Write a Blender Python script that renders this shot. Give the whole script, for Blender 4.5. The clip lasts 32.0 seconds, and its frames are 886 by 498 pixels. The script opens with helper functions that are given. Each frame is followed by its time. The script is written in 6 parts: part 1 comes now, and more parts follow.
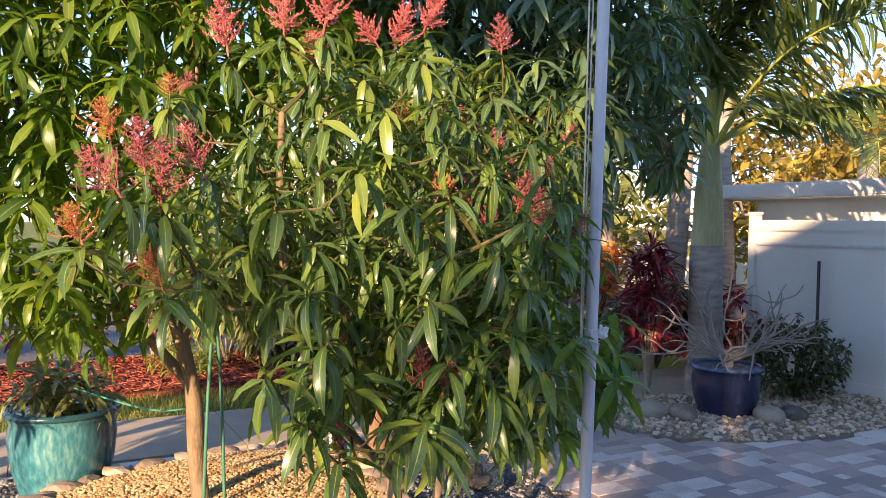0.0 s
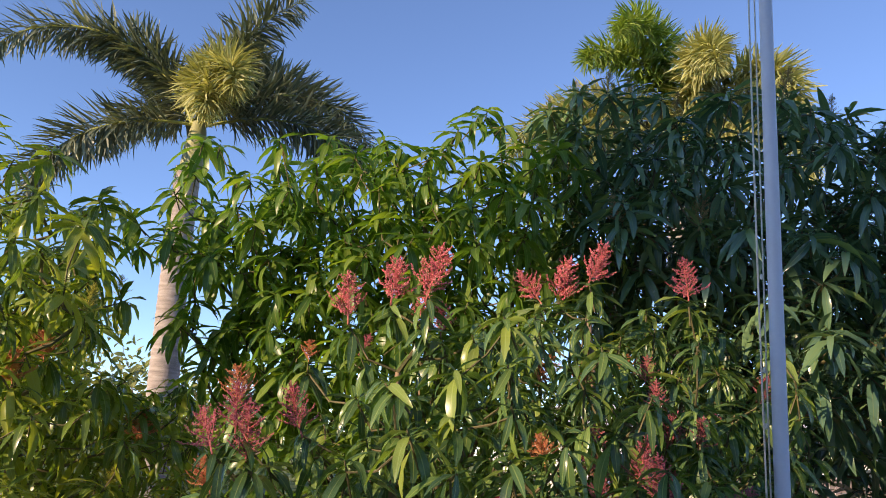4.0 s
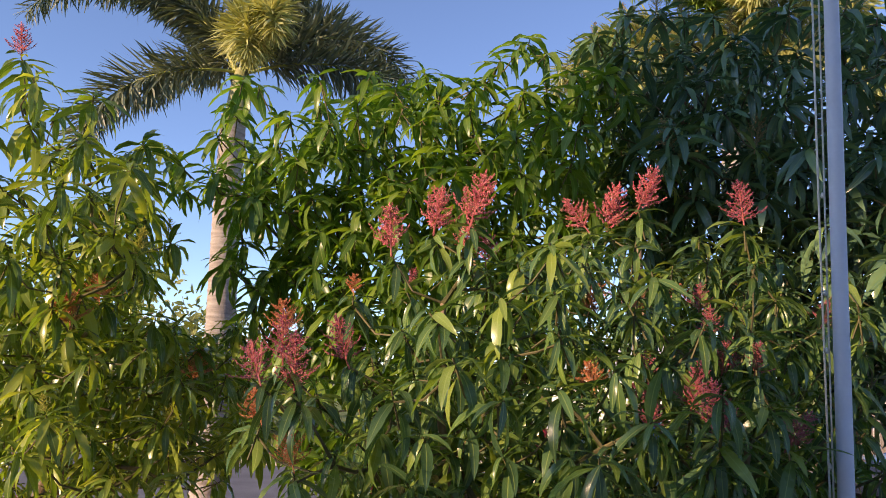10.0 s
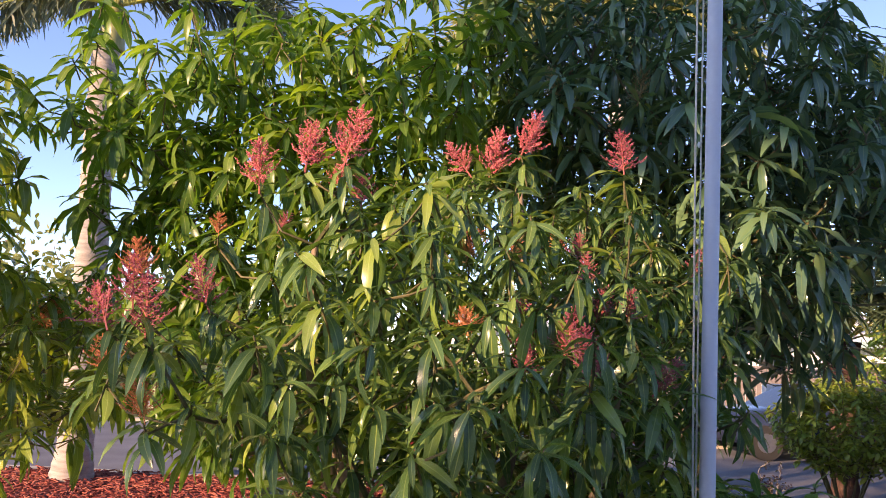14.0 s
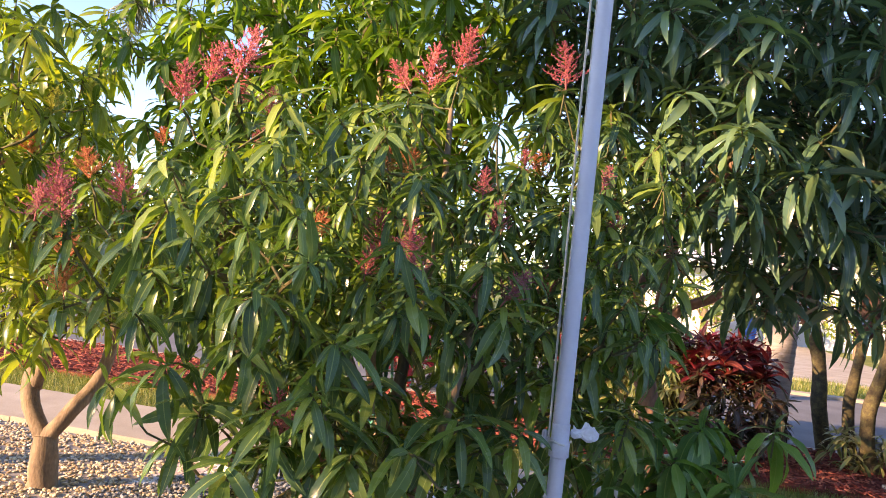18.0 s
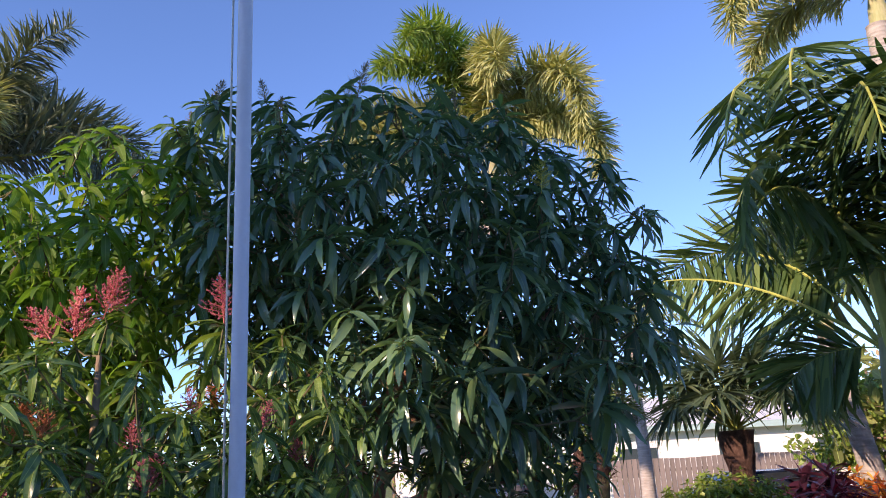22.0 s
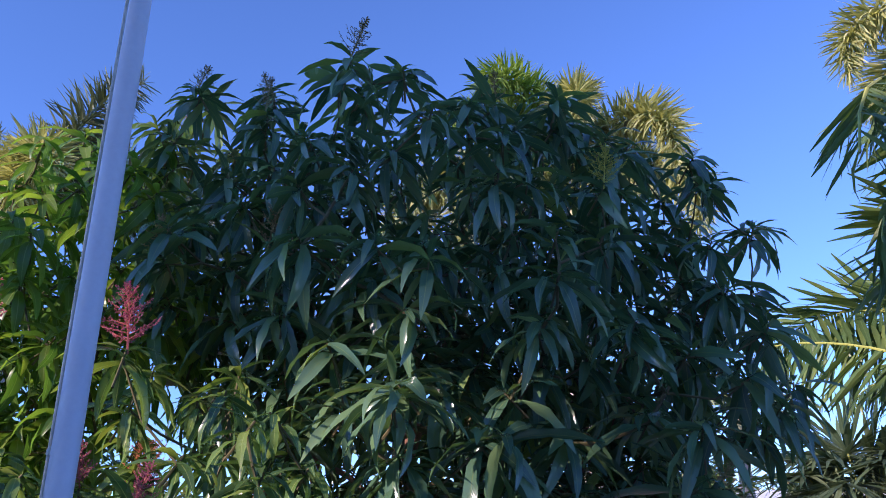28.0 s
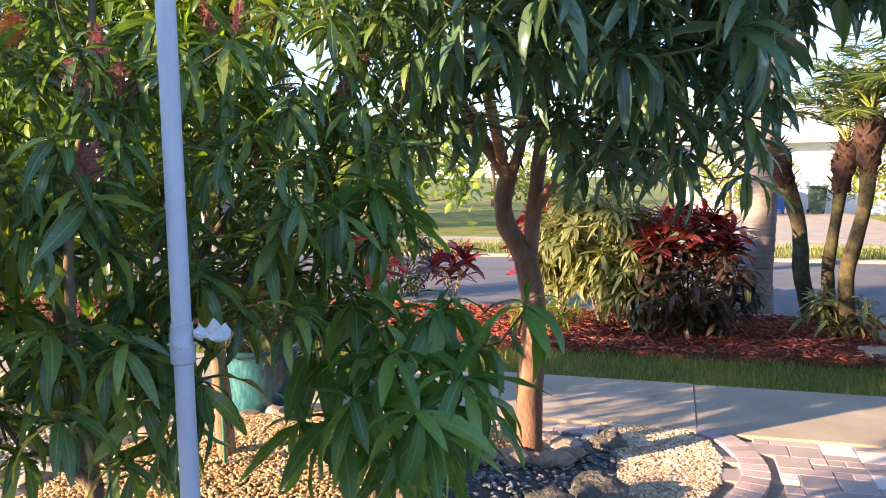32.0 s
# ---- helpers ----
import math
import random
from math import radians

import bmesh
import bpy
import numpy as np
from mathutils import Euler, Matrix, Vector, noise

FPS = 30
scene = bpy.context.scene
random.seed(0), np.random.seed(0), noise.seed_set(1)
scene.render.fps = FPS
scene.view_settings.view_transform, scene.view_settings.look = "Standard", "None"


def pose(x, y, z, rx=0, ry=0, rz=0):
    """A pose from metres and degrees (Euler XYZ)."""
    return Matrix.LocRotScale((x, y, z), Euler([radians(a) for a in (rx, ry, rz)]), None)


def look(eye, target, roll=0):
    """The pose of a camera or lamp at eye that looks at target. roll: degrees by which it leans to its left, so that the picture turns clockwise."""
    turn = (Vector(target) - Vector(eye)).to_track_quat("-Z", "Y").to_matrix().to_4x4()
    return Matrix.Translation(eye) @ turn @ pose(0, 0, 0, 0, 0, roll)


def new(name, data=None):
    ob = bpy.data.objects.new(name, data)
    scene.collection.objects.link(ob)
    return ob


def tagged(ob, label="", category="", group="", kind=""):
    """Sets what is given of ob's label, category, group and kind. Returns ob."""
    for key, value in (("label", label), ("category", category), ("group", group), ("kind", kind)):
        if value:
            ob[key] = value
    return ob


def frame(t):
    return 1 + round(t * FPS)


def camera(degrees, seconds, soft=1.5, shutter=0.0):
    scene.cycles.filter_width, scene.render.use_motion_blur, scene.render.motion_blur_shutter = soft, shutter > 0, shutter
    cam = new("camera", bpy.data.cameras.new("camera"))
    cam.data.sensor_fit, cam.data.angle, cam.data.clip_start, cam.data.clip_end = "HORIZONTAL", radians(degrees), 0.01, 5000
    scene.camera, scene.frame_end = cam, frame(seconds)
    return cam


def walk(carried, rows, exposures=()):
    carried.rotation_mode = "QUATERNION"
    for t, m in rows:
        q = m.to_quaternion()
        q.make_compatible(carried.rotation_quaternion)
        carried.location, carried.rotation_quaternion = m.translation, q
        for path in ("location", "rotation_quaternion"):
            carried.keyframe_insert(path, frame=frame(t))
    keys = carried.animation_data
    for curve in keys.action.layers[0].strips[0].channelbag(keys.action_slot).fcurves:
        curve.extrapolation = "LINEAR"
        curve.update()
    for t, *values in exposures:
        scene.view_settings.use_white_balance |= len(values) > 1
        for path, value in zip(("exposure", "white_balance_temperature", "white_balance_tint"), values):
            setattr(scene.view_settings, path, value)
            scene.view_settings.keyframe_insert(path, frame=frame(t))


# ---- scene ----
cam = camera(60.2, 32.0, soft=0.95)
PATH = [
    (0, (0.293, 0.223, 1.635), (0.169, 2.218, 1.577), 1.1),
    (0.5, (0.45, 0.396, 1.637), (0.197, 2.379, 1.57), 1.1),
    (1, (0.62, 0.498, 1.63), (0.241, 2.46, 1.551), 1.1),
    (1.5, (0.801, 0.56, 1.638), (0.275, 2.489, 1.587), 0.6),
    (2, (0.845, 0.567, 1.631), (0.194, 2.458, 1.626), 0.3),
    (2.5, (0.834, 0.538, 1.663), (0.056, 2.377, 1.771), 0.9),
    (3, (0.866, 0.479, 1.718), (-0.049, 2.222, 2.072), 2.2),
    (3.5, (0.974, 0.487, 1.732), (-0.037, 2.142, 2.221), 3.5),
    (4, (1.082, 0.509, 1.734), (-0.005, 2.109, 2.242), 3.9),
    (4.5, (1.1, 0.506, 1.718), (-0.043, 2.076, 2.197), 3.7),
    (6.5, (1.074, 0.537, 1.713), (-0.124, 2.079, 2.146), 3.0),
    (7, (1.083, 0.548, 1.707), (-0.121, 2.089, 2.126), 2.6),
    (7.5, (1.08, 0.571, 1.705), (-0.13, 2.113, 2.103), 2.3),
    (8, (1.074, 0.583, 1.706), (-0.137, 2.129, 2.083), 2.1),
    (8.5, (1.068, 0.584, 1.703), (-0.14, 2.136, 2.065), 2.1),
    (9, (1.065, 0.573, 1.703), (-0.139, 2.131, 2.057), 2.3),
    (9.5, (1.063, 0.57, 1.703), (-0.14, 2.128, 2.056), 2.6),
    (10, (1.065, 0.568, 1.704), (-0.138, 2.125, 2.062), 3.0),
    (10.5, (1.066, 0.575, 1.705), (-0.136, 2.13, 2.073), 3.4),
    (11, (1.076, 0.577, 1.709), (-0.125, 2.13, 2.089), 3.7),
    (11.5, (1.079, 0.577, 1.709), (-0.119, 2.131, 2.097), 3.8),
    (12, (1.08, 0.569, 1.707), (-0.108, 2.131, 2.097), 3.8),
    (12.5, (1.081, 0.568, 1.706), (-0.073, 2.157, 2.082), 3.6),
    (13, (1.099, 0.587, 1.7), (0.005, 2.224, 2.049), 3.2),
    (13.5, (1.072, 0.646, 1.689), (0.05, 2.338, 1.995), 2.9),
    (14, (1.045, 0.689, 1.681), (0.071, 2.416, 1.942), 3.0),
    (14.5, (1.119, 0.767, 1.666), (0.147, 2.5, 1.894), 3.7),
    (16.5, (1.528, 1.208, 1.678), (0.175, 2.671, 1.847), 5.3),
    (17, (1.625, 1.167, 1.67), (0.213, 2.576, 1.802), 5.2),
    (17.5, (1.749, 1.125, 1.673), (0.308, 2.509, 1.756), 5.6),
    (18, (1.884, 1.211, 1.677), (0.444, 2.599, 1.723), 6.0),
    (18.5, (1.946, 1.244, 1.686), (0.514, 2.64, 1.707), 6.0),
    (19, (1.95, 1.255, 1.698), (0.535, 2.668, 1.719), 5.1),
    (19.5, (1.973, 1.255, 1.689), (0.582, 2.692, 1.722), 3.7),
    (20, (1.997, 1.274, 1.699), (0.689, 2.785, 1.784), 2.0),
    (20.5, (2.048, 1.341, 1.793), (0.927, 2.968, 2.102), -0.7),
    (21, (2.06, 1.349, 1.814), (1.069, 3.019, 2.291), -2.3),
    (21.5, (2.067, 1.346, 1.813), (1.151, 3.04, 2.353), -3.0),
    (22, (2.07, 1.352, 1.814), (1.199, 3.067, 2.361), -3.3),
    (22.5, (2.074, 1.363, 1.812), (1.225, 3.09, 2.355), -3.7),
    (23, (2.086, 1.38, 1.811), (1.233, 3.107, 2.349), -4.3),
    (23.5, (2.064, 1.439, 1.806), (1.181, 3.153, 2.339), -4.4),
    (24, (1.965, 1.648, 1.811), (1.028, 3.332, 2.348), -4.1),
    (24.5, (1.99, 1.844, 1.802), (0.996, 3.488, 2.356), -3.3),
    (25, (2.012, 2.039, 1.832), (0.96, 3.632, 2.429), -2.4),
    (25.5, (1.912, 2.162, 1.862), (0.816, 3.699, 2.525), -0.8),
    (27.5, (1.843, 2.163, 1.831), (0.818, 3.66, 2.672), 1.1),
    (28, (1.857, 2.215, 1.857), (0.812, 3.747, 2.605), -0.6),
    (28.5, (1.969, 2.427, 1.804), (0.833, 3.94, 2.451), -1.1),
    (29, (2.07, 2.464, 1.788), (0.92, 4.02, 2.291), -0.4),
    (29.5, (2.118, 2.442, 1.752), (0.924, 4.001, 2.128), -1.1),
    (30, (2.203, 2.297, 1.697), (0.947, 3.833, 1.946), -1.6),
    (30.5, (2.282, 2.204, 1.683), (0.96, 3.7, 1.799), -1.4),
    (31, (2.371, 2.169, 1.661), (0.983, 3.608, 1.646), -1.2),
    (31.5, (2.394, 2.179, 1.626), (0.948, 3.554, 1.499), -0.9),
    (32, (2.289, 2.25, 1.607), (0.789, 3.559, 1.417), -0.7),
]
walk(cam, [(t, look(eye, target, roll)) for t, eye, target, roll in PATH],
     exposures=[(0, 1.59, 8200, 24), (1, 1.69, 7900, 25), (2.2, 1.86, 7500, 25), (3, 1.71, 7700, 27), (3.6, 1.1, 7450, 24), (4.5, 0.98, 6800, 22), (8, 0.98, 7400, 23), (10, 1.0, 7600, 26), (12.5, 1.0, 7400, 29), (13.3, 1.18, 7450, 28), (14, 1.51, 7850, 33), (17, 1.91, 8750, 31), (20, 2.21, 7850, 28), (20.6, 1.98, 7950, 28), (21, 1.75, 7900, 37), (21.6, 1.19, 6650, 29), (23, 1.01, 6250, 29), (25.5, 1.31, 6350, 33), (28, 1.03, 5450, 35), (29, 1.59, 6050, 36), (30, 1.64, 6950, 32), (32, 2.18, 7700, 22)])

# ---- world and light ----
AZ = radians(32)          # the street runs 32 degrees off the x axis
UX, UY = math.cos(AZ), math.sin(AZ)


def uv(u, v, z=0.0):
    """A place given along (u) and across (v) the street."""
    return Vector((u * UX - v * UY, u * UY + v * UX, z))


SUN_TO = Vector((-0.3, -0.95, 0.0)).normalized()
SUN_EL = radians(16)
world = bpy.data.worlds.new("sky")
scene.world = world
world.use_nodes = True
wn = world.node_tree.nodes
sky = wn.new("ShaderNodeTexSky")
sky.sky_type = "NISHITA"
sky.sun_disc = False
sky.sun_elevation = SUN_EL
sky.altitude = 2500
sky.sun_rotation = math.atan2(SUN_TO.x, SUN_TO.y)
sky.air_density, sky.dust_density, sky.ozone_density = 1.0, 0.2, 4.0
wn["Background"].inputs[1].default_value = 0.15
world.node_tree.links.new(sky.outputs[0], wn["Background"].inputs[0])
sun = new("sun", bpy.data.lights.new("sun", "SUN"))
sun.data.energy, sun.data.angle, sun.data.color = 3.8, radians(0.6), (1.0, 0.79, 0.55)
to = (SUN_TO * math.cos(SUN_EL) + Vector((0, 0, math.sin(SUN_EL)))).normalized()
sun.matrix_world = look(to * 40, (0, 0, 0))


# ---- materials ----
def shader(name, rough=0.6, metal=0.0, spec=0.5):
    m = bpy.data.materials.new(name)
    m.use_nodes = True
    b = m.node_tree.nodes["Principled BSDF"]
    b.inputs["Roughness"].default_value = rough
    b.inputs["Metallic"].default_value = metal
    b.inputs["Specular IOR Level"].default_value = spec
    return m, m.node_tree.nodes, m.node_tree.links, b


def ramp(nodes, stops):
    r = nodes.new("ShaderNodeValToRGB")
    els = r.color_ramp.elements
    while len(els) < len(stops):
        els.new(0.5)
    for e, (p, c) in zip(els, stops):
        e.position, e.color = p, (*c, 1)
    return r


def noisy(name, stops, scale=8.0, fine=60.0, rough=0.8, bump=0.3, dist=0.01, spec=0.3, stretch=(1, 1, 1), metal=0.0, rnd=0.0):
    """A surface with colour that varies at two scales, and fine relief."""
    m, n, l, b = shader(name, rough, metal, spec)
    tc = n.new("ShaderNodeTexCoord")
    mp = n.new("ShaderNodeMapping")
    mp.inputs["Scale"].default_value = stretch
    l.new(tc.outputs["Object"], mp.inputs[0])
    n1, n2 = n.new("ShaderNodeTexNoise"), n.new("ShaderNodeTexNoise")
    n1.inputs["Scale"].default_value, n1.inputs["Detail"].default_value = scale, 6
    n2.inputs["Scale"].default_value, n2.inputs["Detail"].default_value = fine, 4
    l.new(mp.outputs[0], n1.inputs["Vector"])
    l.new(mp.outputs[0], n2.inputs["Vector"])
    mix = n.new("ShaderNodeMath")
    mix.operation = "MULTIPLY_ADD"
    l.new(n2.outputs["Fac"], mix.inputs[0])
    mix.inputs[1].default_value = 0.45
    half = n.new("ShaderNodeMath")
    half.operation = "MULTIPLY_ADD"
    l.new(n1.outputs["Fac"], half.inputs[0])
    half.inputs[1].default_value, half.inputs[2].default_value = 0.9, -0.18
    l.new(half.outputs[0], mix.inputs[2])
    last = mix.outputs[0]
    if rnd:
        oi, geo = n.new("ShaderNodeObjectInfo"), n.new("ShaderNodeNewGeometry")
        s = n.new("ShaderNodeMath")
        s.operation = "ADD"
        l.new(oi.outputs["Random"], s.inputs[0])
        l.new(geo.outputs["Random Per Island"], s.inputs[1])
        fr = n.new("ShaderNodeMath")
        fr.operation = "FRACT"
        l.new(s.outputs[0], fr.inputs[0])
        sh = n.new("ShaderNodeMath")
        sh.operation = "MULTIPLY_ADD"
        l.new(fr.outputs[0], sh.inputs[0])
        sh.inputs[1].default_value = rnd
        off = n.new("ShaderNodeMath")
        off.operation = "SUBTRACT"
        l.new(last, off.inputs[0])
        off.inputs[1].default_value = rnd / 2
        l.new(off.outputs[0], sh.inputs[2])
        last = sh.outputs[0]
    r = ramp(n, stops)
    l.new(last, r.inputs[0])
    l.new(r.outputs[0], b.inputs["Base Color"])
    bp = n.new("ShaderNodeBump")
    bp.inputs["Strength"].default_value, bp.inputs["Distance"].default_value = bump, dist
    l.new(n2.outputs["Fac"], bp.inputs["Height"])
    l.new(bp.outputs[0], b.inputs["Normal"])
    return m


def leafy(name, stops, rib=(0.35, 0.45, 0.12), rough=0.38, thru=0.3, thru_tint=(1.5, 1.5, 0.5), spec=0.5, rib_w=0.035, vein=0.5):
    """A leaf: colour by leaf, a pale midrib, faint side veins, light coming through."""
    m, n, l, b = shader(name, rough, 0, spec)
    oi, geo, tc = n.new("ShaderNodeObjectInfo"), n.new("ShaderNodeNewGeometry"), n.new("ShaderNodeUVMap")
    s = n.new("ShaderNodeMath")
    s.operation = "ADD"
    l.new(oi.outputs["Random"], s.inputs[0])
    l.new(geo.outputs["Random Per Island"], s.inputs[1])
    fr = n.new("ShaderNodeMath")
    fr.operation = "FRACT"
    l.new(s.outputs[0], fr.inputs[0])
    r = ramp(n, stops)
    l.new(fr.outputs[0], r.inputs[0])
    sx = n.new("ShaderNodeSeparateXYZ")
    l.new(tc.outputs[0], sx.inputs[0])
    d = n.new("ShaderNodeMath")
    d.operation = "SUBTRACT"
    l.new(sx.outputs[0], d.inputs[0])
    d.inputs[1].default_value = 0.5
    ab = n.new("ShaderNodeMath")
    ab.operation = "ABSOLUTE"
    l.new(d.outputs[0], ab.inputs[0])
    lt = n.new("ShaderNodeMath")
    lt.operation = "LESS_THAN"
    l.new(ab.outputs[0], lt.inputs[0])
    lt.inputs[1].default_value = rib_w
    # side veins run forward from the rib
    vn = n.new("ShaderNodeMath")
    vn.operation = "MULTIPLY_ADD"
    l.new(ab.outputs[0], vn.inputs[0])
    vn.inputs[1].default_value = -0.28
    l.new(sx.outputs[1], vn.inputs[2])
    vs = n.new("ShaderNodeMath")
    vs.operation = "MULTIPLY"
    l.new(vn.outputs[0], vs.inputs[0])
    vs.inputs[1].default_value = 130
    si = n.new("ShaderNodeMath")
    si.operation = "SINE"
    l.new(vs.outputs[0], si.inputs[0])
    mx = n.new("ShaderNodeMix")
    mx.data_type = "RGBA"
    l.new(lt.outputs[0], mx.inputs[0])
    l.new(r.outputs[0], mx.inputs[6])
    mx.inputs[7].default_value = (*rib, 1)
    l.new(mx.outputs[2], b.inputs["Base Color"])
    ns = n.new("ShaderNodeTexNoise")
    ns.inputs["Scale"].default_value = 35
    bp = n.new("ShaderNodeBump")
    bp.inputs["Strength"].default_value, bp.inputs["Distance"].default_value = 0.25 * vein, 0.004
    l.new(si.outputs[0], bp.inputs["Height"])
    l.new(bp.outputs[0], b.inputs["Normal"])
    rr = n.new("ShaderNodeMath")
    rr.operation = "MULTIPLY_ADD"
    l.new(ns.outputs["Fac"], rr.inputs[0])
    rr.inputs[1].default_value, rr.inputs[2].default_value = 0.3, rough - 0.15
    l.new(rr.outputs[0], b.inputs["Roughness"])
    tl = n.new("ShaderNodeBsdfTranslucent")
    tm = n.new("ShaderNodeMix")
    tm.data_type, tm.blend_type = "RGBA", "MULTIPLY"
    tm.inputs[0].default_value = 1.0
    l.new(r.outputs[0], tm.inputs[6])
    tm.inputs[7].default_value = (*thru_tint, 1)
    l.new(tm.outputs[2], tl.inputs[0])
    ms = n.new("ShaderNodeMixShader")
    ms.inputs[0].default_value = thru
    l.new(b.outputs[0], ms.inputs[1])
    l.new(tl.outputs[0], ms.inputs[2])
    l.new(ms.outputs[0], n["Material Output"].inputs[0])
    return m


def plain(name, col, rough=0.6, metal=0.0, spec=0.5, var=0.12, scale=20):
    lo = tuple(max(0, c * (1 - var)) for c in col)
    hi = tuple(min(1, c * (1 + var)) for c in col)
    return noisy(name, [(0.25, lo), (0.75, hi)], scale, scale * 9, rough, 0.08, 0.003, spec, metal=metal)


M_MAIN = leafy("mango_leaf_green", [(0.0, (0.06, 0.13, 0.058)), (0.5, (0.1, 0.19, 0.06)), (0.82, (0.17, 0.27, 0.06)), (1.0, (0.28, 0.36, 0.075))], rough=0.27, thru=0.32, spec=0.65, rib_w=0.035, vein=0.2)
M_BACK = leafy("mango_leaf_fresh_green", [(0.0, (0.07, 0.16, 0.033)), (0.5, (0.115, 0.225, 0.038)), (1.0, (0.21, 0.31, 0.05))], rough=0.32, thru=0.5, spec=0.55, rib_w=0.035, vein=0.2)
M_LEFT = leafy("mango_leaf_yellow_green", [(0.0, (0.075, 0.14, 0.03)), (0.5, (0.165, 0.25, 0.042)), (1.0, (0.38, 0.43, 0.08))], rough=0.28, thru=0.42, spec=0.65, rib_w=0.035, vein=0.2)
M_DARK = leafy("mango_leaf_dark_green", [(0.0, (0.058, 0.125, 0.075)), (0.6, (0.1, 0.195, 0.105)), (0.93, (0.155, 0.255, 0.11)), (1.0, (0.23, 0.33, 0.1))], rib=(0.16, 0.24, 0.1), rough=0.2, thru=0.22, spec=0.85, rib_w=0.035, vein=0.2)
M_YOUNG = leafy("mango_leaf_bright_green", [(0.0, (0.07, 0.18, 0.055)), (0.6, (0.115, 0.26, 0.06)), (1.0, (0.2, 0.37, 0.075))], rib=(0.3, 0.42, 0.12), rough=0.3, thru=0.3, spec=0.6, rib_w=0.035, vein=0.3)
M_BARK = noisy("mango_bark", [(0.3, (0.14, 0.1, 0.065)), (0.6, (0.27, 0.195, 0.125)), (0.8, (0.4, 0.31, 0.21))], 14, 90, 0.85, 0.5, 0.01, stretch=(1, 1, 0.35))
M_BARK_RED = noisy("mango_bark_reddish", [(0.3, (0.16, 0.085, 0.055)), (0.6, (0.31, 0.17, 0.11)), (0.8, (0.42, 0.26, 0.17))], 12, 90, 0.75, 0.45, 0.01, stretch=(1, 1, 0.35))
M_TWIG = noisy("twig_bark", [(0.3, (0.07, 0.075, 0.03)), (0.7, (0.16, 0.13, 0.06))], 20, 100, 0.7, 0.3, 0.004)
M_PINK = leafy("panicle_pink", [(0.0, (0.55, 0.1, 0.14)), (0.5, (0.78, 0.2, 0.23)), (1.0, (0.85, 0.42, 0.36))], rib=(0.6, 0.15, 0.15), rough=0.7, thru=0.2, thru_tint=(1.2, 0.9, 0.9), vein=0)
# darker maroon copy of the pink panicle, with shade put into its colour
M_PINK_SHADED = leafy("panicle_shaded_maroon", [(0.0, (0.3, 0.055, 0.1)), (0.5, (0.46, 0.11, 0.16)), (1.0, (0.56, 0.24, 0.25))], rib=(0.35, 0.1, 0.1), rough=0.7, thru=0.2, thru_tint=(1.2, 0.9, 0.9), vein=0)
M_ORANGE = leafy("panicle_orange", [(0.0, (0.5, 0.14, 0.06)), (0.6, (0.68, 0.26, 0.13)), (1.0, (0.7, 0.38, 0.14))], rib=(0.6, 0.3, 0.15), rough=0.7, thru=0.2, thru_tint=(1.2, 1, 0.9), vein=0)
M_OLIVE = leafy("panicle_olive", [(0.0, (0.16, 0.13, 0.05)), (0.6, (0.26, 0.21, 0.08)), (1.0, (0.36, 0.25, 0.11))], rib=(0.3, 0.2, 0.1), rough=0.7, thru=0.1, vein=0)
M_YELLOW = leafy("panicle_yellow_green", [(0.0, (0.35, 0.36, 0.05)), (1.0, (0.55, 0.5, 0.08))], rib=(0.4, 0.4, 0.1), rough=0.7, thru=0.2, vein=0)
M_STEM_PINK = plain("panicle_stem", (0.45, 0.12, 0.1), 0.6)
M_PALM = leafy("palm_leaflet_green", [(0.0, (0.06, 0.115, 0.04)), (0.6, (0.1, 0.165, 0.05)), (1.0, (0.2, 0.26, 0.07))], rib=(0.14, 0.2, 0.07), rough=0.36, thru=0.24, vein=0.2)
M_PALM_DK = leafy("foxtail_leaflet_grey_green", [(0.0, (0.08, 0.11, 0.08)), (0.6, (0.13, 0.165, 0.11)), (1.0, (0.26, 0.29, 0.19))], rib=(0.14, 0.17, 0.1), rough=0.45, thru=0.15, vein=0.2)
# golden leaflet copy: warm sunlight is put into its colour
M_PALM_GD = leafy("foxtail_leaflet_sun_golden", [(0.0, (0.23, 0.26, 0.09)), (0.6, (0.39, 0.42, 0.155)), (1.0, (0.58, 0.59, 0.28))], rib=(0.38, 0.35, 0.14), rough=0.5, thru=0.3, thru_tint=(1.3, 1.2, 0.6), vein=0.2)
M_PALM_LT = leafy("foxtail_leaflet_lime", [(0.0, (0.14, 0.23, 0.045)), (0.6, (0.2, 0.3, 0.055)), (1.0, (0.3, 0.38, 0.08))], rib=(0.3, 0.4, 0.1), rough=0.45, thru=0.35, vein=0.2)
M_FAN = leafy("fan_leaflet_grey_green", [(0.0, (0.06, 0.1, 0.055)), (0.6, (0.1, 0.15, 0.08)), (1.0, (0.18, 0.23, 0.12))], rib=(0.12, 0.16, 0.08), rough=0.42, thru=0.2, vein=0.2)
M_RACHIS = plain("palm_rachis", (0.36, 0.38, 0.08), 0.5)
M_SHAFT = noisy("palm_crownshaft", [(0.25, (0.2, 0.2, 0.09)), (0.5, (0.3, 0.31, 0.14)), (0.75, (0.46, 0.4, 0.25))], 2.2, 40, 0.45, 0.1, 0.004, stretch=(1, 1, 0.2))
M_PTRUNK = noisy("palm_trunk_grey", [(0.25, (0.22, 0.195, 0.17)), (0.55, (0.38, 0.34, 0.3)), (0.8, (0.5, 0.45, 0.4))], 5, 60, 0.9, 0.5, 0.01, stretch=(1, 1, 6))
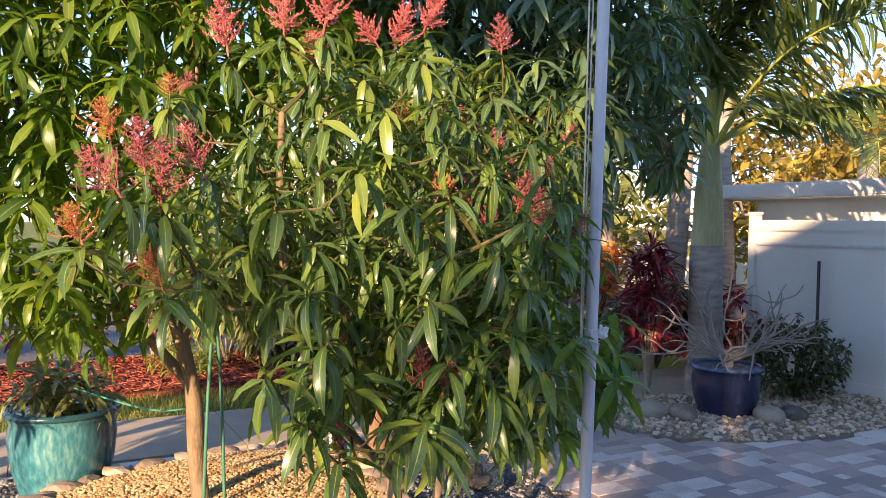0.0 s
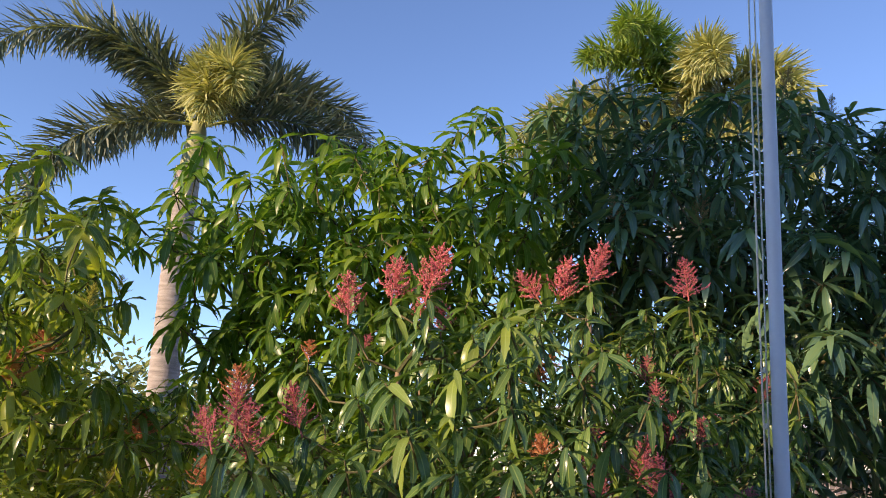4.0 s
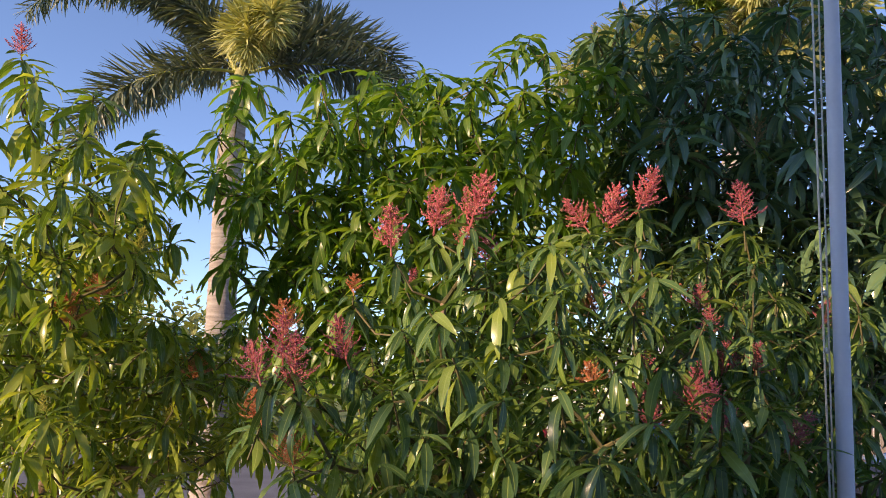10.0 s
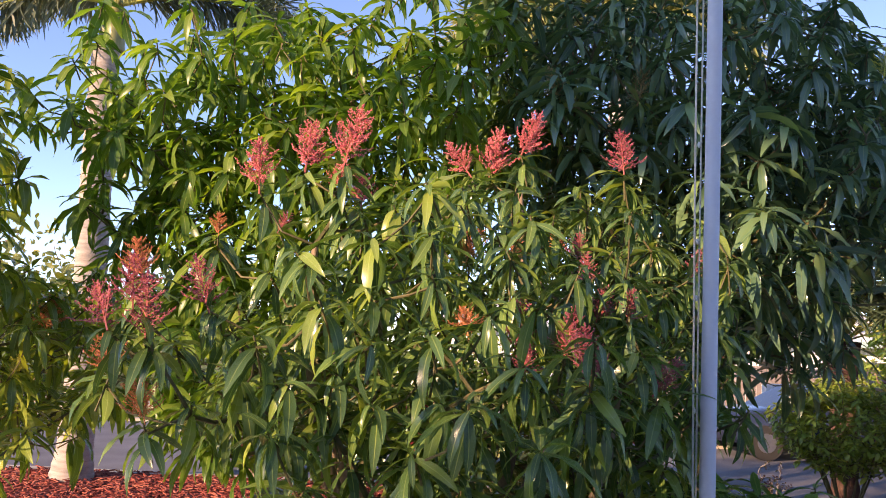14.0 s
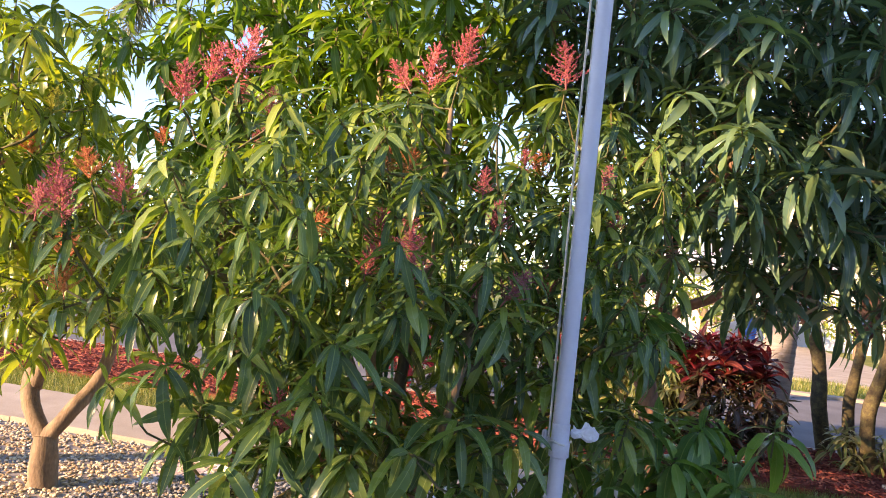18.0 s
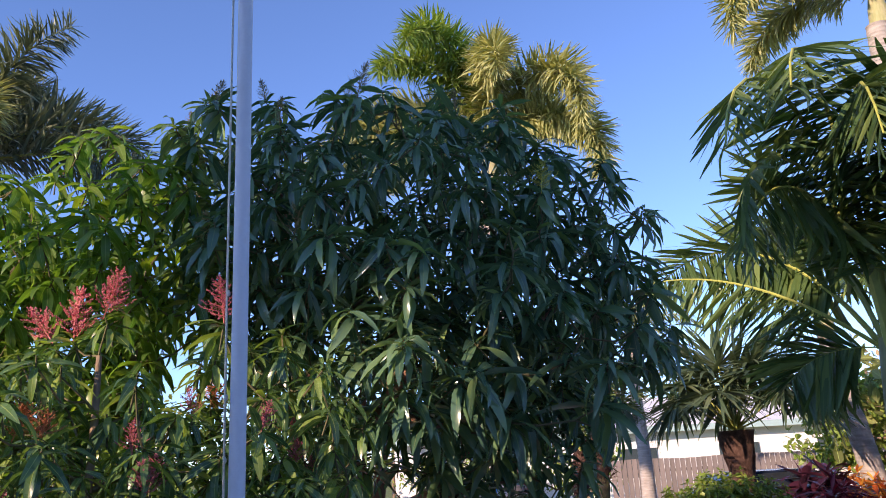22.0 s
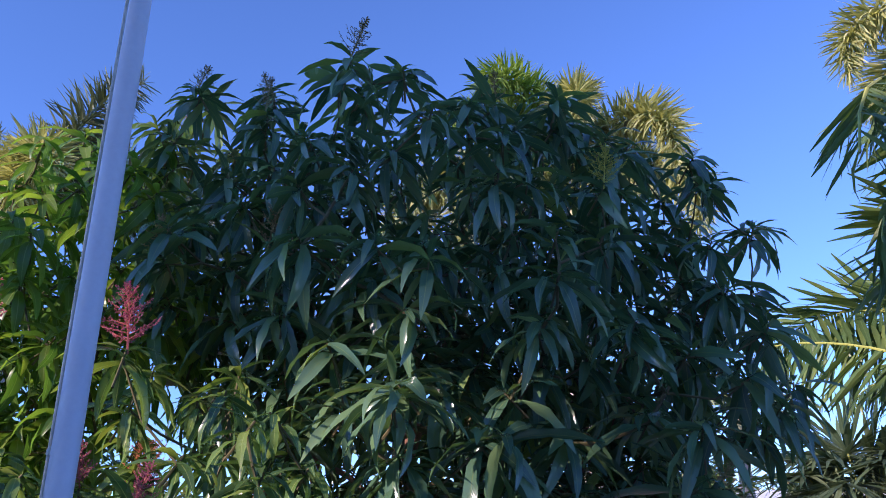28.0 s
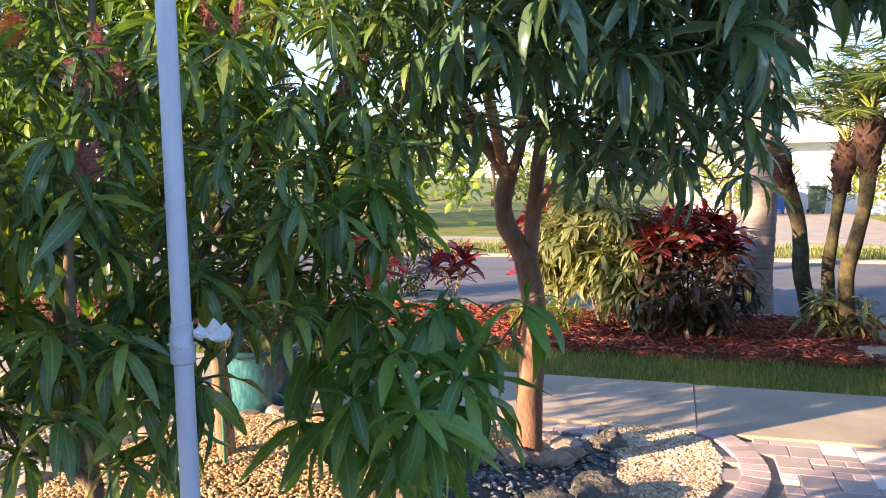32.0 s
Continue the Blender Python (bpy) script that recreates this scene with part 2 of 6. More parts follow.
M_BOOT = noisy("palm_boot_fibre", [(0.25, (0.05, 0.028, 0.022)), (0.6, (0.11, 0.06, 0.045)), (0.85, (0.22, 0.15, 0.11))], 25, 120, 0.95, 0.8, 0.02)
M_MOSS = noisy("palm_trunk_mossy", [(0.3, (0.05, 0.04, 0.03)), (0.55, (0.12, 0.1, 0.05)), (0.8, (0.2, 0.2, 0.08))], 18, 90, 0.95, 0.6, 0.02)
M_POLE = noisy("pole_grey_plastic", [(0.2, (0.56, 0.56, 0.61)), (0.8, (0.67, 0.67, 0.72))], 6, 120, 0.45, 0.05, 0.002, 0.4)
M_BAND = plain("pole_coupling_grey", (0.56, 0.56, 0.6), 0.5)
M_ROPE = plain("halyard_rope", (0.62, 0.6, 0.52), 0.85, var=0.2, scale=60)
M_CLOTH = plain("white_cloth", (0.75, 0.75, 0.74), 0.9)
M_STAKE = plain("green_stake", (0.05, 0.2, 0.13), 0.5)
M_TAPE = plain("green_tie_tape", (0.04, 0.3, 0.2), 0.5)
M_GRASS = leafy("grass_blade", [(0.0, (0.08, 0.13, 0.03)), (0.5, (0.16, 0.21, 0.05)), (1.0, (0.4, 0.36, 0.16))], rib=(0.1, 0.15, 0.03), rough=0.6, thru=0.3, vein=0)
M_LAWN = noisy("lawn_ground", [(0.3, (0.1, 0.14, 0.03)), (0.55, (0.2, 0.225, 0.05)), (0.8, (0.34, 0.32, 0.1))], 1.2, 40, 0.95, 0.6, 0.02)
M_ASPH = noisy("asphalt", [(0.3, (0.12, 0.122, 0.13)), (0.7, (0.18, 0.182, 0.19))], 1.5, 150, 0.85, 0.3, 0.005)
M_CONC = noisy("concrete_slab", [(0.25, (0.33, 0.28, 0.215)), (0.55, (0.43, 0.37, 0.29)), (0.8, (0.52, 0.46, 0.37))], 2.2, 70, 0.85, 0.25, 0.004, rnd=0.1)
M_SOIL = noisy("dark_soil", [(0.3, (0.05, 0.035, 0.025)), (0.7, (0.12, 0.085, 0.06))], 9, 90, 0.95, 0.6, 0.02)
M_MULCH = noisy("red_mulch_bed", [(0.3, (0.12, 0.025, 0.018)), (0.7, (0.26, 0.06, 0.04))], 9, 90, 0.95, 0.8, 0.02)
M_CHIP = noisy("red_mulch_chip", [(0.2, (0.13, 0.025, 0.018)), (0.5, (0.28, 0.06, 0.04)), (0.85, (0.42, 0.14, 0.085))], 9, 60, 0.9, 0.4, 0.005, rnd=0.7)
M_GOLD = noisy("golden_pebble", [(0.15, (0.3, 0.18, 0.08)), (0.5, (0.5, 0.34, 0.17)), (0.85, (0.66, 0.52, 0.33))], 9, 60, 0.75, 0.3, 0.003, rnd=0.7)
M_GREY = noisy("slate_grey_pebble", [(0.15, (0.07, 0.08, 0.09)), (0.5, (0.18, 0.2, 0.22)), (0.85, (0.36, 0.37, 0.38))], 9, 60, 0.7, 0.3, 0.003, rnd=0.8)
M_TAN = noisy("tan_pebble", [(0.15, (0.36, 0.26, 0.17)), (0.5, (0.6, 0.46, 0.32)), (0.85, (0.8, 0.69, 0.55))], 9, 60, 0.8, 0.3, 0.003, rnd=0.8)
M_ROCK = noisy("edging_stone", [(0.2, (0.22, 0.17, 0.13)), (0.5, (0.38, 0.3, 0.24)), (0.85, (0.52, 0.44, 0.37))], 7, 50, 0.9, 0.6, 0.01, rnd=0.35)
M_BOULDER = noisy("pitted_boulder", [(0.25, (0.07, 0.068, 0.06)), (0.5, (0.17, 0.16, 0.14)), (0.8, (0.34, 0.32, 0.28))], 9, 40, 0.95, 1.0, 0.03)
M_PAVER = noisy("paver", [(0.12, (0.39, 0.325, 0.31)), (0.32, (0.5, 0.415, 0.385)), (0.5, (0.56, 0.425, 0.38)), (0.66, (0.61, 0.52, 0.475)), (0.76, (0.74, 0.68, 0.63)), (1.0, (0.82, 0.76, 0.71))], 3, 90, 0.85, 0.3, 0.004, rnd=0.95)
M_SAND = noisy("joint_sand", [(0.3, (0.22, 0.195, 0.17)), (0.7, (0.34, 0.3, 0.26))], 20, 150, 0.95, 0.3, 0.004)

# ---- building helpers ----
rng = np.random.default_rng(7)
UP = np.array((0.0, 0.0, 1.0))


def unit(v):
    v = np.asarray(v, float)
    return v / (np.linalg.norm(v) + 1e-9)


def mesh_of(name, verts, faces, mats, uvs=None, slots=None, smooth=False):
    """A mesh from arrays. faces: one array of quads or triangles, or a list."""
    me = bpy.data.meshes.new(name)
    me.from_pydata(np.asarray(verts).tolist(), [], faces.tolist() if isinstance(faces, np.ndarray) else faces)
    for m in mats if isinstance(mats, (list, tuple)) else [mats]:
        me.materials.append(m)
    if uvs is not None:
        layer = me.uv_layers.new(name="UVMap")
        idx = np.empty(len(me.loops), np.int32)
        me.loops.foreach_get("vertex_index", idx)
        layer.data.foreach_set("uv", np.asarray(uvs, np.float32)[idx].ravel())
    if slots is not None:
        me.polygons.foreach_set("material_index", np.asarray(slots, np.int32))
    if smooth:
        me.polygons.foreach_set("use_smooth", np.ones(len(me.polygons), bool))
    me.update()
    return me


def thing(name, label, category, at=(0, 0, 0), group="", kind="", turn=0.0):
    ob = new(name)
    ob.empty_display_size = 0.1
    ob.matrix_world = Matrix.Translation(at) @ Matrix.Rotation(turn, 4, "Z")
    return tagged(ob, label, category, group, kind)


def hang(name, me, parent, label="", kind="", m=None):
    """A mesh object under a thing, with its coordinates in the world's metres unless m is given."""
    ob = new(name, me)
    ob.parent = parent
    if m is None:
        up = parent
        world_m = Matrix.Identity(4)
        chain = []
        while up:
            chain.append(up)
            up = up.parent
        for o in reversed(chain):
            world_m = world_m @ o.matrix_parent_inverse @ o.matrix_basis
        ob.matrix_parent_inverse = world_m.inverted()
    else:
        ob.matrix_basis = m
    return tagged(ob, label, "", "", kind)


def bm_mesh(name, bm, mat, smooth=False):
    me = bpy.data.meshes.new(name)
    bm.to_mesh(me)
    bm.free()
    for m in mat if isinstance(mat, (list, tuple)) else [mat]:
        me.materials.append(m)
    if smooth:
        me.polygons.foreach_set("use_smooth", np.ones(len(me.polygons), bool))
    return me


def part(name, bm, material, parent, label="", smooth=False):
    return hang(name, bm_mesh(name, bm, material, smooth), parent, label, m=Matrix.Identity(4))


def box(bm, lo, hi, bevel=0.0, m=None):
    c = [(a + b) / 2 for a, b in zip(lo, hi)]
    s = [b - a for a, b in zip(lo, hi)]
    r = bmesh.ops.create_cube(bm, size=1, matrix=(m or Matrix.Identity(4)) @ Matrix.Translation(c) @ Matrix.Diagonal((*s, 1)))
    if bevel:
        es = list({e for v in r["verts"] for e in v.link_edges})
        bmesh.ops.bevel(bm, geom=es, offset=bevel, segments=2, affect="EDGES")
    return bm


def lathe(profile, n=32, wob=0.0):
    """A round body from (radius, height) pairs."""
    bm = bmesh.new()
    rings = []
    for r, z in profile:
        rings.append([bm.verts.new((r * math.cos(2 * math.pi * k / n) * (1 + wob * math.sin(3 * k)), r * math.sin(2 * math.pi * k / n), z)) for k in range(n)])
    for a, b in zip(rings, rings[1:]):
        for k in range(n):
            bm.faces.new((a[k], a[(k + 1) % n], b[(k + 1) % n], b[k]))
    if profile[0][0] > 1e-4:
        bm.faces.new([bm.verts.new(vx.co) for vx in rings[0][::-1]])
    if profile[-1][0] > 1e-4:
        bm.faces.new([bm.verts.new(vx.co) for vx in rings[-1]])
    return bm


def tubes(segs, sides=6):
    """Tapered tubes, rows of (p0, p1, r0, r1): vertices and quads."""
    segs = [s for s in segs if np.linalg.norm(np.subtract(s[1], s[0])) > 1e-5]
    p0, p1 = np.array([s[0] for s in segs]), np.array([s[1] for s in segs])
    r0, r1 = np.array([s[2] for s in segs]), np.array([s[3] for s in segs])
    d = p1 - p0
    d /= np.linalg.norm(d, axis=1)[:, None]
    ref = np.where(np.abs(d[:, 2:3]) > 0.9, np.array([[1.0, 0, 0]]), np.array([[0, 0, 1.0]]))
    a = np.cross(d, ref)
    a /= np.linalg.norm(a, axis=1)[:, None]
    b = np.cross(d, a)
    ang = np.arange(sides) * 2 * np.pi / sides
    ring = a[:, None] * np.cos(ang)[None, :, None] + b[:, None] * np.sin(ang)[None, :, None]
    v = np.stack([p0[:, None] + ring * r0[:, None, None], p1[:, None] + ring * r1[:, None, None]], 1).reshape(-1, 3)
    k = np.arange(sides)
    quad = np.stack([k, (k + 1) % sides, sides + (k + 1) % sides, sides + k], 1)
    f = (quad[None] + (np.arange(len(segs)) * 2 * sides)[:, None, None]).reshape(-1, 4)
    return v, f


def spline(pts, n):
    """Points of a smooth curve through pts."""
    pts = [np.asarray(p, float) for p in pts]
    out = []
    for i in range(len(pts) - 1):
        p0, p1, p2, p3 = pts[max(i - 1, 0)], pts[i], pts[i + 1], pts[min(i + 2, len(pts) - 1)]
        for k in range(n):
            t = k / n
            out.append(0.5 * (2 * p1 + (p2 - p0) * t + (2 * p0 - 5 * p1 + 4 * p2 - p3) * t * t + (3 * p1 - p0 - 3 * p2 + p3) * t ** 3))
    return out + [pts[-1]]


def limb(pts, radii, n=5, sides=10, bump=0.0):
    """One continuous tapering limb, a single skin, as vertices and quads."""
    c = spline(pts, n)
    rr = np.interp(np.linspace(0, len(radii) - 1, len(c)), range(len(radii)), radii)
    v, f = [], []
    a = None
    for i, p in enumerate(c):
        d = unit(c[min(i + 1, len(c) - 1)] - c[max(i - 1, 0)])
        a = unit(np.cross(d, (0.3, 1, 0.1))) if a is None else unit(a - d * (a @ d))
        b = np.cross(d, a)
        for k in range(sides):
            t = 2 * math.pi * k / sides
            r = rr[i] * (1 + bump * math.sin(2 * t + i * 0.9) + bump * 0.7 * math.sin(5 * t + i * 1.7))
            v.append(p + (a * math.cos(t) + b * math.sin(t)) * r)
    m = len(c)
    for i in range(m - 1):
        for k in range(sides):
            f.append((i * sides + k, i * sides + (k + 1) % sides, (i + 1) * sides + (k + 1) % sides, (i + 1) * sides + k))
    n0 = len(v)
    v += v[:sides] + v[(m - 1) * sides:m * sides]
    f.append(tuple(range(n0, n0 + sides))[::-1])
    f.append(tuple(range(n0 + sides, n0 + 2 * sides)))
    return v, f


def merge(parts_):
    v, f, off = [], [], 0
    for pv, pf in parts_:
        v.extend(np.asarray(pv).tolist())
        f.extend([tuple(int(i) + off for i in q) for q in pf])
        off += len(pv)
    return v, f


# ---- leaves ----
def blade(width=0.21, bend=0.6, fold=0.22, wave=0.012, stations=(0.0, 0.06, 0.14, 0.28, 0.44, 0.6, 0.76, 0.89, 1.0), blunt=0.0, early=1.2):
    """A leaf one metre long along +y, face up (+z), bending down towards its tip."""
    v, u = [], []
    y = z = 0.0
    prev = 0.0
    for i, s in enumerate(stations):
        ang = -bend * s ** early
        y += (s - prev) * math.cos(ang)
        z += (s - prev) * math.sin(ang)
        prev = s
        w = width / 2 * (max(math.sin(math.pi * min(1, s * (0.98 - blunt * 0.3) + 0.02)), 0) ** 0.75) * (1.12 - 0.32 * s)
        if s > 0.99:
            w = 0.004 + blunt * 0.1
        if s < 0.01:
            w = 0.012
        for side in (-1, 0, 1):
            lift = abs(side) * w * fold + (wave * math.sin(i * 2.4 + side * 1.3) if side else 0) * (0 < i < len(stations) - 1)
            v.append((side * w, y - lift * math.sin(ang), z + lift * math.cos(ang)))
            u.append((0.5 + side * 0.5, s))
    f = []
    for i in range(len(stations) - 1):
        for k in range(2):
            a = i * 3 + k
            f.append((a, a + 1, a + 4, a + 3))
    return np.array(v), np.array(f), np.array(u)


MANGO = [blade(wd, b, fo, w, early=0.75) for wd, b, fo, w in ((0.205, 0.8, 0.25, 0.012), (0.19, 1.1, 0.3, 0.014), (0.2, 1.4, 0.2, 0.016), (0.185, 1.7, 0.28, 0.014), (0.195, 1.25, 0.36, 0.018), (0.21, 1.0, 0.15, 0.014))]
SLIM = [(v * np.array((0.9, 1, 1)), f, u) for v, f, u in MANGO]
BROAD = [blade(wd, b, fo, w, early=0.9) for wd, b, fo, w in ((0.22, 0.8, 0.25, 0.014), (0.205, 1.1, 0.28, 0.016), (0.225, 1.4, 0.18, 0.018), (0.205, 1.7, 0.25, 0.014))]
YOUNG = [blade(0.225, b, 0.28, 0.014, early=0.8) for b in (0.6, 0.9, 1.25, 1.5)]
ST5 = (0.0, 0.2, 0.5, 0.8, 1.0)
CROTON = [blade(0.3, b, 0.25, 0.02, ST5, 0.3) for b in (0.2, 0.5, 0.9)]
STRAP = [blade(0.13, b, 0.2, 0.0, ST5) for b in (0.4, 0.9, 1.4)]
STRIPE = [blade(0.19, b, 0.2, 0.0, ST5) for b in (0.5, 0.9, 1.3)]
SMALL = [blade(0.48, b, 0.15, 0.0, (0.0, 0.35, 0.7, 1.0), 0.25) for b in (0.2, 0.5)]
NARROW = [blade(0.07, b, 0.15, 0.0, (0.0, 0.4, 0.75, 1.0)) for b in (0.15, 0.5, 0.9)]


def frames_for(d, roll):
    """Side, way and normal of leaves that point along d, faces up, rolled."""
    d = d / np.linalg.norm(d, axis=1)[:, None]
    n = UP - d * d[:, 2:3]
    ln = np.linalg.norm(n, axis=1)
    n[ln < 0.15] = np.cross(d[ln < 0.15], (0.6, 0.8, 0.0))
    n /= np.linalg.norm(n, axis=1)[:, None]
    s = np.cross(d, n)
    c, w = np.cos(roll)[:, None], np.sin(roll)[:, None]
    return s * c + n * w, d, n * c - s * w


def leaf_arrays(pos, d, length, templates, roll, which=None):
    s, d, n = frames_for(d, roll)
    which = rng.integers(0, len(templates), len(pos)) if which is None else which
    V, F, U, off = [], [], [], 0
    for k, (tv, tf, tu) in enumerate(templates):
        sel = np.nonzero(which == k)[0]
        if not len(sel):
            continue
        L = length[sel][:, None, None]
        v = pos[sel][:, None] + L * (tv[None, :, 0:1] * s[sel][:, None] + tv[None, :, 1:2] * d[sel][:, None] + tv[None, :, 2:3] * n[sel][:, None])
        V.append(v.reshape(-1, 3))
        F.append((tf[None] + (np.arange(len(sel)) * len(tv))[:, None, None]).reshape(-1, 4) + off)
        U.append(np.tile(tu, (len(sel), 1)))
        off += len(sel) * len(tv)
    return np.concatenate(V), np.concatenate(F), np.concatenate(U)


def rosettes(tips, axes, count, length, lo=40, hi=112, jitter=0.22, sag=0.12):
    """Leaves whorled round shoot tips, the young ones upright and short, the old ones spread wide: where they start, point, how long, and their roll."""
    P, D, L, R = [], [], [], []
    for p, a in zip(tips, axes):
        a = unit(a)
        e1 = unit(np.cross(a, (0.31, 0.83, 0.2)))
        e2 = np.cross(a, e1)
        m = int(rng.integers(count[0], count[1] + 1))
        ph = rng.uniform(0, 6.28)
        vigour = rng.uniform(0.82, 1.15)
        for k in range(m):
            q = k / max(1, m - 1)
            th = math.radians(lo + (hi - lo) * q ** 0.6 + rng.normal(0, 7))
            az = ph + k * 2.399 + rng.normal(0, 0.15)
            dd = a * math.cos(th) + (e1 * math.cos(az) + e2 * math.sin(az)) * math.sin(th)
            dd = dd + np.array((0, 0, -sag * q)) + rng.normal(0, jitter * 0.25, 3)
            P.append(p - a * (0.05 * q ** 1.4) + rng.normal(0, 0.003, 3))
            D.append(unit(dd))
            L.append(length * vigour * rng.uniform(0.82, 1.1) * (0.6 + 0.46 * min(1.0, q * 2.5)))
            R.append(rng.normal(0, 0.32))
    return np.array(P), np.array(D), np.array(L), np.array(R)


def panicle_mesh(seed, spread=1.0, dots=260):
    """A branched flower spike a metre tall: a pyramid of upswept side spikes, each set with small buds: verts, faces, slots."""
    g = np.random.default_rng(seed)
    segs, buds, size, way = [((0, 0, -0.15), (0, 0, 0.5), 0.02, 0.016), ((0, 0, 0.5), (0.02, 0.01, 1.0), 0.016, 0.006)], [], [], []
    n = 36
    for k in range(n):
        h = 0.02 + 0.92 * k / n
        az = k * 2.4 + g.normal(0, 0.3)
        ln = (0.4 * (1 - h) ** 0.9 + 0.07) * g.uniform(0.65, 1.2) * spread
        d = unit(np.array((math.cos(az), math.sin(az), 0.3 + 0.65 * g.random())))
        p0 = np.array((0, 0, h))
        p1 = p0 + d * ln
        p2 = p1 + unit(d + np.array((0, 0, 0.5))) * ln * 0.3
        segs += [(p0, p1, 0.008, 0.006), (p1, p2, 0.006, 0.003)]
        m = max(10, int(dots / 8 * (ln / 0.3)))
        for t in np.linspace(0.12, 1.0, m):
            q = p0 + (p1 - p0) * t / 0.72 if t < 0.72 else p1 + (p2 - p1) * (t - 0.72) / 0.28
            o = unit(g.normal(0, 1, 3) + d * 0.5)
            reach = 0.065 * (1.1 - 0.85 * t) * g.uniform(0.4, 1.2)
            if g.random() < 0.5:
                segs.append((q, q + o * reach, 0.005, 0.004))
            buds.append(q + o * reach)
            size.append(g.uniform(0.008, 0.0145) * (1.15 - 0.4 * t))
            way.append(unit(o + d))
    for t in np.linspace(0.75, 1.03, 26):
        o = unit(g.normal(0, 1, 3) + np.array((0, 0, 0.8)))
        buds.append(np.array((0.02, 0.01, t)) + o * 0.03 * (1.3 - t))
        size.append(0.014)
        way.append(o)
    sv, sf = tubes([(np.array(a, float), np.array(b, float), r, s) for a, b, r, s in segs], 4)
    o = np.array([(1, 0, 0), (-1, 0, 0), (0, 1, 0), (0, -1, 0), (0, 0, 1), (0, 0, -1)], float)
    of = np.array([(0, 2, 4), (2, 1, 4), (1, 3, 4), (3, 0, 4), (2, 0, 5), (1, 2, 5), (3, 1, 5), (0, 3, 5)])
    b, w = np.array(buds), np.array(way)
    long = o[None] + 0.8 * w[:, None] * (o[None] * w[:, None]).sum(-1, keepdims=True)
    bv = (b[:, None] + long * np.array(size)[:, None, None]).reshape(-1, 3)
    bf = (of[None] + (np.arange(len(b)) * 6)[:, None, None]).reshape(-1, 3) + len(sv)
    return np.concatenate([sv, bv]), sf.tolist() + bf.tolist(), [0] * len(sf) + [1] * len(bf)


def panicle_set(stem, bud, spread=1.0, dots=260, n=3):
    out = []
    for s in range(n):
        v, f, sl = panicle_mesh(11 + s, spread, dots)
        out.append(mesh_of("panicle", v, f, [stem, bud], np.zeros((len(v), 2)) + 0.2, sl))
    return out


def shell_points(ells, n, apart, g, keep=None, inner=0.5):
    """Scattered shoot tips in the outer part of lumpy ellipsoids."""
    pts, tries = [], 0
    vol = np.array([e[1][0] * e[1][1] * e[1][2] for e in ells])
    while len(pts) < n and tries < 60000:
        tries += 1
        c, r = ells[g.choice(len(ells), p=vol / vol.sum())]
        d = unit(g.normal(0, 1, 3))
        lump = 1 + 0.2 * noise.noise(Vector(d * 2.1) + Vector(c))
        q = np.array(c) + d * np.array(r) * lump * (inner + (1 - inner) * g.random() ** 0.6)
        if keep and not keep(q):
            continue
        if pts and np.min(np.sum((np.array(pts) - q) ** 2, 1)) < apart ** 2:
            continue
        pts.append(q)
    return pts


def skeleton(stems, tips, tip_r=0.0032, power=0.44):
    """Branches that join every tip to the nearest part of the stems: rows for tubes(), by thickness."""
    P, par, fixed = [], [], []
    for pts, radii in stems:
        c = spline(pts, 4)
        rr = np.interp(np.linspace(0, len(radii) - 1, len(c)), range(len(radii)), radii)
        start = -1
        if P:
            near = int(np.argmin(np.sum((np.array(P) - c[0]) ** 2, 1)))
            start = near
        for p, rad in zip(c, rr):
            P.append(p)
            par.append(start)
            fixed.append(rad)
            start = len(P) - 1
    arr = np.array(P)
    order = np.argsort([np.min(np.sum((arr - t) ** 2, 1)) for t in tips])
    for i in order:
        t = np.array(tips[i])
        arr = np.array(P)
        low = np.maximum(0, arr[:, 2] - t[2] + 0.05)
        cost = np.linalg.norm(arr - t, axis=1) + 1.5 * low
        j = int(np.argmin(cost))
        a = P[j]
        length = np.linalg.norm(t - a)
        k = max(2, int(length / 0.11))
        last = j
        for s in range(1, k + 1):
            q = s / k
            m = a + (t - a) * q
            if s < k:
                m = m + np.array((0, 0, -0.12 * length * math.sin(math.pi * q))) + rng.normal(0, 0.012, 3)
            P.append(m)
            par.append(last)
            fixed.append(0)
            last = len(P) - 1
    n = len(P)
    load = np.zeros(n)
    kids = np.zeros(n, int)
    for j in par:
        if j >= 0:
            kids[j] += 1
    for i in range(n - 1, -1, -1):
        if kids[i] == 0:
            load[i] += 1
        if par[i] >= 0:
            load[par[i]] += load[i]
    r = tip_r * load ** power
    r = np.where(np.array(fixed) > 0, fixed, np.minimum(r, 0.02))
    thick, thin = [], []
    for i in range(n):
        if par[i] >= 0 and not (fixed[i] and fixed[par[i]]):
            row = (P[par[i]], P[i], min(r[par[i]], r[i] * 1.5), r[i])
            (thick if r[i] > 0.008 else thin).append(row)
    return thick, thin


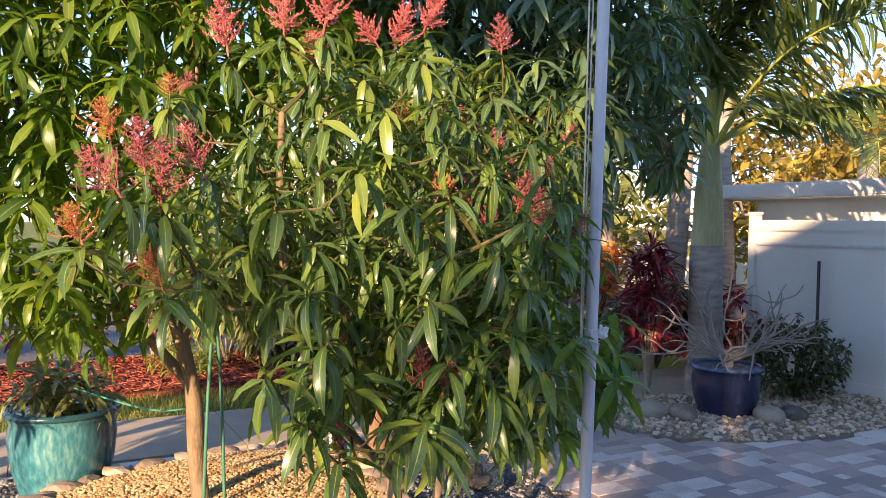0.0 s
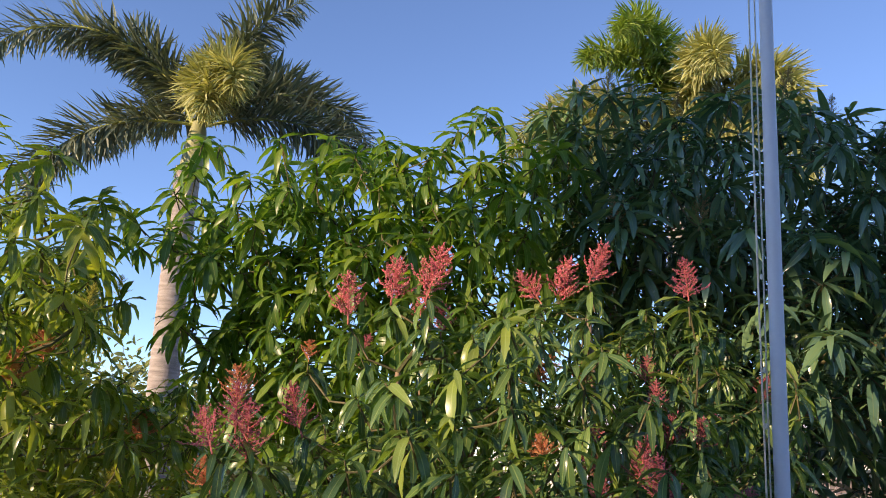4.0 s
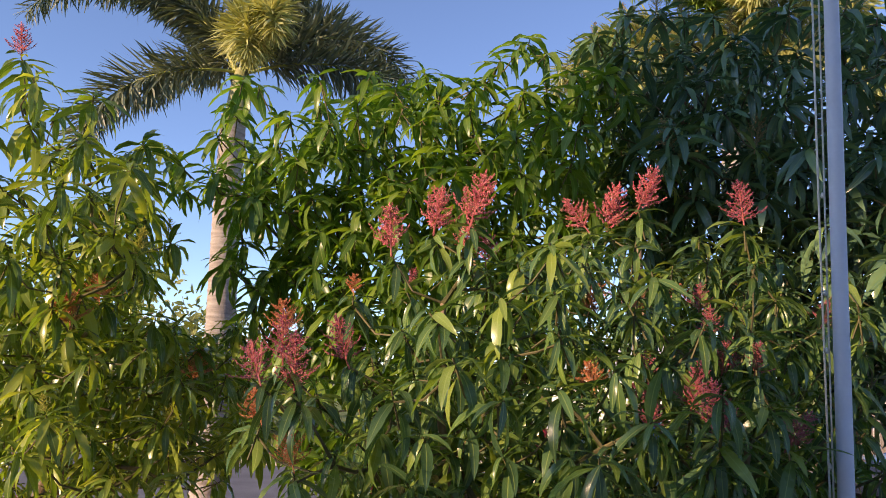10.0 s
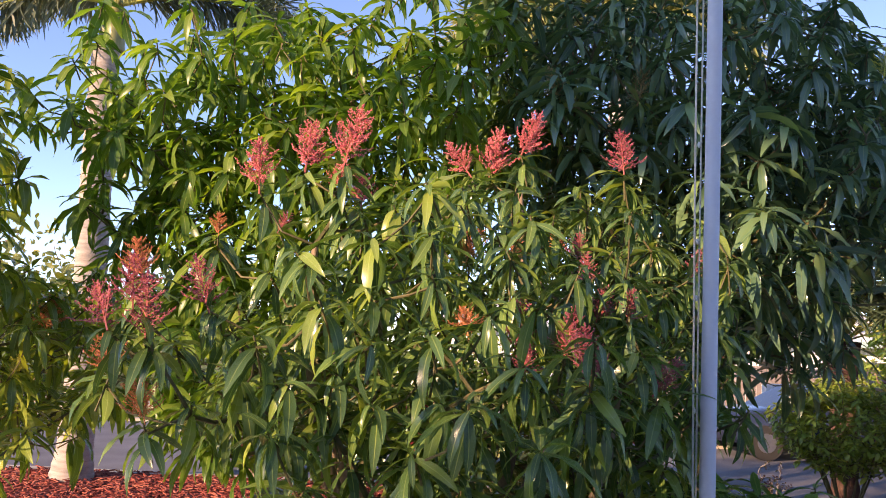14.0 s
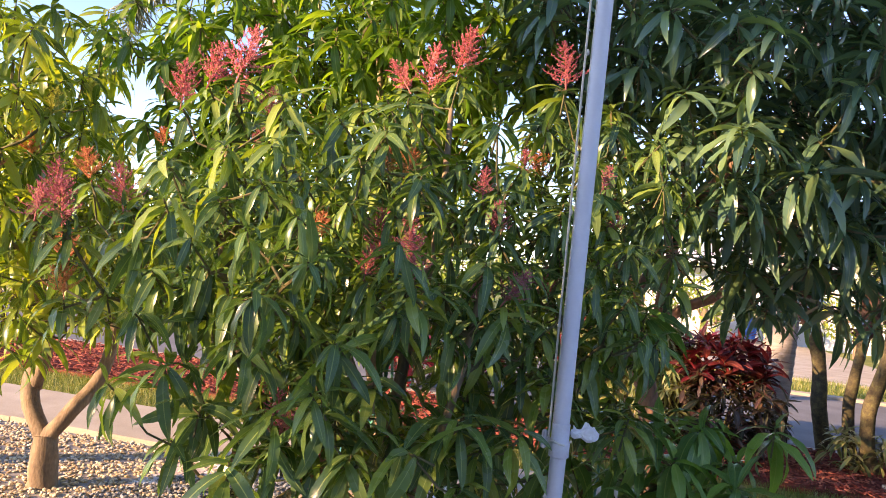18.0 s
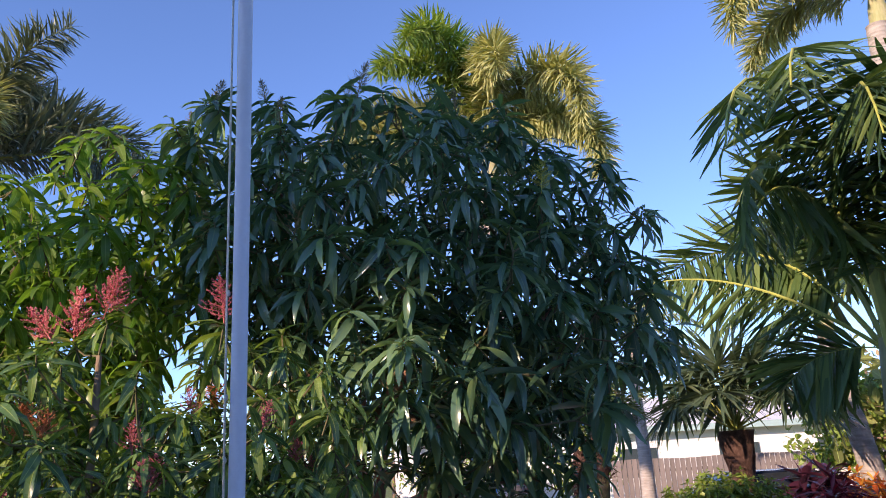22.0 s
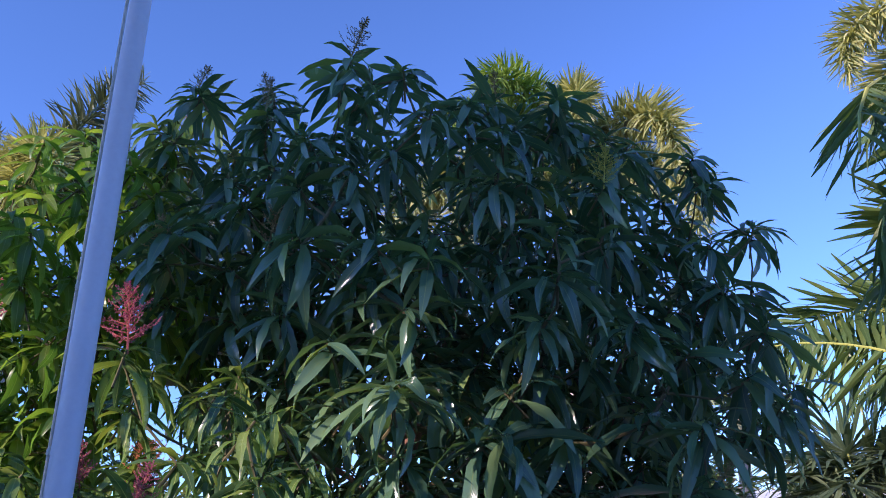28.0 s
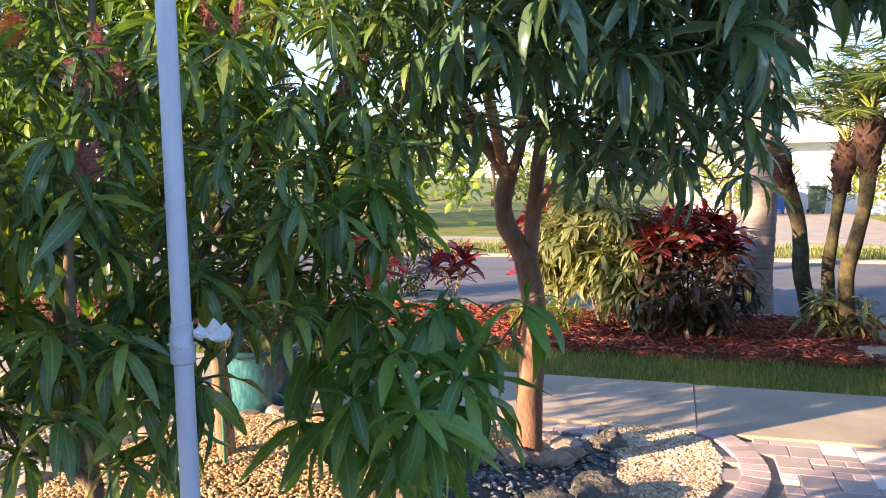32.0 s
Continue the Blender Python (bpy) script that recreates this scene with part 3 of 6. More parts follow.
def mango(name, label, stems, ells, n, mat, bark, leaf_len, count, forced=(), templates=MANGO, front=(0, 0, 0), singles=300, apart=0.13, seed=1, keep=None, lo=45, hi=112, base=None, upness=0.75, inner=0.5, flowers=None):
    """A mango tree: trunk and limbs, twigs, whorls of long leaves at every shoot tip, and flower spikes."""
    global rng
    rng = np.random.default_rng(seed)
    g = np.random.default_rng(seed + 100)
    at = stems[0][0][0]
    tree = thing(name, label, "tree", at, "fruit trees in the yard")
    tips = [np.array(p, float) for p in forced] + shell_points(ells, n, apart, g, keep, inner)
    mid = np.mean([e[0] for e in ells], axis=0)
    axes = []
    for t in tips:
        out = unit(t - mid)
        axes.append(unit(np.array((out[0], out[1], out[2] * 0.5)) * 0.45 + UP * upness + g.normal(0, 0.27, 3)))
    tv, tf = merge([limb(p, r, 5, 12, 0.05) for p, r in stems])
    hang("trunk", mesh_of("trunk", tv, tf, bark, smooth=True), tree)
    thick, thin = skeleton(stems, [t - a * 0.03 for t, a in zip(tips, axes)])
    if thick:
        v, f = tubes(thick, 7)
        hang("branchwork", mesh_of("branchwork", v, f, bark, smooth=True), tree, kind="stuff")
    v, f = tubes(thin + [(t - a * 0.1, t, 0.0036, 0.0028) for t, a in zip(tips, axes)], 5)
    hang("twiggery", mesh_of("twiggery", v, f, M_TWIG), tree, kind="stuff")
    P, D, L, R = rosettes(tips, axes, count, 1.0, lo, hi)
    low, high, z_low, z_high = leaf_len
    L = L * np.interp(P[:, 2], (z_low, z_high), (low, high))
    W = rng.integers(0, len(templates), len(P))
    order = np.argsort(np.linalg.norm(P - np.array(front), axis=1))
    one, rest = order[:singles], order[singles:]
    v, f, u = leaf_arrays(P[rest], D[rest], L[rest], templates, R[rest], W[rest])
    crown = hang("crown", mesh_of("crown", v, f, mat, u, smooth=True), tree, kind="stuff")
    S, D1, N = frames_for(D[one], R[one])
    meshes = [mesh_of("leaf", tv_, tf_, mat, tu_, smooth=True) for tv_, tf_, tu_ in templates]
    for i, k in enumerate(one):
        m = Matrix(((*(S[i]), 0), (*(D1[i]), 0), (*(N[i]), 0), (0, 0, 0, 1))).transposed()
        m = Matrix.Translation(Vector(P[k]) - Vector(at)) @ m @ Matrix.Scale(float(L[k]), 4)
        hang("leaf", meshes[W[k]], tree, m=m)
    for fl in flowers or ():
        (x, y, z), size, kind_, lean = fl
        ms = kind_
        m = Matrix.Translation(Vector((x, y, z)) - Vector(at)) @ Matrix.Rotation(g.normal(0, 0.22) + lean, 4, "Y") @ Matrix.Rotation(g.normal(0, 0.22), 4, "X") @ Matrix.Rotation(g.uniform(0, 6.28), 4, "Z") @ Matrix.Scale(size, 4)
        hang("flower_panicle", ms[int(g.integers(0, len(ms)))], tree, m=m)
    return tree

# ---- ground ----
M_BEDGREY = noisy("grey_chippings", [(0.3, (0.07, 0.075, 0.08)), (0.7, (0.17, 0.18, 0.19))], 30, 120, 0.95, 0.8, 0.02)
M_BEDGOLD = noisy("golden_fines", [(0.3, (0.2, 0.13, 0.06)), (0.7, (0.4, 0.28, 0.15))], 30, 120, 0.95, 0.8, 0.02)
M_PALE = noisy("pale_gold_pebble", [(0.15, (0.34, 0.25, 0.15)), (0.5, (0.52, 0.41, 0.27)), (0.85, (0.7, 0.6, 0.45))], 9, 60, 0.8, 0.3, 0.003, rnd=0.8)
def sheet(name, pts, z, mat, label, category, thick=0.05, kind="structure"):
    """A flat bed with an outline of points in the plan, as a slab."""
    bm = bmesh.new()
    top = [bm.verts.new((p[0], p[1], z)) for p in pts]
    low = [bm.verts.new((p[0], p[1], z - thick)) for p in pts]
    bm.faces.new(top)
    for i in range(len(pts)):
        j = (i + 1) % len(pts)
        bm.faces.new((top[j], top[i], low[i], low[j]))
    bmesh.ops.recalc_face_normals(bm, faces=bm.faces)
    bmesh.ops.triangulate(bm, faces=[f for f in bm.faces if len(f.verts) > 4])
    ob = new(name, bm_mesh(name, bm, mat))
    return tagged(ob, label, category, "", kind)


def strip(u0, u1, v0, v1):
    return [uv(u0, v0), uv(u1, v0), uv(u1, v1), uv(u0, v1)]


def blob(cx, cy, rx, ry, n=40, wob=0.08, turn=0.0, seed=3.0):
    out = []
    for k in range(n):
        t = 2 * math.pi * k / n
        r = 1 + wob * noise.noise(Vector((math.cos(t) * 1.5, math.sin(t) * 1.5, seed)))
        x, y = rx * r * math.cos(t), ry * r * math.sin(t)
        out.append((cx + x * math.cos(turn) - y * math.sin(turn), cy + x * math.sin(turn) + y * math.cos(turn)))
    return out


def inside(pt, poly):
    x, y = pt[0], pt[1]
    c = False
    for i in range(len(poly)):
        a, b = poly[i], poly[i - 1]
        if (a[1] > y) != (b[1] > y) and x < (b[0] - a[0]) * (y - a[1]) / (b[1] - a[1]) + a[0]:
            c = not c
    return c


bm = bmesh.new()
bmesh.ops.create_grid(bm, x_segments=40, y_segments=40, size=400)
tagged(new("ground", bm_mesh("ground", bm, M_LAWN)), "patchy green lawn reaching to the horizon", "ground", kind="structure").location = (0, 0, -0.06)

BED_C = (-0.85, 3.75)


def mound(x, y):
    """Height of the raised bed under the trees."""
    d = math.hypot((x - BED_C[0]) / 1.55, (y - BED_C[1]) / 1.75)
    return 0.02 + 0.27 * max(0.0, 1 - d * d) ** 0.8


def relief(name, poly, h, mat, label, step=0.12):
    """A bed whose surface follows the height h(x, y) inside an outline."""
    xs, ys = [p[0] for p in poly], [p[1] for p in poly]
    bm = bmesh.new()
    grid = {}
    nx, ny = int((max(xs) - min(xs)) / step) + 2, int((max(ys) - min(ys)) / step) + 2
    for i in range(nx):
        for j in range(ny):
            x, y = min(xs) + i * step, min(ys) + j * step
            if inside((x, y), poly):
                grid[i, j] = bm.verts.new((x, y, h(x, y) + 0.01 * noise.noise(Vector((x * 5, y * 5, 0)))))
    for i, j in list(grid):
        q = [grid.get(k) for k in ((i, j), (i + 1, j), (i + 1, j + 1), (i, j + 1))]
        if all(q):
            bm.faces.new(q)
    bmesh.ops.recalc_face_normals(bm, faces=bm.faces)
    return tagged(new(name, bm_mesh(name, bm, mat, True)), label, "ground", "", "structure")


GREY_POLY = blob(-0.95, 3.7, 2.15, 2.2, seed=1.0, wob=0.1)
GREY_POLY = [p for p in GREY_POLY if -p[0] * UY + p[1] * UX < 5.45]
GOLD_EDGE = [(-0.38, 4.55), (-0.42, 4.88), (-0.33, 5.12), (-0.36, 5.42), (-0.5, 5.6), (-0.75, 5.58), (-1.2, 5.1), (-1.7, 4.62), (-2.0, 4.2), (-2.0, 3.85), (-1.68, 3.4), (-1.5, 3.05), (-1.2, 2.7), (-0.6, 2.55), (-0.1, 2.8), (0.0, 3.3), (-0.15, 4.0)]
GOLD_POLY = [tuple(p) for p in spline(GOLD_EDGE + GOLD_EDGE[:1], 3)][:-1]
TAN_POLY = [(-0.75, 6.12), (-0.27, 6.42), (-0.02, 6.36), (0.2, 6.12), (0.36, 5.8), (0.42, 5.4), (0.4, 4.9), (0.3, 4.5), (0.12, 4.7), (0.08, 5.15), (-0.05, 5.5), (-0.3, 5.82), (-0.5, 6.02)]
ISLE_POLY = [(1.2, 7.15), (1.3, 6.75), (1.5, 6.4), (1.8, 6.25), (2.25, 6.2), (2.9, 6.4), (3.6, 6.8), (4.9, 7.5), (4.35, 8.55), (3.3, 8.5), (2.3, 7.95), (1.7, 7.6)]
LEFT_POLY = [(-6.9, 2.0), (-2.6, 1.0), (-1.9, 2.2), (-2.4, 4.15), (-3.3, 4.45), (-4.5, 3.6), (-6.6, 2.3)]
relief("bed_grey", GREY_POLY, lambda x, y: mound(x, y) - 0.01, M_BEDGREY, "raised bed covered with slate grey gravel")
relief("bed_gold", GOLD_POLY, lambda x, y: mound(x, y) + 0.012, M_BEDGOLD, "raised bed covered with golden gravel")
sheet("bed_tan", TAN_POLY, 0.012, M_SAND, "flat bed of tan pea gravel", "ground")
sheet("bed_island", ISLE_POLY, 0.022, M_SAND, "gravel island bed of tan and brown stones", "ground")
sheet("bed_left", LEFT_POLY, 0.006, M_SAND, "bed of pale tan gravel", "ground")
sheet("street", strip(-90, 90, 9.95, 15.9), -0.05, M_ASPH, "grey asphalt residential street", "road", 0.1)
sheet("kerb_near", strip(-90, 90, 9.72, 9.95), 0.005, M_CONC, "low concrete kerb", "kerb", 0.12)
sheet("kerb_far", strip(-90, 90, 15.9, 16.15), 0.005, M_CONC, "low concrete kerb", "kerb", 0.12)
sheet("pavement_far", strip(-90, 90, 19.0, 20.3), 0.0, M_CONC, "pale concrete pavement across the street", "pavement", 0.1)
sheet("driveway", strip(4.0, 9.5, 20.3, 33), 0.002, M_CONC, "pale concrete driveway across the street", "driveway", 0.1)
sheet("mulch_bed", strip(-9, 9.2, 7.68, 9.72), 0.012, M_MULCH, "verge bed of red wood mulch", "ground")
sheet("paving_base", strip(-1.0, 16, -6, 5.52), -0.012, M_SAND, "sand bed under the paving", "ground")

# pavement of poured slabs
walkway = thing("pavement", "pale grey concrete pavement with cut joints", "pavement", kind="structure")
for k in range(-9, 12):
    bm = bmesh.new()
    box(bm, (0.002, 0.004, -0.08), (1.518, 1.106, 0.0), 0.003)
    jm = Matrix.Translation(uv(k * 1.52 + 0.25, 5.55, 0.018 + 0.003 * math.sin(k * 2.3))) @ Matrix.Rotation(AZ, 4, "Z")
    hang("slab", bm_mesh("slab", bm, M_CONC), walkway, m=jm)


def stones(name, poly, n, size, mat, label, h, near=None, flat=0.65, spread=0.35):
    """Loose gravel: many small faceted stones in one mesh."""
    g = np.random.default_rng(len(name) + n)
    t = (1 + 5 ** 0.5) / 2
    ico = np.array([(-1, t, 0), (1, t, 0), (-1, -t, 0), (1, -t, 0), (0, -1, t), (0, 1, t), (0, -1, -t), (0, 1, -t), (t, 0, -1), (t, 0, 1), (-t, 0, -1), (-t, 0, 1)]) / 1.9
    fc = np.array([(0, 11, 5), (0, 5, 1), (0, 1, 7), (0, 7, 10), (0, 10, 11), (1, 5, 9), (5, 11, 4), (11, 10, 2), (10, 7, 6), (7, 1, 8), (3, 9, 4), (3, 4, 2), (3, 2, 6), (3, 6, 8), (3, 8, 9), (4, 9, 5), (2, 4, 11), (6, 2, 10), (8, 6, 7), (9, 8, 1)])
    xs, ys = [p[0] for p in poly], [p[1] for p in poly]
    P = []
    while len(P) < n:
        x, y = g.uniform(min(xs), max(xs)), g.uniform(min(ys), max(ys))
        if inside((x, y), poly) and (near is None or near(x, y)):
            P.append((x, y, h(x, y)))
    P = np.array(P)
    s = size * g.uniform(1 - spread, 1 + spread, n)
    sc = np.stack([s * g.uniform(0.75, 1.35, n), s * g.uniform(0.7, 1.1, n), s * flat * g.uniform(0.7, 1.2, n)], 1)
    a = g.uniform(0, 6.28, n)
    v = ico[None] * g.uniform(0.82, 1.18, (n, 12, 1)) * sc[:, None]
    tl = g.normal(0, 0.3, n)
    v = np.stack([v[..., 0], v[..., 1] * np.cos(tl)[:, None] - v[..., 2] * np.sin(tl)[:, None], v[..., 1] * np.sin(tl)[:, None] + v[..., 2] * np.cos(tl)[:, None]], -1)
    x = v[..., 0] * np.cos(a)[:, None] - v[..., 1] * np.sin(a)[:, None]
    y = v[..., 0] * np.sin(a)[:, None] + v[..., 1] * np.cos(a)[:, None]
    v = np.stack([x, y, v[..., 2]], -1) + P[:, None]
    f = (fc[None] + (np.arange(n) * 12)[:, None, None]).reshape(-1, 3)
    return tagged(new(name, mesh_of(name, v.reshape(-1, 3), f, mat)), label, "gravel", "", "stuff")


stones("gold_gravel", GOLD_POLY, 17000, 0.0096, M_GOLD, "loose golden brown pebbles round the tree trunks", lambda x, y: mound(x, y) + 0.017)
stones("grey_gravel", GREY_POLY, 7500, 0.013, M_GREY, "loose slate grey gravel chips", lambda x, y: mound(x, y) + 0.003, near=lambda x, y: not inside((x, y), GOLD_POLY) and not inside((x, y), TAN_POLY))
stones("tan_gravel", TAN_POLY, 6500, 0.009, M_TAN, "loose tan pea gravel", lambda x, y: 0.015)
stones("island_gravel", ISLE_POLY, 3000, 0.022, M_TAN, "loose tan and brown river stones", lambda x, y: 0.03)
stones("left_gravel", LEFT_POLY, 9000, 0.014, M_PALE, "pale tan gravel under the sunlit tree", lambda x, y: 0.012)


def chips(name, n, mat, label):
    g = np.random.default_rng(5)
    U, V = g.uniform(-8, 8.5, n), 7.7 + 2.0 * g.random(n)
    P = np.stack([U * UX - V * UY, U * UY + V * UX, 0.02 + 0.025 * g.random(n)], 1)
    a, tl = g.uniform(0, 6.28, n), g.normal(0, 0.25, n)
    L, W = g.uniform(0.02, 0.055, n), g.uniform(0.005, 0.012, n)
    d = np.stack([np.cos(a) * np.cos(tl), np.sin(a) * np.cos(tl), np.sin(tl)], 1)
    s = np.stack([-np.sin(a), np.cos(a), 0 * a], 1)
    up = np.cross(d, s)
    c = np.array([(-1, -1, 0), (1, -1, 0), (1, 1, 0), (-1, 1, 0), (-0.8, -0.7, 1), (0.8, -0.7, 1), (0.8, 0.7, 1), (-0.8, 0.7, 1)], float)
    v = P[:, None] + d[:, None] * c[None, :, :1] * L[:, None, None] + s[:, None] * c[None, :, 1:2] * W[:, None, None] + up[:, None] * c[None, :, 2:] * 0.008
    q = np.array([(4, 5, 6, 7), (0, 1, 5, 4), (1, 2, 6, 5), (2, 3, 7, 6), (3, 0, 4, 7)])
    f = (q[None] + (np.arange(n) * 8)[:, None, None]).reshape(-1, 4)
    return tagged(new(name, mesh_of(name, v.reshape(-1, 3), f, mat)), label, "mulch", "", "stuff")


chips("mulch_chips", 15000, M_CHIP, "shredded red wood mulch chips")


def grass(name, n, u0, u1, v0, v1, tall, label, seed=4):
    g = np.random.default_rng(seed)
    U, V = g.uniform(u0, u1, n), g.uniform(v0, v1, n)
    P = np.stack([U * UX - V * UY, U * UY + V * UX, np.full(n, -0.055)], 1)
    a = g.uniform(0, 6.28, n)
    h = (tall + 0.055) * g.uniform(0.7, 1.25, n)
    w = g.uniform(0.0025, 0.005, n) * (tall / 0.05)
    s = np.stack([np.cos(a), np.sin(a), 0 * a], 1) * w[:, None]
    le = g.normal(0, 0.4, (n, 2)) * h[:, None]
    tip = P + np.stack([le[:, 0], le[:, 1], h], 1)
    mid = P + np.stack([le[:, 0] * 0.3, le[:, 1] * 0.3, h * 0.6], 1)
    v = np.stack([P - s, P + s, mid + s * 0.7, mid - s * 0.7, tip], 1).reshape(-1, 3)
    f = [q for i in range(n) for q in ((5 * i, 5 * i + 1, 5 * i + 2, 5 * i + 3), (5 * i + 3, 5 * i + 2, 5 * i + 4))]
    uvs = np.tile(np.array([(0.2, 0), (0.3, 0), (0.3, 0.5), (0.2, 0.5), (0.25, 1)]), (n, 1))
    return tagged(new(name, mesh_of(name, v, f, M_GRASS, uvs)), label, "grass", "", "stuff")


grass("verge_grass", 26000, -6.5, 6.8, 6.68, 7.72, 0.034, "short green grass strip between pavement and mulch")
grass("far_grass", 9000, -4, 12, 16.2, 18.9, 0.09, "sunlit lawn across the street", 6)


# ---- the three visible stone edgings and boulders ----
def rock(name, at, r, label, mat, squash=(1, 0.8, 0.55), seed=1, rough=0.25, sub=2, category="stone", group=""):
    bm = bmesh.new()
    bmesh.ops.create_icosphere(bm, subdivisions=sub, radius=1)
    for vx in bm.verts:
        k = 1 + rough * noise.noise(vx.co * 1.3 + Vector((seed * 3.1, 0, 0))) + 0.4 * rough * noise.noise(vx.co * 4 + Vector((0, seed, 0)))
        vx.co = Vector((vx.co.x * squash[0], vx.co.y * squash[1], vx.co.z * squash[2])) * k * r
    ob = new(name, bm_mesh(name, bm, mat, sub > 2))
    ob.location = at
    ob.rotation_euler = (0, 0, seed * 1.7)
    return tagged(ob, label, category, group)


for k, (x, y) in enumerate(GOLD_POLY):
    if y < 2.9 and x < -0.9:
        continue
    rock("edging_stone", (x, y, mound(x, y) + 0.02), 0.088 + 0.016 * math.sin(k * 2.7), "flat tan edging stone bordering the golden gravel", M_ROCK, (1.15, 0.72, 0.42), k, 0.3, 2, "stone", "edging stones round the bed")
for x, y, r, sd in ((-0.37, 5.83, 0.08, 8), (0.1, 5.1, 0.15, 3), (0.15, 4.72, 0.12, 2)):
    rock("boulder", (x, y, mound(x, y) + 0.01), r, "pitted grey limestone boulder in the grey gravel", M_BOULDER, (1.2, 0.9, 0.75), sd, 0.55, 4, "boulder", "boulders edging the grey gravel")
for x, y, r, sd, mt, lb in ((1.72, 6.95, 0.13, 2, "pale", "rounded pale grey river boulder"), (1.98, 6.92, 0.12, 5, "tan", "rounded tan river boulder"), (2.72, 6.93, 0.12, 7, "tan", "rounded tan river boulder"), (2.95, 7.02, 0.11, 9, "grey", "rounded brown river boulder"), (1.5, 7.3, 0.12, 11, "tan", "rounded tan river boulder"), (-2.9, 2.2, 0.13, 4, "pale", "rounded pale grey river boulder"), (-3.1, 1.9, 0.12, 6, "pale", "rounded pale grey river boulder")):
    rock("river_boulder", (x, y, 0.06), r, lb, {"pale": M_CONC, "tan": M_ROCK, "grey": M_BOULDER}[mt], (1.15, 0.9, 0.72), sd, 0.15, 3, "boulder")
for k, (u, v) in enumerate(((5.0, 8.0), (5.5, 8.25), (5.15, 8.75), (5.7, 9.0), (5.4, 9.45))):
    pts = blob(0, 0, 0.3, 0.2, 12, 0.4, k, k * 2.0)
    c = uv(u, v)
    sheet("stepping_stone", [(p[0] + c.x, p[1] + c.y) for p in pts], 0.055, M_ROCK, "flat pinkish flagstone set in the mulch", "stone", 0.045, "")

# ---- flag pole ----
PX, PY = 0.635, 2.923
pole = thing("flagpole", "grey plastic pole with rope halyards and a strapped coupling", "pole", (PX, PY, 0))
pole.matrix_world = Matrix.Translation((PX, PY, 0)) @ Matrix.Rotation(0.0117, 4, "Y") @ Matrix.Rotation(0.0103, 4, "X")
part("lower_tube", lathe([(0.0215, -0.1), (0.0215, 1.21)], 28), M_POLE, pole, smooth=True)
part("coupling", lathe([(0.0235, 1.2), (0.0272, 1.203), (0.0275, 1.206), (0.0275, 1.238), (0.0272, 1.241), (0.0242, 1.242), (0.0242, 1.288), (0.024, 1.29), (0.0215, 1.291)], 28), M_BAND, pole, smooth=True)
part("upper_tube", lathe([(0.0215, 1.29), (0.0215, 1.52), (0.0213, 1.522), (0.0213, 2.1), (0.0211, 2.102), (0.0211, 2.78), (0.0205, 2.785), (0.0195, 4.4)], 28), M_POLE, pole, smooth=True)
v, f = merge([limb([(-0.036, -0.002, 1.235), (-0.041, -0.002, 1.6), (-0.05, 0.0, 2.6), (-0.055, 0.004, 4.4)], [0.0032] * 4, 6, 6)])
hang("halyard", mesh_of("halyard", v, f, M_ROPE, smooth=True), pole, m=Matrix.Identity(4))
v, f = merge([limb([(-0.03, 0.004, 1.235), (-0.032, 0.006, 1.6), (-0.035, 0.01, 2.6), (-0.038, 0.01, 4.4)], [0.0028] * 4, 6, 6)])
hang("halyard", mesh_of("halyard", v, f, M_ROPE, smooth=True), pole, m=Matrix.Identity(4))
for z0 in (1.55, 1.86, 2.02, 2.3):
    part("rope_knot", lathe([(0.002, -0.008), (0.005, -0.003), (0.0045, 0.004), (0.002, 0.009)], 8), M_ROPE, pole).location = (-0.037, -0.006, z0)
bm = bmesh.new()
box(bm, (-0.058, -0.008, 1.225), (-0.022, 0.008, 1.245), 0.003)
box(bm, (-0.06, -0.007, 1.212), (-0.046, 0.007, 1.262), 0.003)
part("cleat", bm, M_BAND, pole)
v, f = merge([limb([(0.03 * math.cos(a), 0.03 * math.sin(a), 1.243 + 0.004 * math.sin(a * 3)) for a in (0.3 + k * 0.55 for k in range(11))], [0.003] * 11, 3, 6)])
hang("binding", mesh_of("binding", v, f, M_ROPE, smooth=True), pole, m=Matrix.Identity(4))
# a white rag knotted to the far side of the pole
bm = bmesh.new()
bmesh.ops.create_icosphere(bm, subdivisions=3, radius=1)
for vx in bm.verts:
    c = vx.co.copy()
    fold = noise.noise(Vector((c.x * 2.6, c.y * 2.0, 3))) + 0.7 * noise.noise(Vector((c.x * 6, c.z * 6, 7)))
    lump = 1.0 - 0.5 * math.exp(-((c.x + 0.25) / 0.22) ** 2)
    vx.co = Vector((c.x * 0.042 * (1 + 0.2 * fold), c.y * 0.019 * lump * (1 + 0.6 * fold), c.z * 0.02 * lump * (1 + 0.7 * fold) + 0.008 * fold - 0.008 * max(0.0, c.x)))
rag = new("knotted_rag", bm_mesh("rag", bm, M_CLOTH))
rag.matrix_world = Matrix.Translation((PX + 0.055, PY + 0.037, 1.268)) @ Matrix.Rotation(1.0, 4, "Z")
tagged(rag, "crumpled white rag tied to the pole coupling", "cloth")

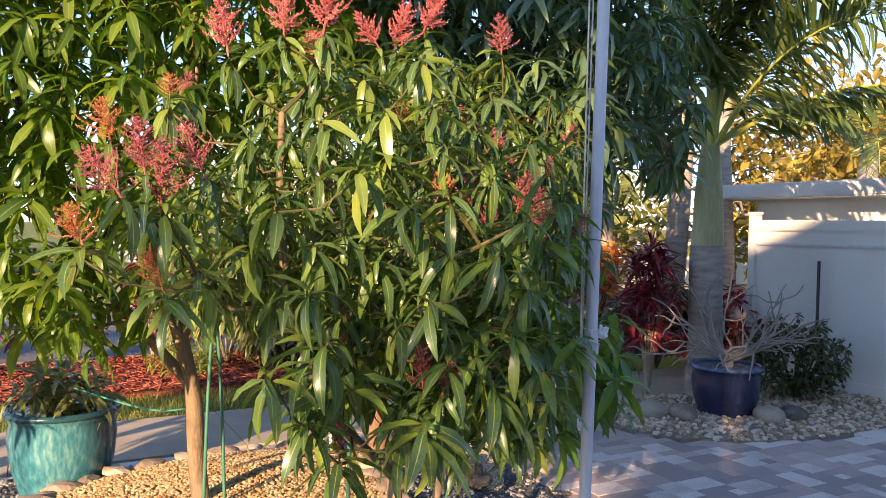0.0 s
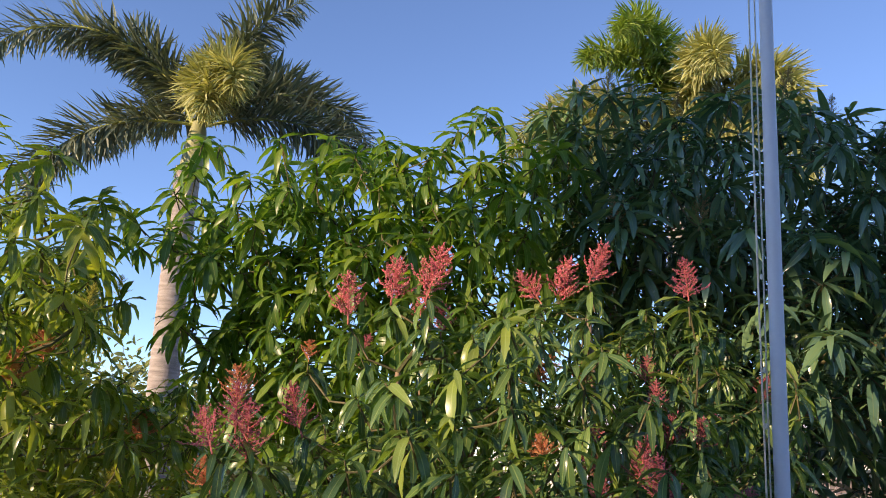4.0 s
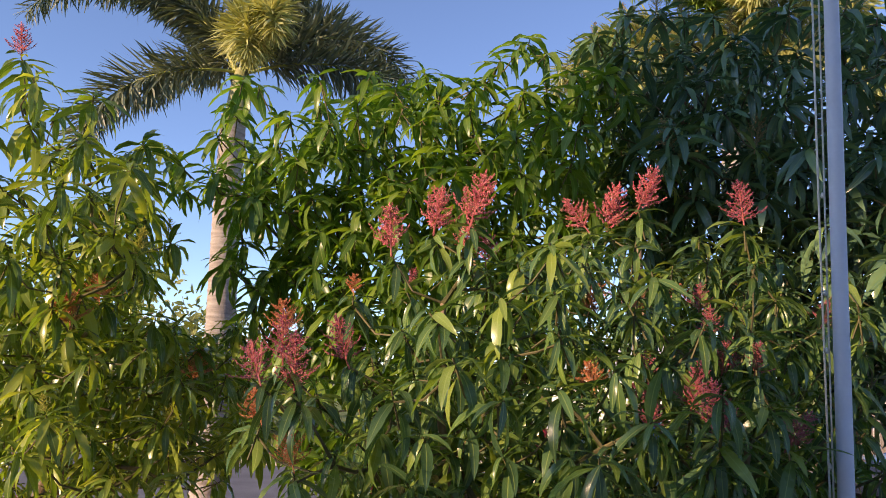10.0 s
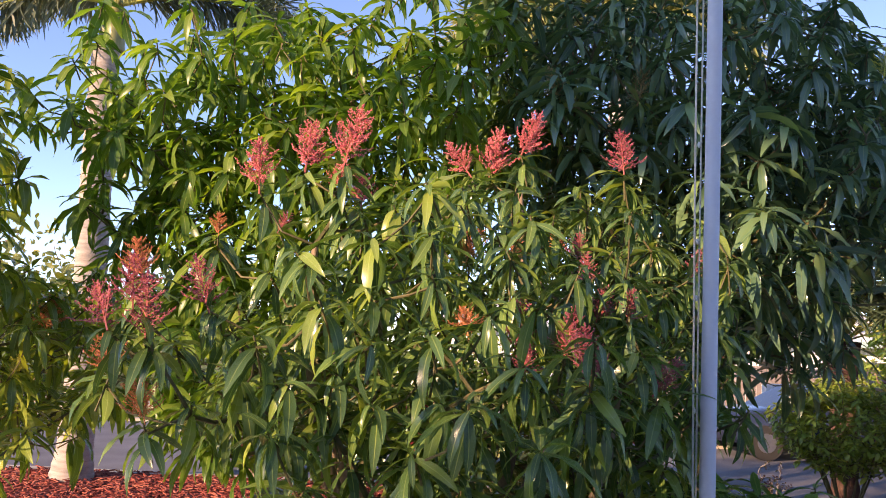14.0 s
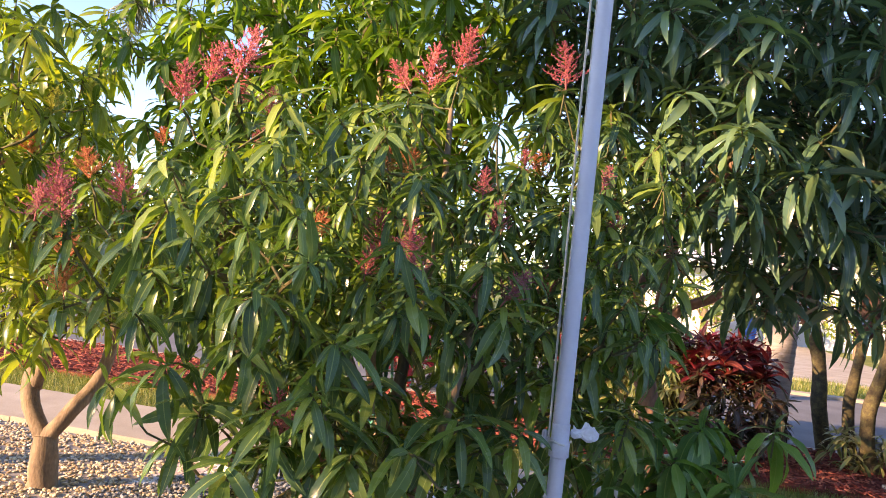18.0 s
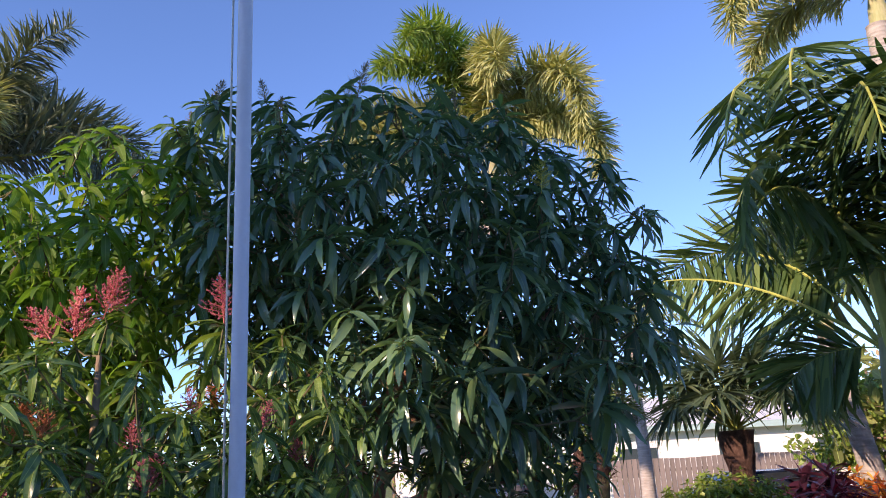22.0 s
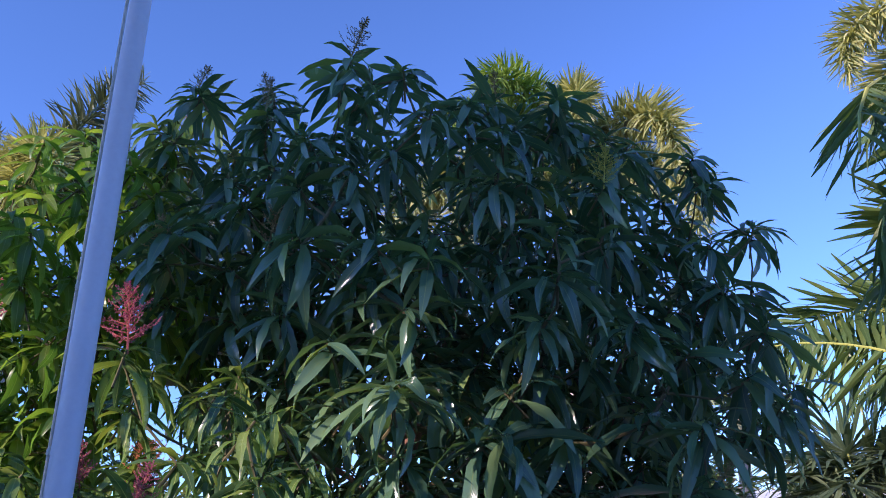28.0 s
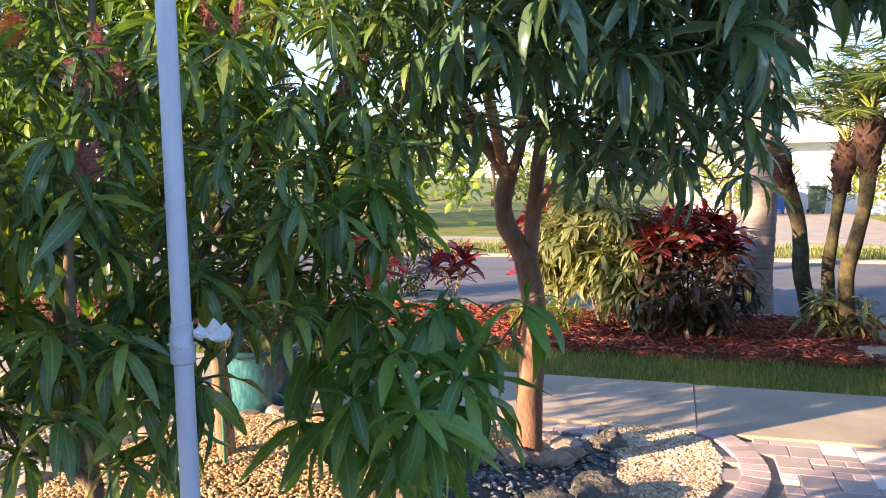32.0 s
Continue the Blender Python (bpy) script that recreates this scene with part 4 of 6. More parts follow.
# ---- the mango trees ----
PK = panicle_set(M_STEM_PINK, M_PINK)
# panicles out of the sun take the copy darkened to maroon
PK_SH = panicle_set(M_STEM_PINK, M_PINK_SHADED, 0.95, 200)
OR_ = panicle_set(M_ORANGE, M_ORANGE, 1.35, 320)
OL = panicle_set(M_OLIVE, M_OLIVE, 0.75, 90)
YL = panicle_set(M_YELLOW, M_YELLOW, 1.1, 150)
main_fl = [((-0.42, 2.24, 2.1), 0.15, PK, 0), ((-0.27, 2.25, 2.15), 0.15, PK, 0), ((-0.17, 2.29, 2.17), 0.16, PK, 0.3), ((-0.2, 2.31, 2.09), 0.1, PK, 0),
           ((-0.12, 2.9, 2.27), 0.13, PK, -0.3), ((-0.06, 2.94, 2.27), 0.16, PK, 0.3), ((0.04, 2.97, 2.34), 0.15, PK, 0), ((0.32, 3.2, 2.31), 0.15, PK_SH, 0),
           ((-0.55, 1.9, 1.7), 0.15, PK_SH, -0.3), ((-0.5, 1.93, 1.75), 0.13, PK_SH, 0), ((-0.47, 1.95, 1.68), 0.15, PK_SH, 0), ((-0.43, 2.1, 1.76), 0.14, PK_SH, 0.1), ((-0.66, 2.08, 1.84), 0.1, OR_, 0),
           ((0.12, 2.72, 1.94), 0.09, OR_, 0), ((0.17, 2.39, 1.72), 0.09, OR_, 0), ((0.22, 2.57, 1.7), 0.13, PK_SH, 0), ((0.37, 2.54, 1.69), 0.12, PK_SH, 0.2), ((0.45, 2.49, 1.63), 0.13, PK_SH, 0.15),
           ((0.28, 2.48, 1.63), 0.09, PK_SH, 0), ((0.46, 2.78, 1.79), 0.09, PK_SH, 0), ((0.55, 2.74, 1.6), 0.11, PK_SH, 0.3), ((0.57, 3.1, 1.95), 0.08, PK_SH, 0), ((-0.21, 2.43, 2.08), 0.1, PK, 0),
           ((-0.59, 2.27, 1.98), 0.06, OR_, 0), ((-0.48, 1.98, 1.48), 0.1, OR_, 0), ((0.11, 2.38, 1.17), 0.13, PK_SH, 0.15), ((0.17, 2.34, 1.18), 0.1, PK_SH, 0.2), ((-0.14, 2.44, 1.25), 0.1, PK_SH, 0), ((-0.13, 2.4, 0.98), 0.09, PK_SH, 0), ((0.15, 2.45, 1.05), 0.1, OR_, 0.3),
           ((0.37, 2.83, 1.58), 0.11, PK_SH, 0), ((0.25, 3.31, 1.62), 0.11, PK_SH, 0), ((0.15, 3.24, 2.02), 0.1, PK_SH, 0), ((-0.03, 2.75, 1.96), 0.1, OR_, 0), ((0.31, 2.87, 1.9), 0.09, PK_SH, 0), ((0.33, 2.91, 1.79), 0.11, PK_SH, 0), ((0.22, 3.43, 1.82), 0.12, PK_SH, 0), ((0.31, 3.57, 1.85), 0.1, PK_SH, 0),
           ((0.1, 3.79, 1.97), 0.14, PK_SH, 0), ((-0.04, 3.56, 2.06), 0.11, OR_, 0), ((0.09, 3.97, 1.8), 0.09, PK_SH, 0), ((-0.73, 2.68, 2.06), 0.08, PK_SH, 0), ((-0.72, 2.06, 1.58), 0.1, OR_, 0)]
main_tips = [(x, y, z - 0.01) for (x, y, z), *_ in main_fl] + [(-0.28, 2.31, 1.75), (0.39, 2.68, 1.2), (0.2, 3.58, 1.3), (0.05, 2.42, 1.45), (0.3, 2.6, 1.1), (-0.15, 2.2, 1.55), (0.18, 2.5, 2.0), (0.02, 2.6, 2.15), (-0.35, 2.5, 1.9), (0.42, 2.84, 0.93), (0.23, 2.64, 0.95), (0.16, 3.06, 0.86)]
mango("mango_tree", "bushy mango tree full of pink flower panicles, shaded ones coloured maroon", [
    ([(0.02, 2.95, 0.0), (0.0, 2.93, 0.35), (-0.03, 2.9, 0.7), (0.0, 2.85, 1.0)], [0.034, 0.03, 0.027, 0.024]),
    ([(0.0, 2.9, 0.72), (-0.2, 2.6, 1.05), (-0.3, 2.4, 1.5), (-0.3, 2.35, 1.95)], [0.022, 0.018, 0.014, 0.009]),
    ([(0.0, 2.85, 1.0), (0.12, 2.8, 1.4), (0.1, 2.9, 1.8), (0.05, 2.95, 2.2)], [0.022, 0.018, 0.013, 0.008]),
    ([(0.0, 2.9, 0.8), (0.25, 2.8, 1.05), (0.4, 2.75, 1.35), (0.45, 2.75, 1.6)], [0.018, 0.015, 0.012, 0.008]),
    ([(0.0, 2.87, 0.95), (0.05, 3.15, 1.3), (0.15, 3.35, 1.6), (0.2, 3.45, 1.8)], [0.018, 0.015, 0.011, 0.007])],
    [((-0.05, 2.78, 1.6), (0.68, 0.8, 0.62)), ((0.15, 3.05, 1.45), (0.55, 0.65, 0.6)), ((-0.35, 2.45, 1.5), (0.42, 0.5, 0.45)), ((0.45, 3.46, 1.87), (0.3, 0.3, 0.35)), ((0.12, 3.6, 2.05), (0.3, 0.35, 0.35))], 350, M_MAIN, M_BARK, (0.18, 0.128, 1.1, 1.75), (10, 14), main_tips, MANGO, (0.7, 1.3, 1.7), 300, 0.11, 3, lo=52, hi=96,
    keep=lambda q: q[2] > (1.4 if q[0] < -0.25 else 1.0 + 0.25 * (q[1] > 3.1)) and math.hypot(q[0] - PX, q[1] - PY) > 0.09 and q[1] > 1.75, flowers=main_fl)

back_tips = [(-1.05, 3.21, 3.12), (-0.74, 3.63, 3.1), (-1.9, 2.9, 2.62), (-1.75, 3.0, 2.7)]
mango("mango_tree", "fresh green mango tree without flowers behind the flowering one", [
    ([(-1.06, 3.79, 0.2), (-1.1, 3.8, 0.5), (-1.12, 3.78, 0.85), (-1.2, 3.72, 1.25)], [0.05, 0.042, 0.038, 0.032]),
    ([(-1.12, 3.78, 0.85), (-1.35, 3.7, 1.15), (-1.6, 3.5, 1.6), (-1.7, 3.3, 2.2)], [0.03, 0.026, 0.02, 0.012]),
    ([(-1.2, 3.72, 1.25), (-1.1, 3.6, 1.8), (-1.0, 3.5, 2.3), (-1.0, 3.4, 2.8)], [0.028, 0.022, 0.016, 0.01]),
    ([(-1.15, 3.75, 1.1), (-0.9, 3.7, 1.6), (-0.7, 3.7, 2.2), (-0.65, 3.7, 2.6)], [0.024, 0.02, 0.015, 0.01])],
    [((-1.15, 3.5, 2.35), (0.7, 0.62, 0.82)), ((-0.72, 3.6, 2.72), (0.55, 0.5, 0.66)), ((-1.6, 3.2, 2.3), (0.5, 0.5, 0.55)), ((-1.85, 2.85, 2.45), (0.32, 0.4, 0.42)), ((-1.35, 3.2, 1.5), (0.42, 0.4, 0.4)), ((-2.0, 2.7, 2.72), (0.27, 0.3, 0.28)), ((-1.7, 2.95, 2.8), (0.42, 0.42, 0.42)), ((-1.5, 3.45, 2.9), (0.58, 0.45, 0.46))], 430, M_BACK, M_BARK, (0.185, 0.17, 1.8, 2.8), (10, 14), back_tips, BROAD, (-0.3, 1.5, 2.6), 250, 0.12, 5, inner=0.45, lo=50, hi=98, keep=lambda q: q[2] > 2.55 or q[2] < 1.75 or (q[0] - 1.07) * 0.606 + (q[1] - 0.58) * 0.795 > -0.12)

left_fl = [((-1.98, 2.1, 1.88), 0.14, OR_, 0), ((-2.09, 2.77, 1.68), 0.15, OR_, 0), ((-1.88, 2.29, 2.18), 0.13, YL, 0), ((-1.62, 1.88, 1.55), 0.07, YL, 0), ((-2.2, 1.85, 2.98), 0.13, PK, 0), ((-2.0, 2.5, 2.3), 0.1, YL, 0), ((-1.85, 2.5, 1.5), 0.09, YL, 0), ((-2.15, 2.3, 2.0), 0.12, OR_, 0), ((-2.9, 3.6, 1.3), 0.12, OR_, 0)]
mango("mango_tree", "sunlit yellow-green mango tree with orange panicles and a low forked trunk", [
    ([(-3.36, 2.92, 0.0), (-3.38, 2.92, 0.15), (-3.4, 2.92, 0.32)], [0.1, 0.085, 0.075]),
    ([(-3.4, 2.92, 0.28), (-3.58, 2.85, 0.55), (-3.66, 2.9, 0.85), (-3.5, 2.9, 1.4)], [0.06, 0.055, 0.05, 0.035]),
    ([(-3.4, 2.92, 0.3), (-3.28, 3.02, 0.5), (-3.3, 3.2, 0.75), (-3.1, 3.2, 1.3)], [0.055, 0.05, 0.045, 0.03]),
    ([(-3.6, 2.88, 0.6), (-3.35, 2.85, 0.95), (-2.9, 2.6, 1.4), (-2.5, 2.4, 1.9)], [0.045, 0.04, 0.03, 0.02])],
    [((-2.85, 2.65, 1.85), (0.95, 0.85, 0.75)), ((-2.35, 2.15, 2.2), (0.5, 0.5, 0.7)), ((-3.2, 3.1, 1.75), (1.0, 0.8, 0.65)), ((-1.95, 2.3, 1.5), (0.35, 0.4, 0.5)), ((-2.05, 1.98, 2.45), (0.36, 0.38, 0.5)), ((-2.2, 2.9, 1.6), (0.5, 0.45, 0.42)), ((-2.45, 2.66, 2.5), (0.4, 0.3, 0.4)), ((-2.98, 2.96, 2.45), (0.3, 0.28, 0.32))], 370, M_LEFT, M_BARK, (0.18, 0.19, 1.5, 2.5), (10, 14), [(x, y, z - 0.01) for (x, y, z), *_ in left_fl], MANGO, (-0.8, 1.0, 1.8), 300, 0.15, 7, lo=52, hi=96, keep=lambda q: q[2] > 0.95 and (q[0] - 1.07) * 0.54 + (q[1] - 0.58) * 0.842 < (-0.1 if q[2] > 2.0 else 0.55), flowers=left_fl)

dark_fl = [((0.24, 3.66, 2.72), 0.16, OL, 0), ((0.55, 3.98, 2.42), 0.15, OL, 0), ((0.13, 3.7, 3.26), 0.12, OL, 0), ((-0.17, 3.64, 3.42), 0.13, OL, 0), ((0.6, 3.6, 3.22), 0.14, OL, 0), ((-0.17, 3.97, 3.56), 0.12, OL, 0), ((-0.45, 3.9, 3.58), 0.12, OL, 0), ((-0.6, 3.9, 3.5), 0.1, OL, 0), ((1.11, 4.16, 2.88), 0.13, YL, 0), ((1.23, 4.44, 2.0), 0.13, OL, 0), ((-0.04, 3.5, 2.72), 0.15, OL, 0), ((0.9, 4.3, 3.22), 0.13, OL, 0), ((0.2, 4.1, 3.5), 0.12, OL, 0), ((0.7, 4.25, 3.36), 0.12, OL, 0), ((0.1, 5.7, 1.75), 0.12, OL, 0)]
mango("mango_tree", "large dark green mango tree with a curved reddish trunk", [
    ([(-0.42, 5.2, 0.1), (-0.45, 5.25, 0.45), (-0.46, 5.3, 0.85), (-0.53, 5.3, 1.15), (-0.665, 5.3, 1.33), (-0.69, 5.3, 1.48), (-0.64, 5.3, 1.62)], [0.085, 0.07, 0.064, 0.062, 0.053, 0.05, 0.047]),
    ([(-0.64, 5.3, 1.6), (-0.73, 5.2, 1.78), (-0.77, 5.09, 1.95), (-0.72, 4.95, 2.14), (-0.45, 4.5, 2.6), (-0.25, 4.2, 3.1)], [0.045, 0.04, 0.036, 0.032, 0.024, 0.014]),
    ([(-0.52, 5.32, 1.12), (-0.53, 5.36, 1.33), (-0.505, 5.36, 1.52), (-0.47, 5.36, 1.76), (-0.45, 5.36, 1.96), (-0.38, 5.3, 2.2), (0.1, 4.9, 3.0)], [0.048, 0.042, 0.04, 0.037, 0.034, 0.03, 0.016]),
    ([(-0.64, 5.3, 1.6), (-0.58, 5.33, 1.8), (-0.55, 5.3, 2.1), (-0.3, 5.0, 2.6)], [0.034, 0.03, 0.025, 0.014]),
    ([(-0.5, 5.37, 1.45), (-0.36, 5.37, 1.575), (-0.08, 5.36, 1.72), (0.3, 5.3, 2.05), (0.8, 5.0, 2.4)], [0.035, 0.032, 0.028, 0.022, 0.015]),
    ([(-0.6, 5.2, 1.7), (-0.2, 4.7, 2.0), (0.25, 4.3, 2.1), (0.55, 4.0, 2.2)], [0.034, 0.028, 0.022, 0.013])],
    [((0.25, 4.55, 2.7), (1.0, 0.95, 0.95)), ((0.75, 4.75, 2.35), (0.7, 0.8, 0.65)), ((-0.15, 4.1, 2.9), (0.55, 0.55, 0.7)), ((0.4, 5.4, 2.05), (0.75, 0.6, 0.5)), ((0.5, 4.0, 2.35), (0.5, 0.42, 0.5)), ((0.98, 4.75, 2.85), (0.42, 0.45, 0.5)), ((-0.42, 3.98, 3.2), (0.34, 0.36, 0.42)), ((0.44, 4.98, 1.9), (0.47, 0.4, 0.4)), ((-0.05, 4.2, 2.0), (0.4, 0.35, 0.35)), ((0.3, 4.2, 3.12), (0.75, 0.6, 0.42)), ((0.8, 5.4, 2.4), (0.45, 0.35, 0.32))], 540, M_DARK, M_BARK_RED, (0.22, 0.18, 2.0, 3.0), (12, 16), [(x, y, z - 0.01) for (x, y, z), *_ in dark_fl] + [(0.67, 3.74, 2.27), (0.88, 3.91, 2.14), (0.72, 3.65, 2.24), (-0.04, 3.5, 2.8), (0.11, 4.14, 1.89)], SLIM, (1.7, 2.2, 2.2), 300, 0.135, 9, lo=46, hi=90, keep=lambda q: q[2] > (1.62 if math.hypot(q[0] - 0.42, q[1] - 5.0) < 0.52 else 2.26 if q[1] > 4.4 else 1.98 if q[0] > 0.1 else 1.66), flowers=dark_fl, inner=0.58)

mango("mango_sapling", "young mango with large bright drooping leaves on a thin trunk", [
    ([(0.02, 3.86, 0.15), (0.08, 3.83, 0.45), (0.15, 3.78, 0.8), (0.25, 3.7, 1.2)], [0.024, 0.021, 0.018, 0.012]),
    ([(0.12, 3.8, 0.7), (0.35, 3.68, 0.95), (0.6, 3.58, 1.02)], [0.014, 0.011, 0.007])],
    [((0.5, 3.62, 1.0), (0.42, 0.3, 0.32)), ((0.3, 3.72, 1.38), (0.18, 0.2, 0.2))], 26, M_YOUNG, M_BARK, (0.225, 0.215, 0.8, 1.5), (10, 13), [(0.84, 3.42, 1.02), (0.5, 3.54, 1.6), (0.86, 3.8, 1.26), (0.62, 3.5, 1.2), (0.7, 3.62, 1.24), (0.23, 3.76, 1.61)], YOUNG, (1.5, 2.5, 1.3), 200, 0.16, 11, lo=42, hi=108)

# unseen tree added behind the camera, breaking up sun on the flowering mango
mango("shade_caster_tree", "small unseen tree added in front of the house to dapple the sun", [
    ([(-2.5, -5.2, -0.05), (-2.45, -5.15, 1.2), (-2.4, -5.1, 2.4), (-2.4, -5.1, 3.3)], [0.07, 0.06, 0.05, 0.02])],
    [((-2.45, -5.1, 3.42), (0.85, 0.6, 0.5)), ((-1.85, -5.0, 3.3), (0.55, 0.5, 0.6))], 46, M_DARK, M_BARK, (0.2, 0.2, 0.0, 4.0), (8, 12), (), MANGO, (0, 0, 0), 0, 0.16, 13)

# second unseen tree, added to keep low sun off the verge bed
mango("shade_caster_tree", "tall unseen tree added beside the house to shade the verge", [
    ([(-6.5, -4.8, -0.05), (-6.45, -4.75, 2.0), (-6.4, -4.7, 4.2), (-6.4, -4.7, 5.6)], [0.13, 0.11, 0.09, 0.03])],
    [((-6.4, -4.7, 5.8), (1.8, 0.8, 0.68))], 110, M_DARK, M_BARK, (0.24, 0.24, 0.0, 4.0), (9, 12), (), MANGO, (0, 0, 0), 0, 0.2, 14)

for (x, y, h, lean) in ((-1.0, 3.62, 1.35, 0.05), (-0.93, 3.72, 1.25, -0.06), (-0.22, 3.0, 1.5, 0.02), (0.1, 3.9, 0.9, 0.03)):
    z0 = mound(x, y)
    v, f = limb([(x, y, z0 - 0.05), (x + lean * 0.5, y, z0 + h * 0.5), (x + lean, y + lean, z0 + h)], [0.0085, 0.008, 0.0075], 6, 8)
    st = thing("garden_stake", "thin green plastic-coated plant stake in the gravel", "stake", (x, y, z0), "plant stakes")
    hang("rod", mesh_of("rod", v, f, M_STAKE, smooth=True), st)
v, f = limb([(-2.05, 4.4, 0.68), (-1.5, 4.2, 0.62), (-1.05, 3.86, 0.75)], [0.005] * 3, 8, 6)
tagged(new("tie_tape", mesh_of("tie_tape", v, f, M_TAPE)), "green stretch tape tied to the trunk", "tie")

# ---- palms ----
def frond(base, az, rise, length, droop, n, leaf, plumose=False, mats=(None, None), tilt=0.5, bare=0.18, wid=1.0, seed=0, sag=0.0, twist=0.0):
    """A feather frond: an arching rachis with rows of leaflets, or leaflets all round it (foxtail)."""
    g = np.random.default_rng(seed)
    h = np.array((math.cos(az), math.sin(az), 0))
    pts, ang, p = [], rise, np.array(base, float)
    steps = 14
    for i in range(steps + 1):
        pts.append(p.copy())
        p = p + (h * math.cos(ang) + UP * math.sin(ang)) * length / steps
        ang -= droop / steps * (0.5 + 1.0 * i / steps)
    pts = np.array(pts)
    rr = np.linspace(0.016, 0.003, steps + 1) * (length / 1.8)
    rv, rf = tubes([(pts[i], pts[i + 1], rr[i], rr[i + 1]) for i in range(steps)], 6)
    t = bare + (1 - bare) * (np.arange(n) + g.random(n) * 0.5) / n
    q = np.stack([np.interp(t * steps, range(steps + 1), pts[:, k]) for k in range(3)], 1)
    d = np.stack([np.interp(np.minimum(t * steps + 0.3, steps), range(steps + 1), pts[:, k]) - np.interp(np.maximum(t * steps - 0.3, 0), range(steps + 1), pts[:, k]) for k in range(3)], 1)
    d /= np.linalg.norm(d, axis=1)[:, None]
    side = np.cross(d, UP)
    side /= np.linalg.norm(side, axis=1)[:, None]
    up = np.cross(side, d)
    side, up = side * math.cos(twist) + up * math.sin(twist), up * math.cos(twist) - side * math.sin(twist)
    if plumose:
        a = g.uniform(0, 6.28, n)
        w = d * g.uniform(0.35, 0.75, n)[:, None] + side * np.cos(a)[:, None] + up * np.sin(a)[:, None]
    else:
        s = np.where(np.arange(n) % 2 == 0, 1.0, -1.0)
        w = d * 0.55 + side * s[:, None] + up * (tilt + g.normal(0, 0.08, n))[:, None]
    w += g.normal(0, 0.05, w.shape)
    if not plumose:
        w[:, 2] -= 0.3 * t + sag * (0.3 + t)
    L = leaf * (0.35 + 0.75 * np.sin(np.pi * np.clip(0.12 + 0.82 * t, 0, 1))) * g.uniform(0.85, 1.1, n)
    T = [(tv * np.array((wid, 1, 1)), tf, tu) for tv, tf, tu in NARROW]
    lv, lf, lu = leaf_arrays(q, w, L, T, g.normal(0, 0.5, n), g.integers(0, len(T), n))
    v = np.concatenate([rv, lv])
    return mesh_of("frond", v, rf.tolist() + (lf + len(rv)).tolist(), list(mats), np.concatenate([np.zeros((len(rv), 2)), lu]), [0] * len(rf) + [1] * len(lf))


def ringed_trunk(base, top, r0, r1, mat, ring=0.11, swell=0.0):
    """A palm trunk with slightly raised leaf scars."""
    base, top = np.array(base, float), np.array(top, float)
    h = np.linalg.norm(top - base)
    n = max(4, int(h / ring))
    pts, rad = [], []
    for i in range(n * 3 + 1):
        q = i / (n * 3)
        pts.append(base + (top - base) * q + np.array((0.03 * math.sin(q * 5), 0.02 * math.sin(q * 4 + 1), 0)) * (h / 4))
        rad.append((r0 + (r1 - r0) * q + swell * math.sin(math.pi * q)) * (1.0 if i % 3 else 1.035) * (1.25 - 0.25 * min(1, q * 12)))
    return limb(pts, rad, 1, 18)


def palm(name, label, base, top, r0, r1, fr, leaf, n, mats, shaft=0.7, plumose=False, droop=1.4, length=2.0, seed=1, wid=1.0, tilt=0.5, group="palms", sag=0.0, turns=0.0):
    base, top = Vector(base), Vector(top)
    ob = thing(name, label, "palm tree", base, group)
    v, f = ringed_trunk(base, top, r0, r1, M_PTRUNK)
    hang("trunk", mesh_of("trunk", v, f, M_PTRUNK, smooth=True), ob)
    if shaft:
        v, f = limb([top, top + Vector((0, 0, shaft * 0.5)), top + Vector((0, 0, shaft))], [r1 * 1.04, r1 * 0.88, r1 * 0.5], 5, 16)
        hang("crownshaft", mesh_of("crownshaft", v, f, M_SHAFT, smooth=True), ob, "smooth yellow-green crownshaft")
    c = top + Vector((0, 0, shaft * 0.93))
    for k, row in enumerate(fr):
        az, rise, dr, ln = row[:4]
        mt = row[4] if len(row) > 4 else mats
        a = radians(az)
        b = c + Vector((math.cos(a), math.sin(a), 0)) * r1 * 0.4
        hang("frond", frond(b, a, radians(rise), ln * length, dr * droop, n, leaf, plumose, mt, tilt, 0.12 if plumose else 0.2, wid, seed * 50 + k, sag, turns * math.sin(k * 2.1 + 1.2)), ob)
    return ob


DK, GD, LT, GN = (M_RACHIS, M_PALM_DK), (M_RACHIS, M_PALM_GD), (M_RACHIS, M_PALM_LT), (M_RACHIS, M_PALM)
# front fronds take the golden copy to look sunlit, the rest stay grey-green
palm("foxtail_palm", "tall foxtail palm with bushy grey-green fronds, sunlit front ones coloured golden", (-6.95, 6.5, -0.05), (-6.45, 6.05, 4.85), 0.2, 0.15,
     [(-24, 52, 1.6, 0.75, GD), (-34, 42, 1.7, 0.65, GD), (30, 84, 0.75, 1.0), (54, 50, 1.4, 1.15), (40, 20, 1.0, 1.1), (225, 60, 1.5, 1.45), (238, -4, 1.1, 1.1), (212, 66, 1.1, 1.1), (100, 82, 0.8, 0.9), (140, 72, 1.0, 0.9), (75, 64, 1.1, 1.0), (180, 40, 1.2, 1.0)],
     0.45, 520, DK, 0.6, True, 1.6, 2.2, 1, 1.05)
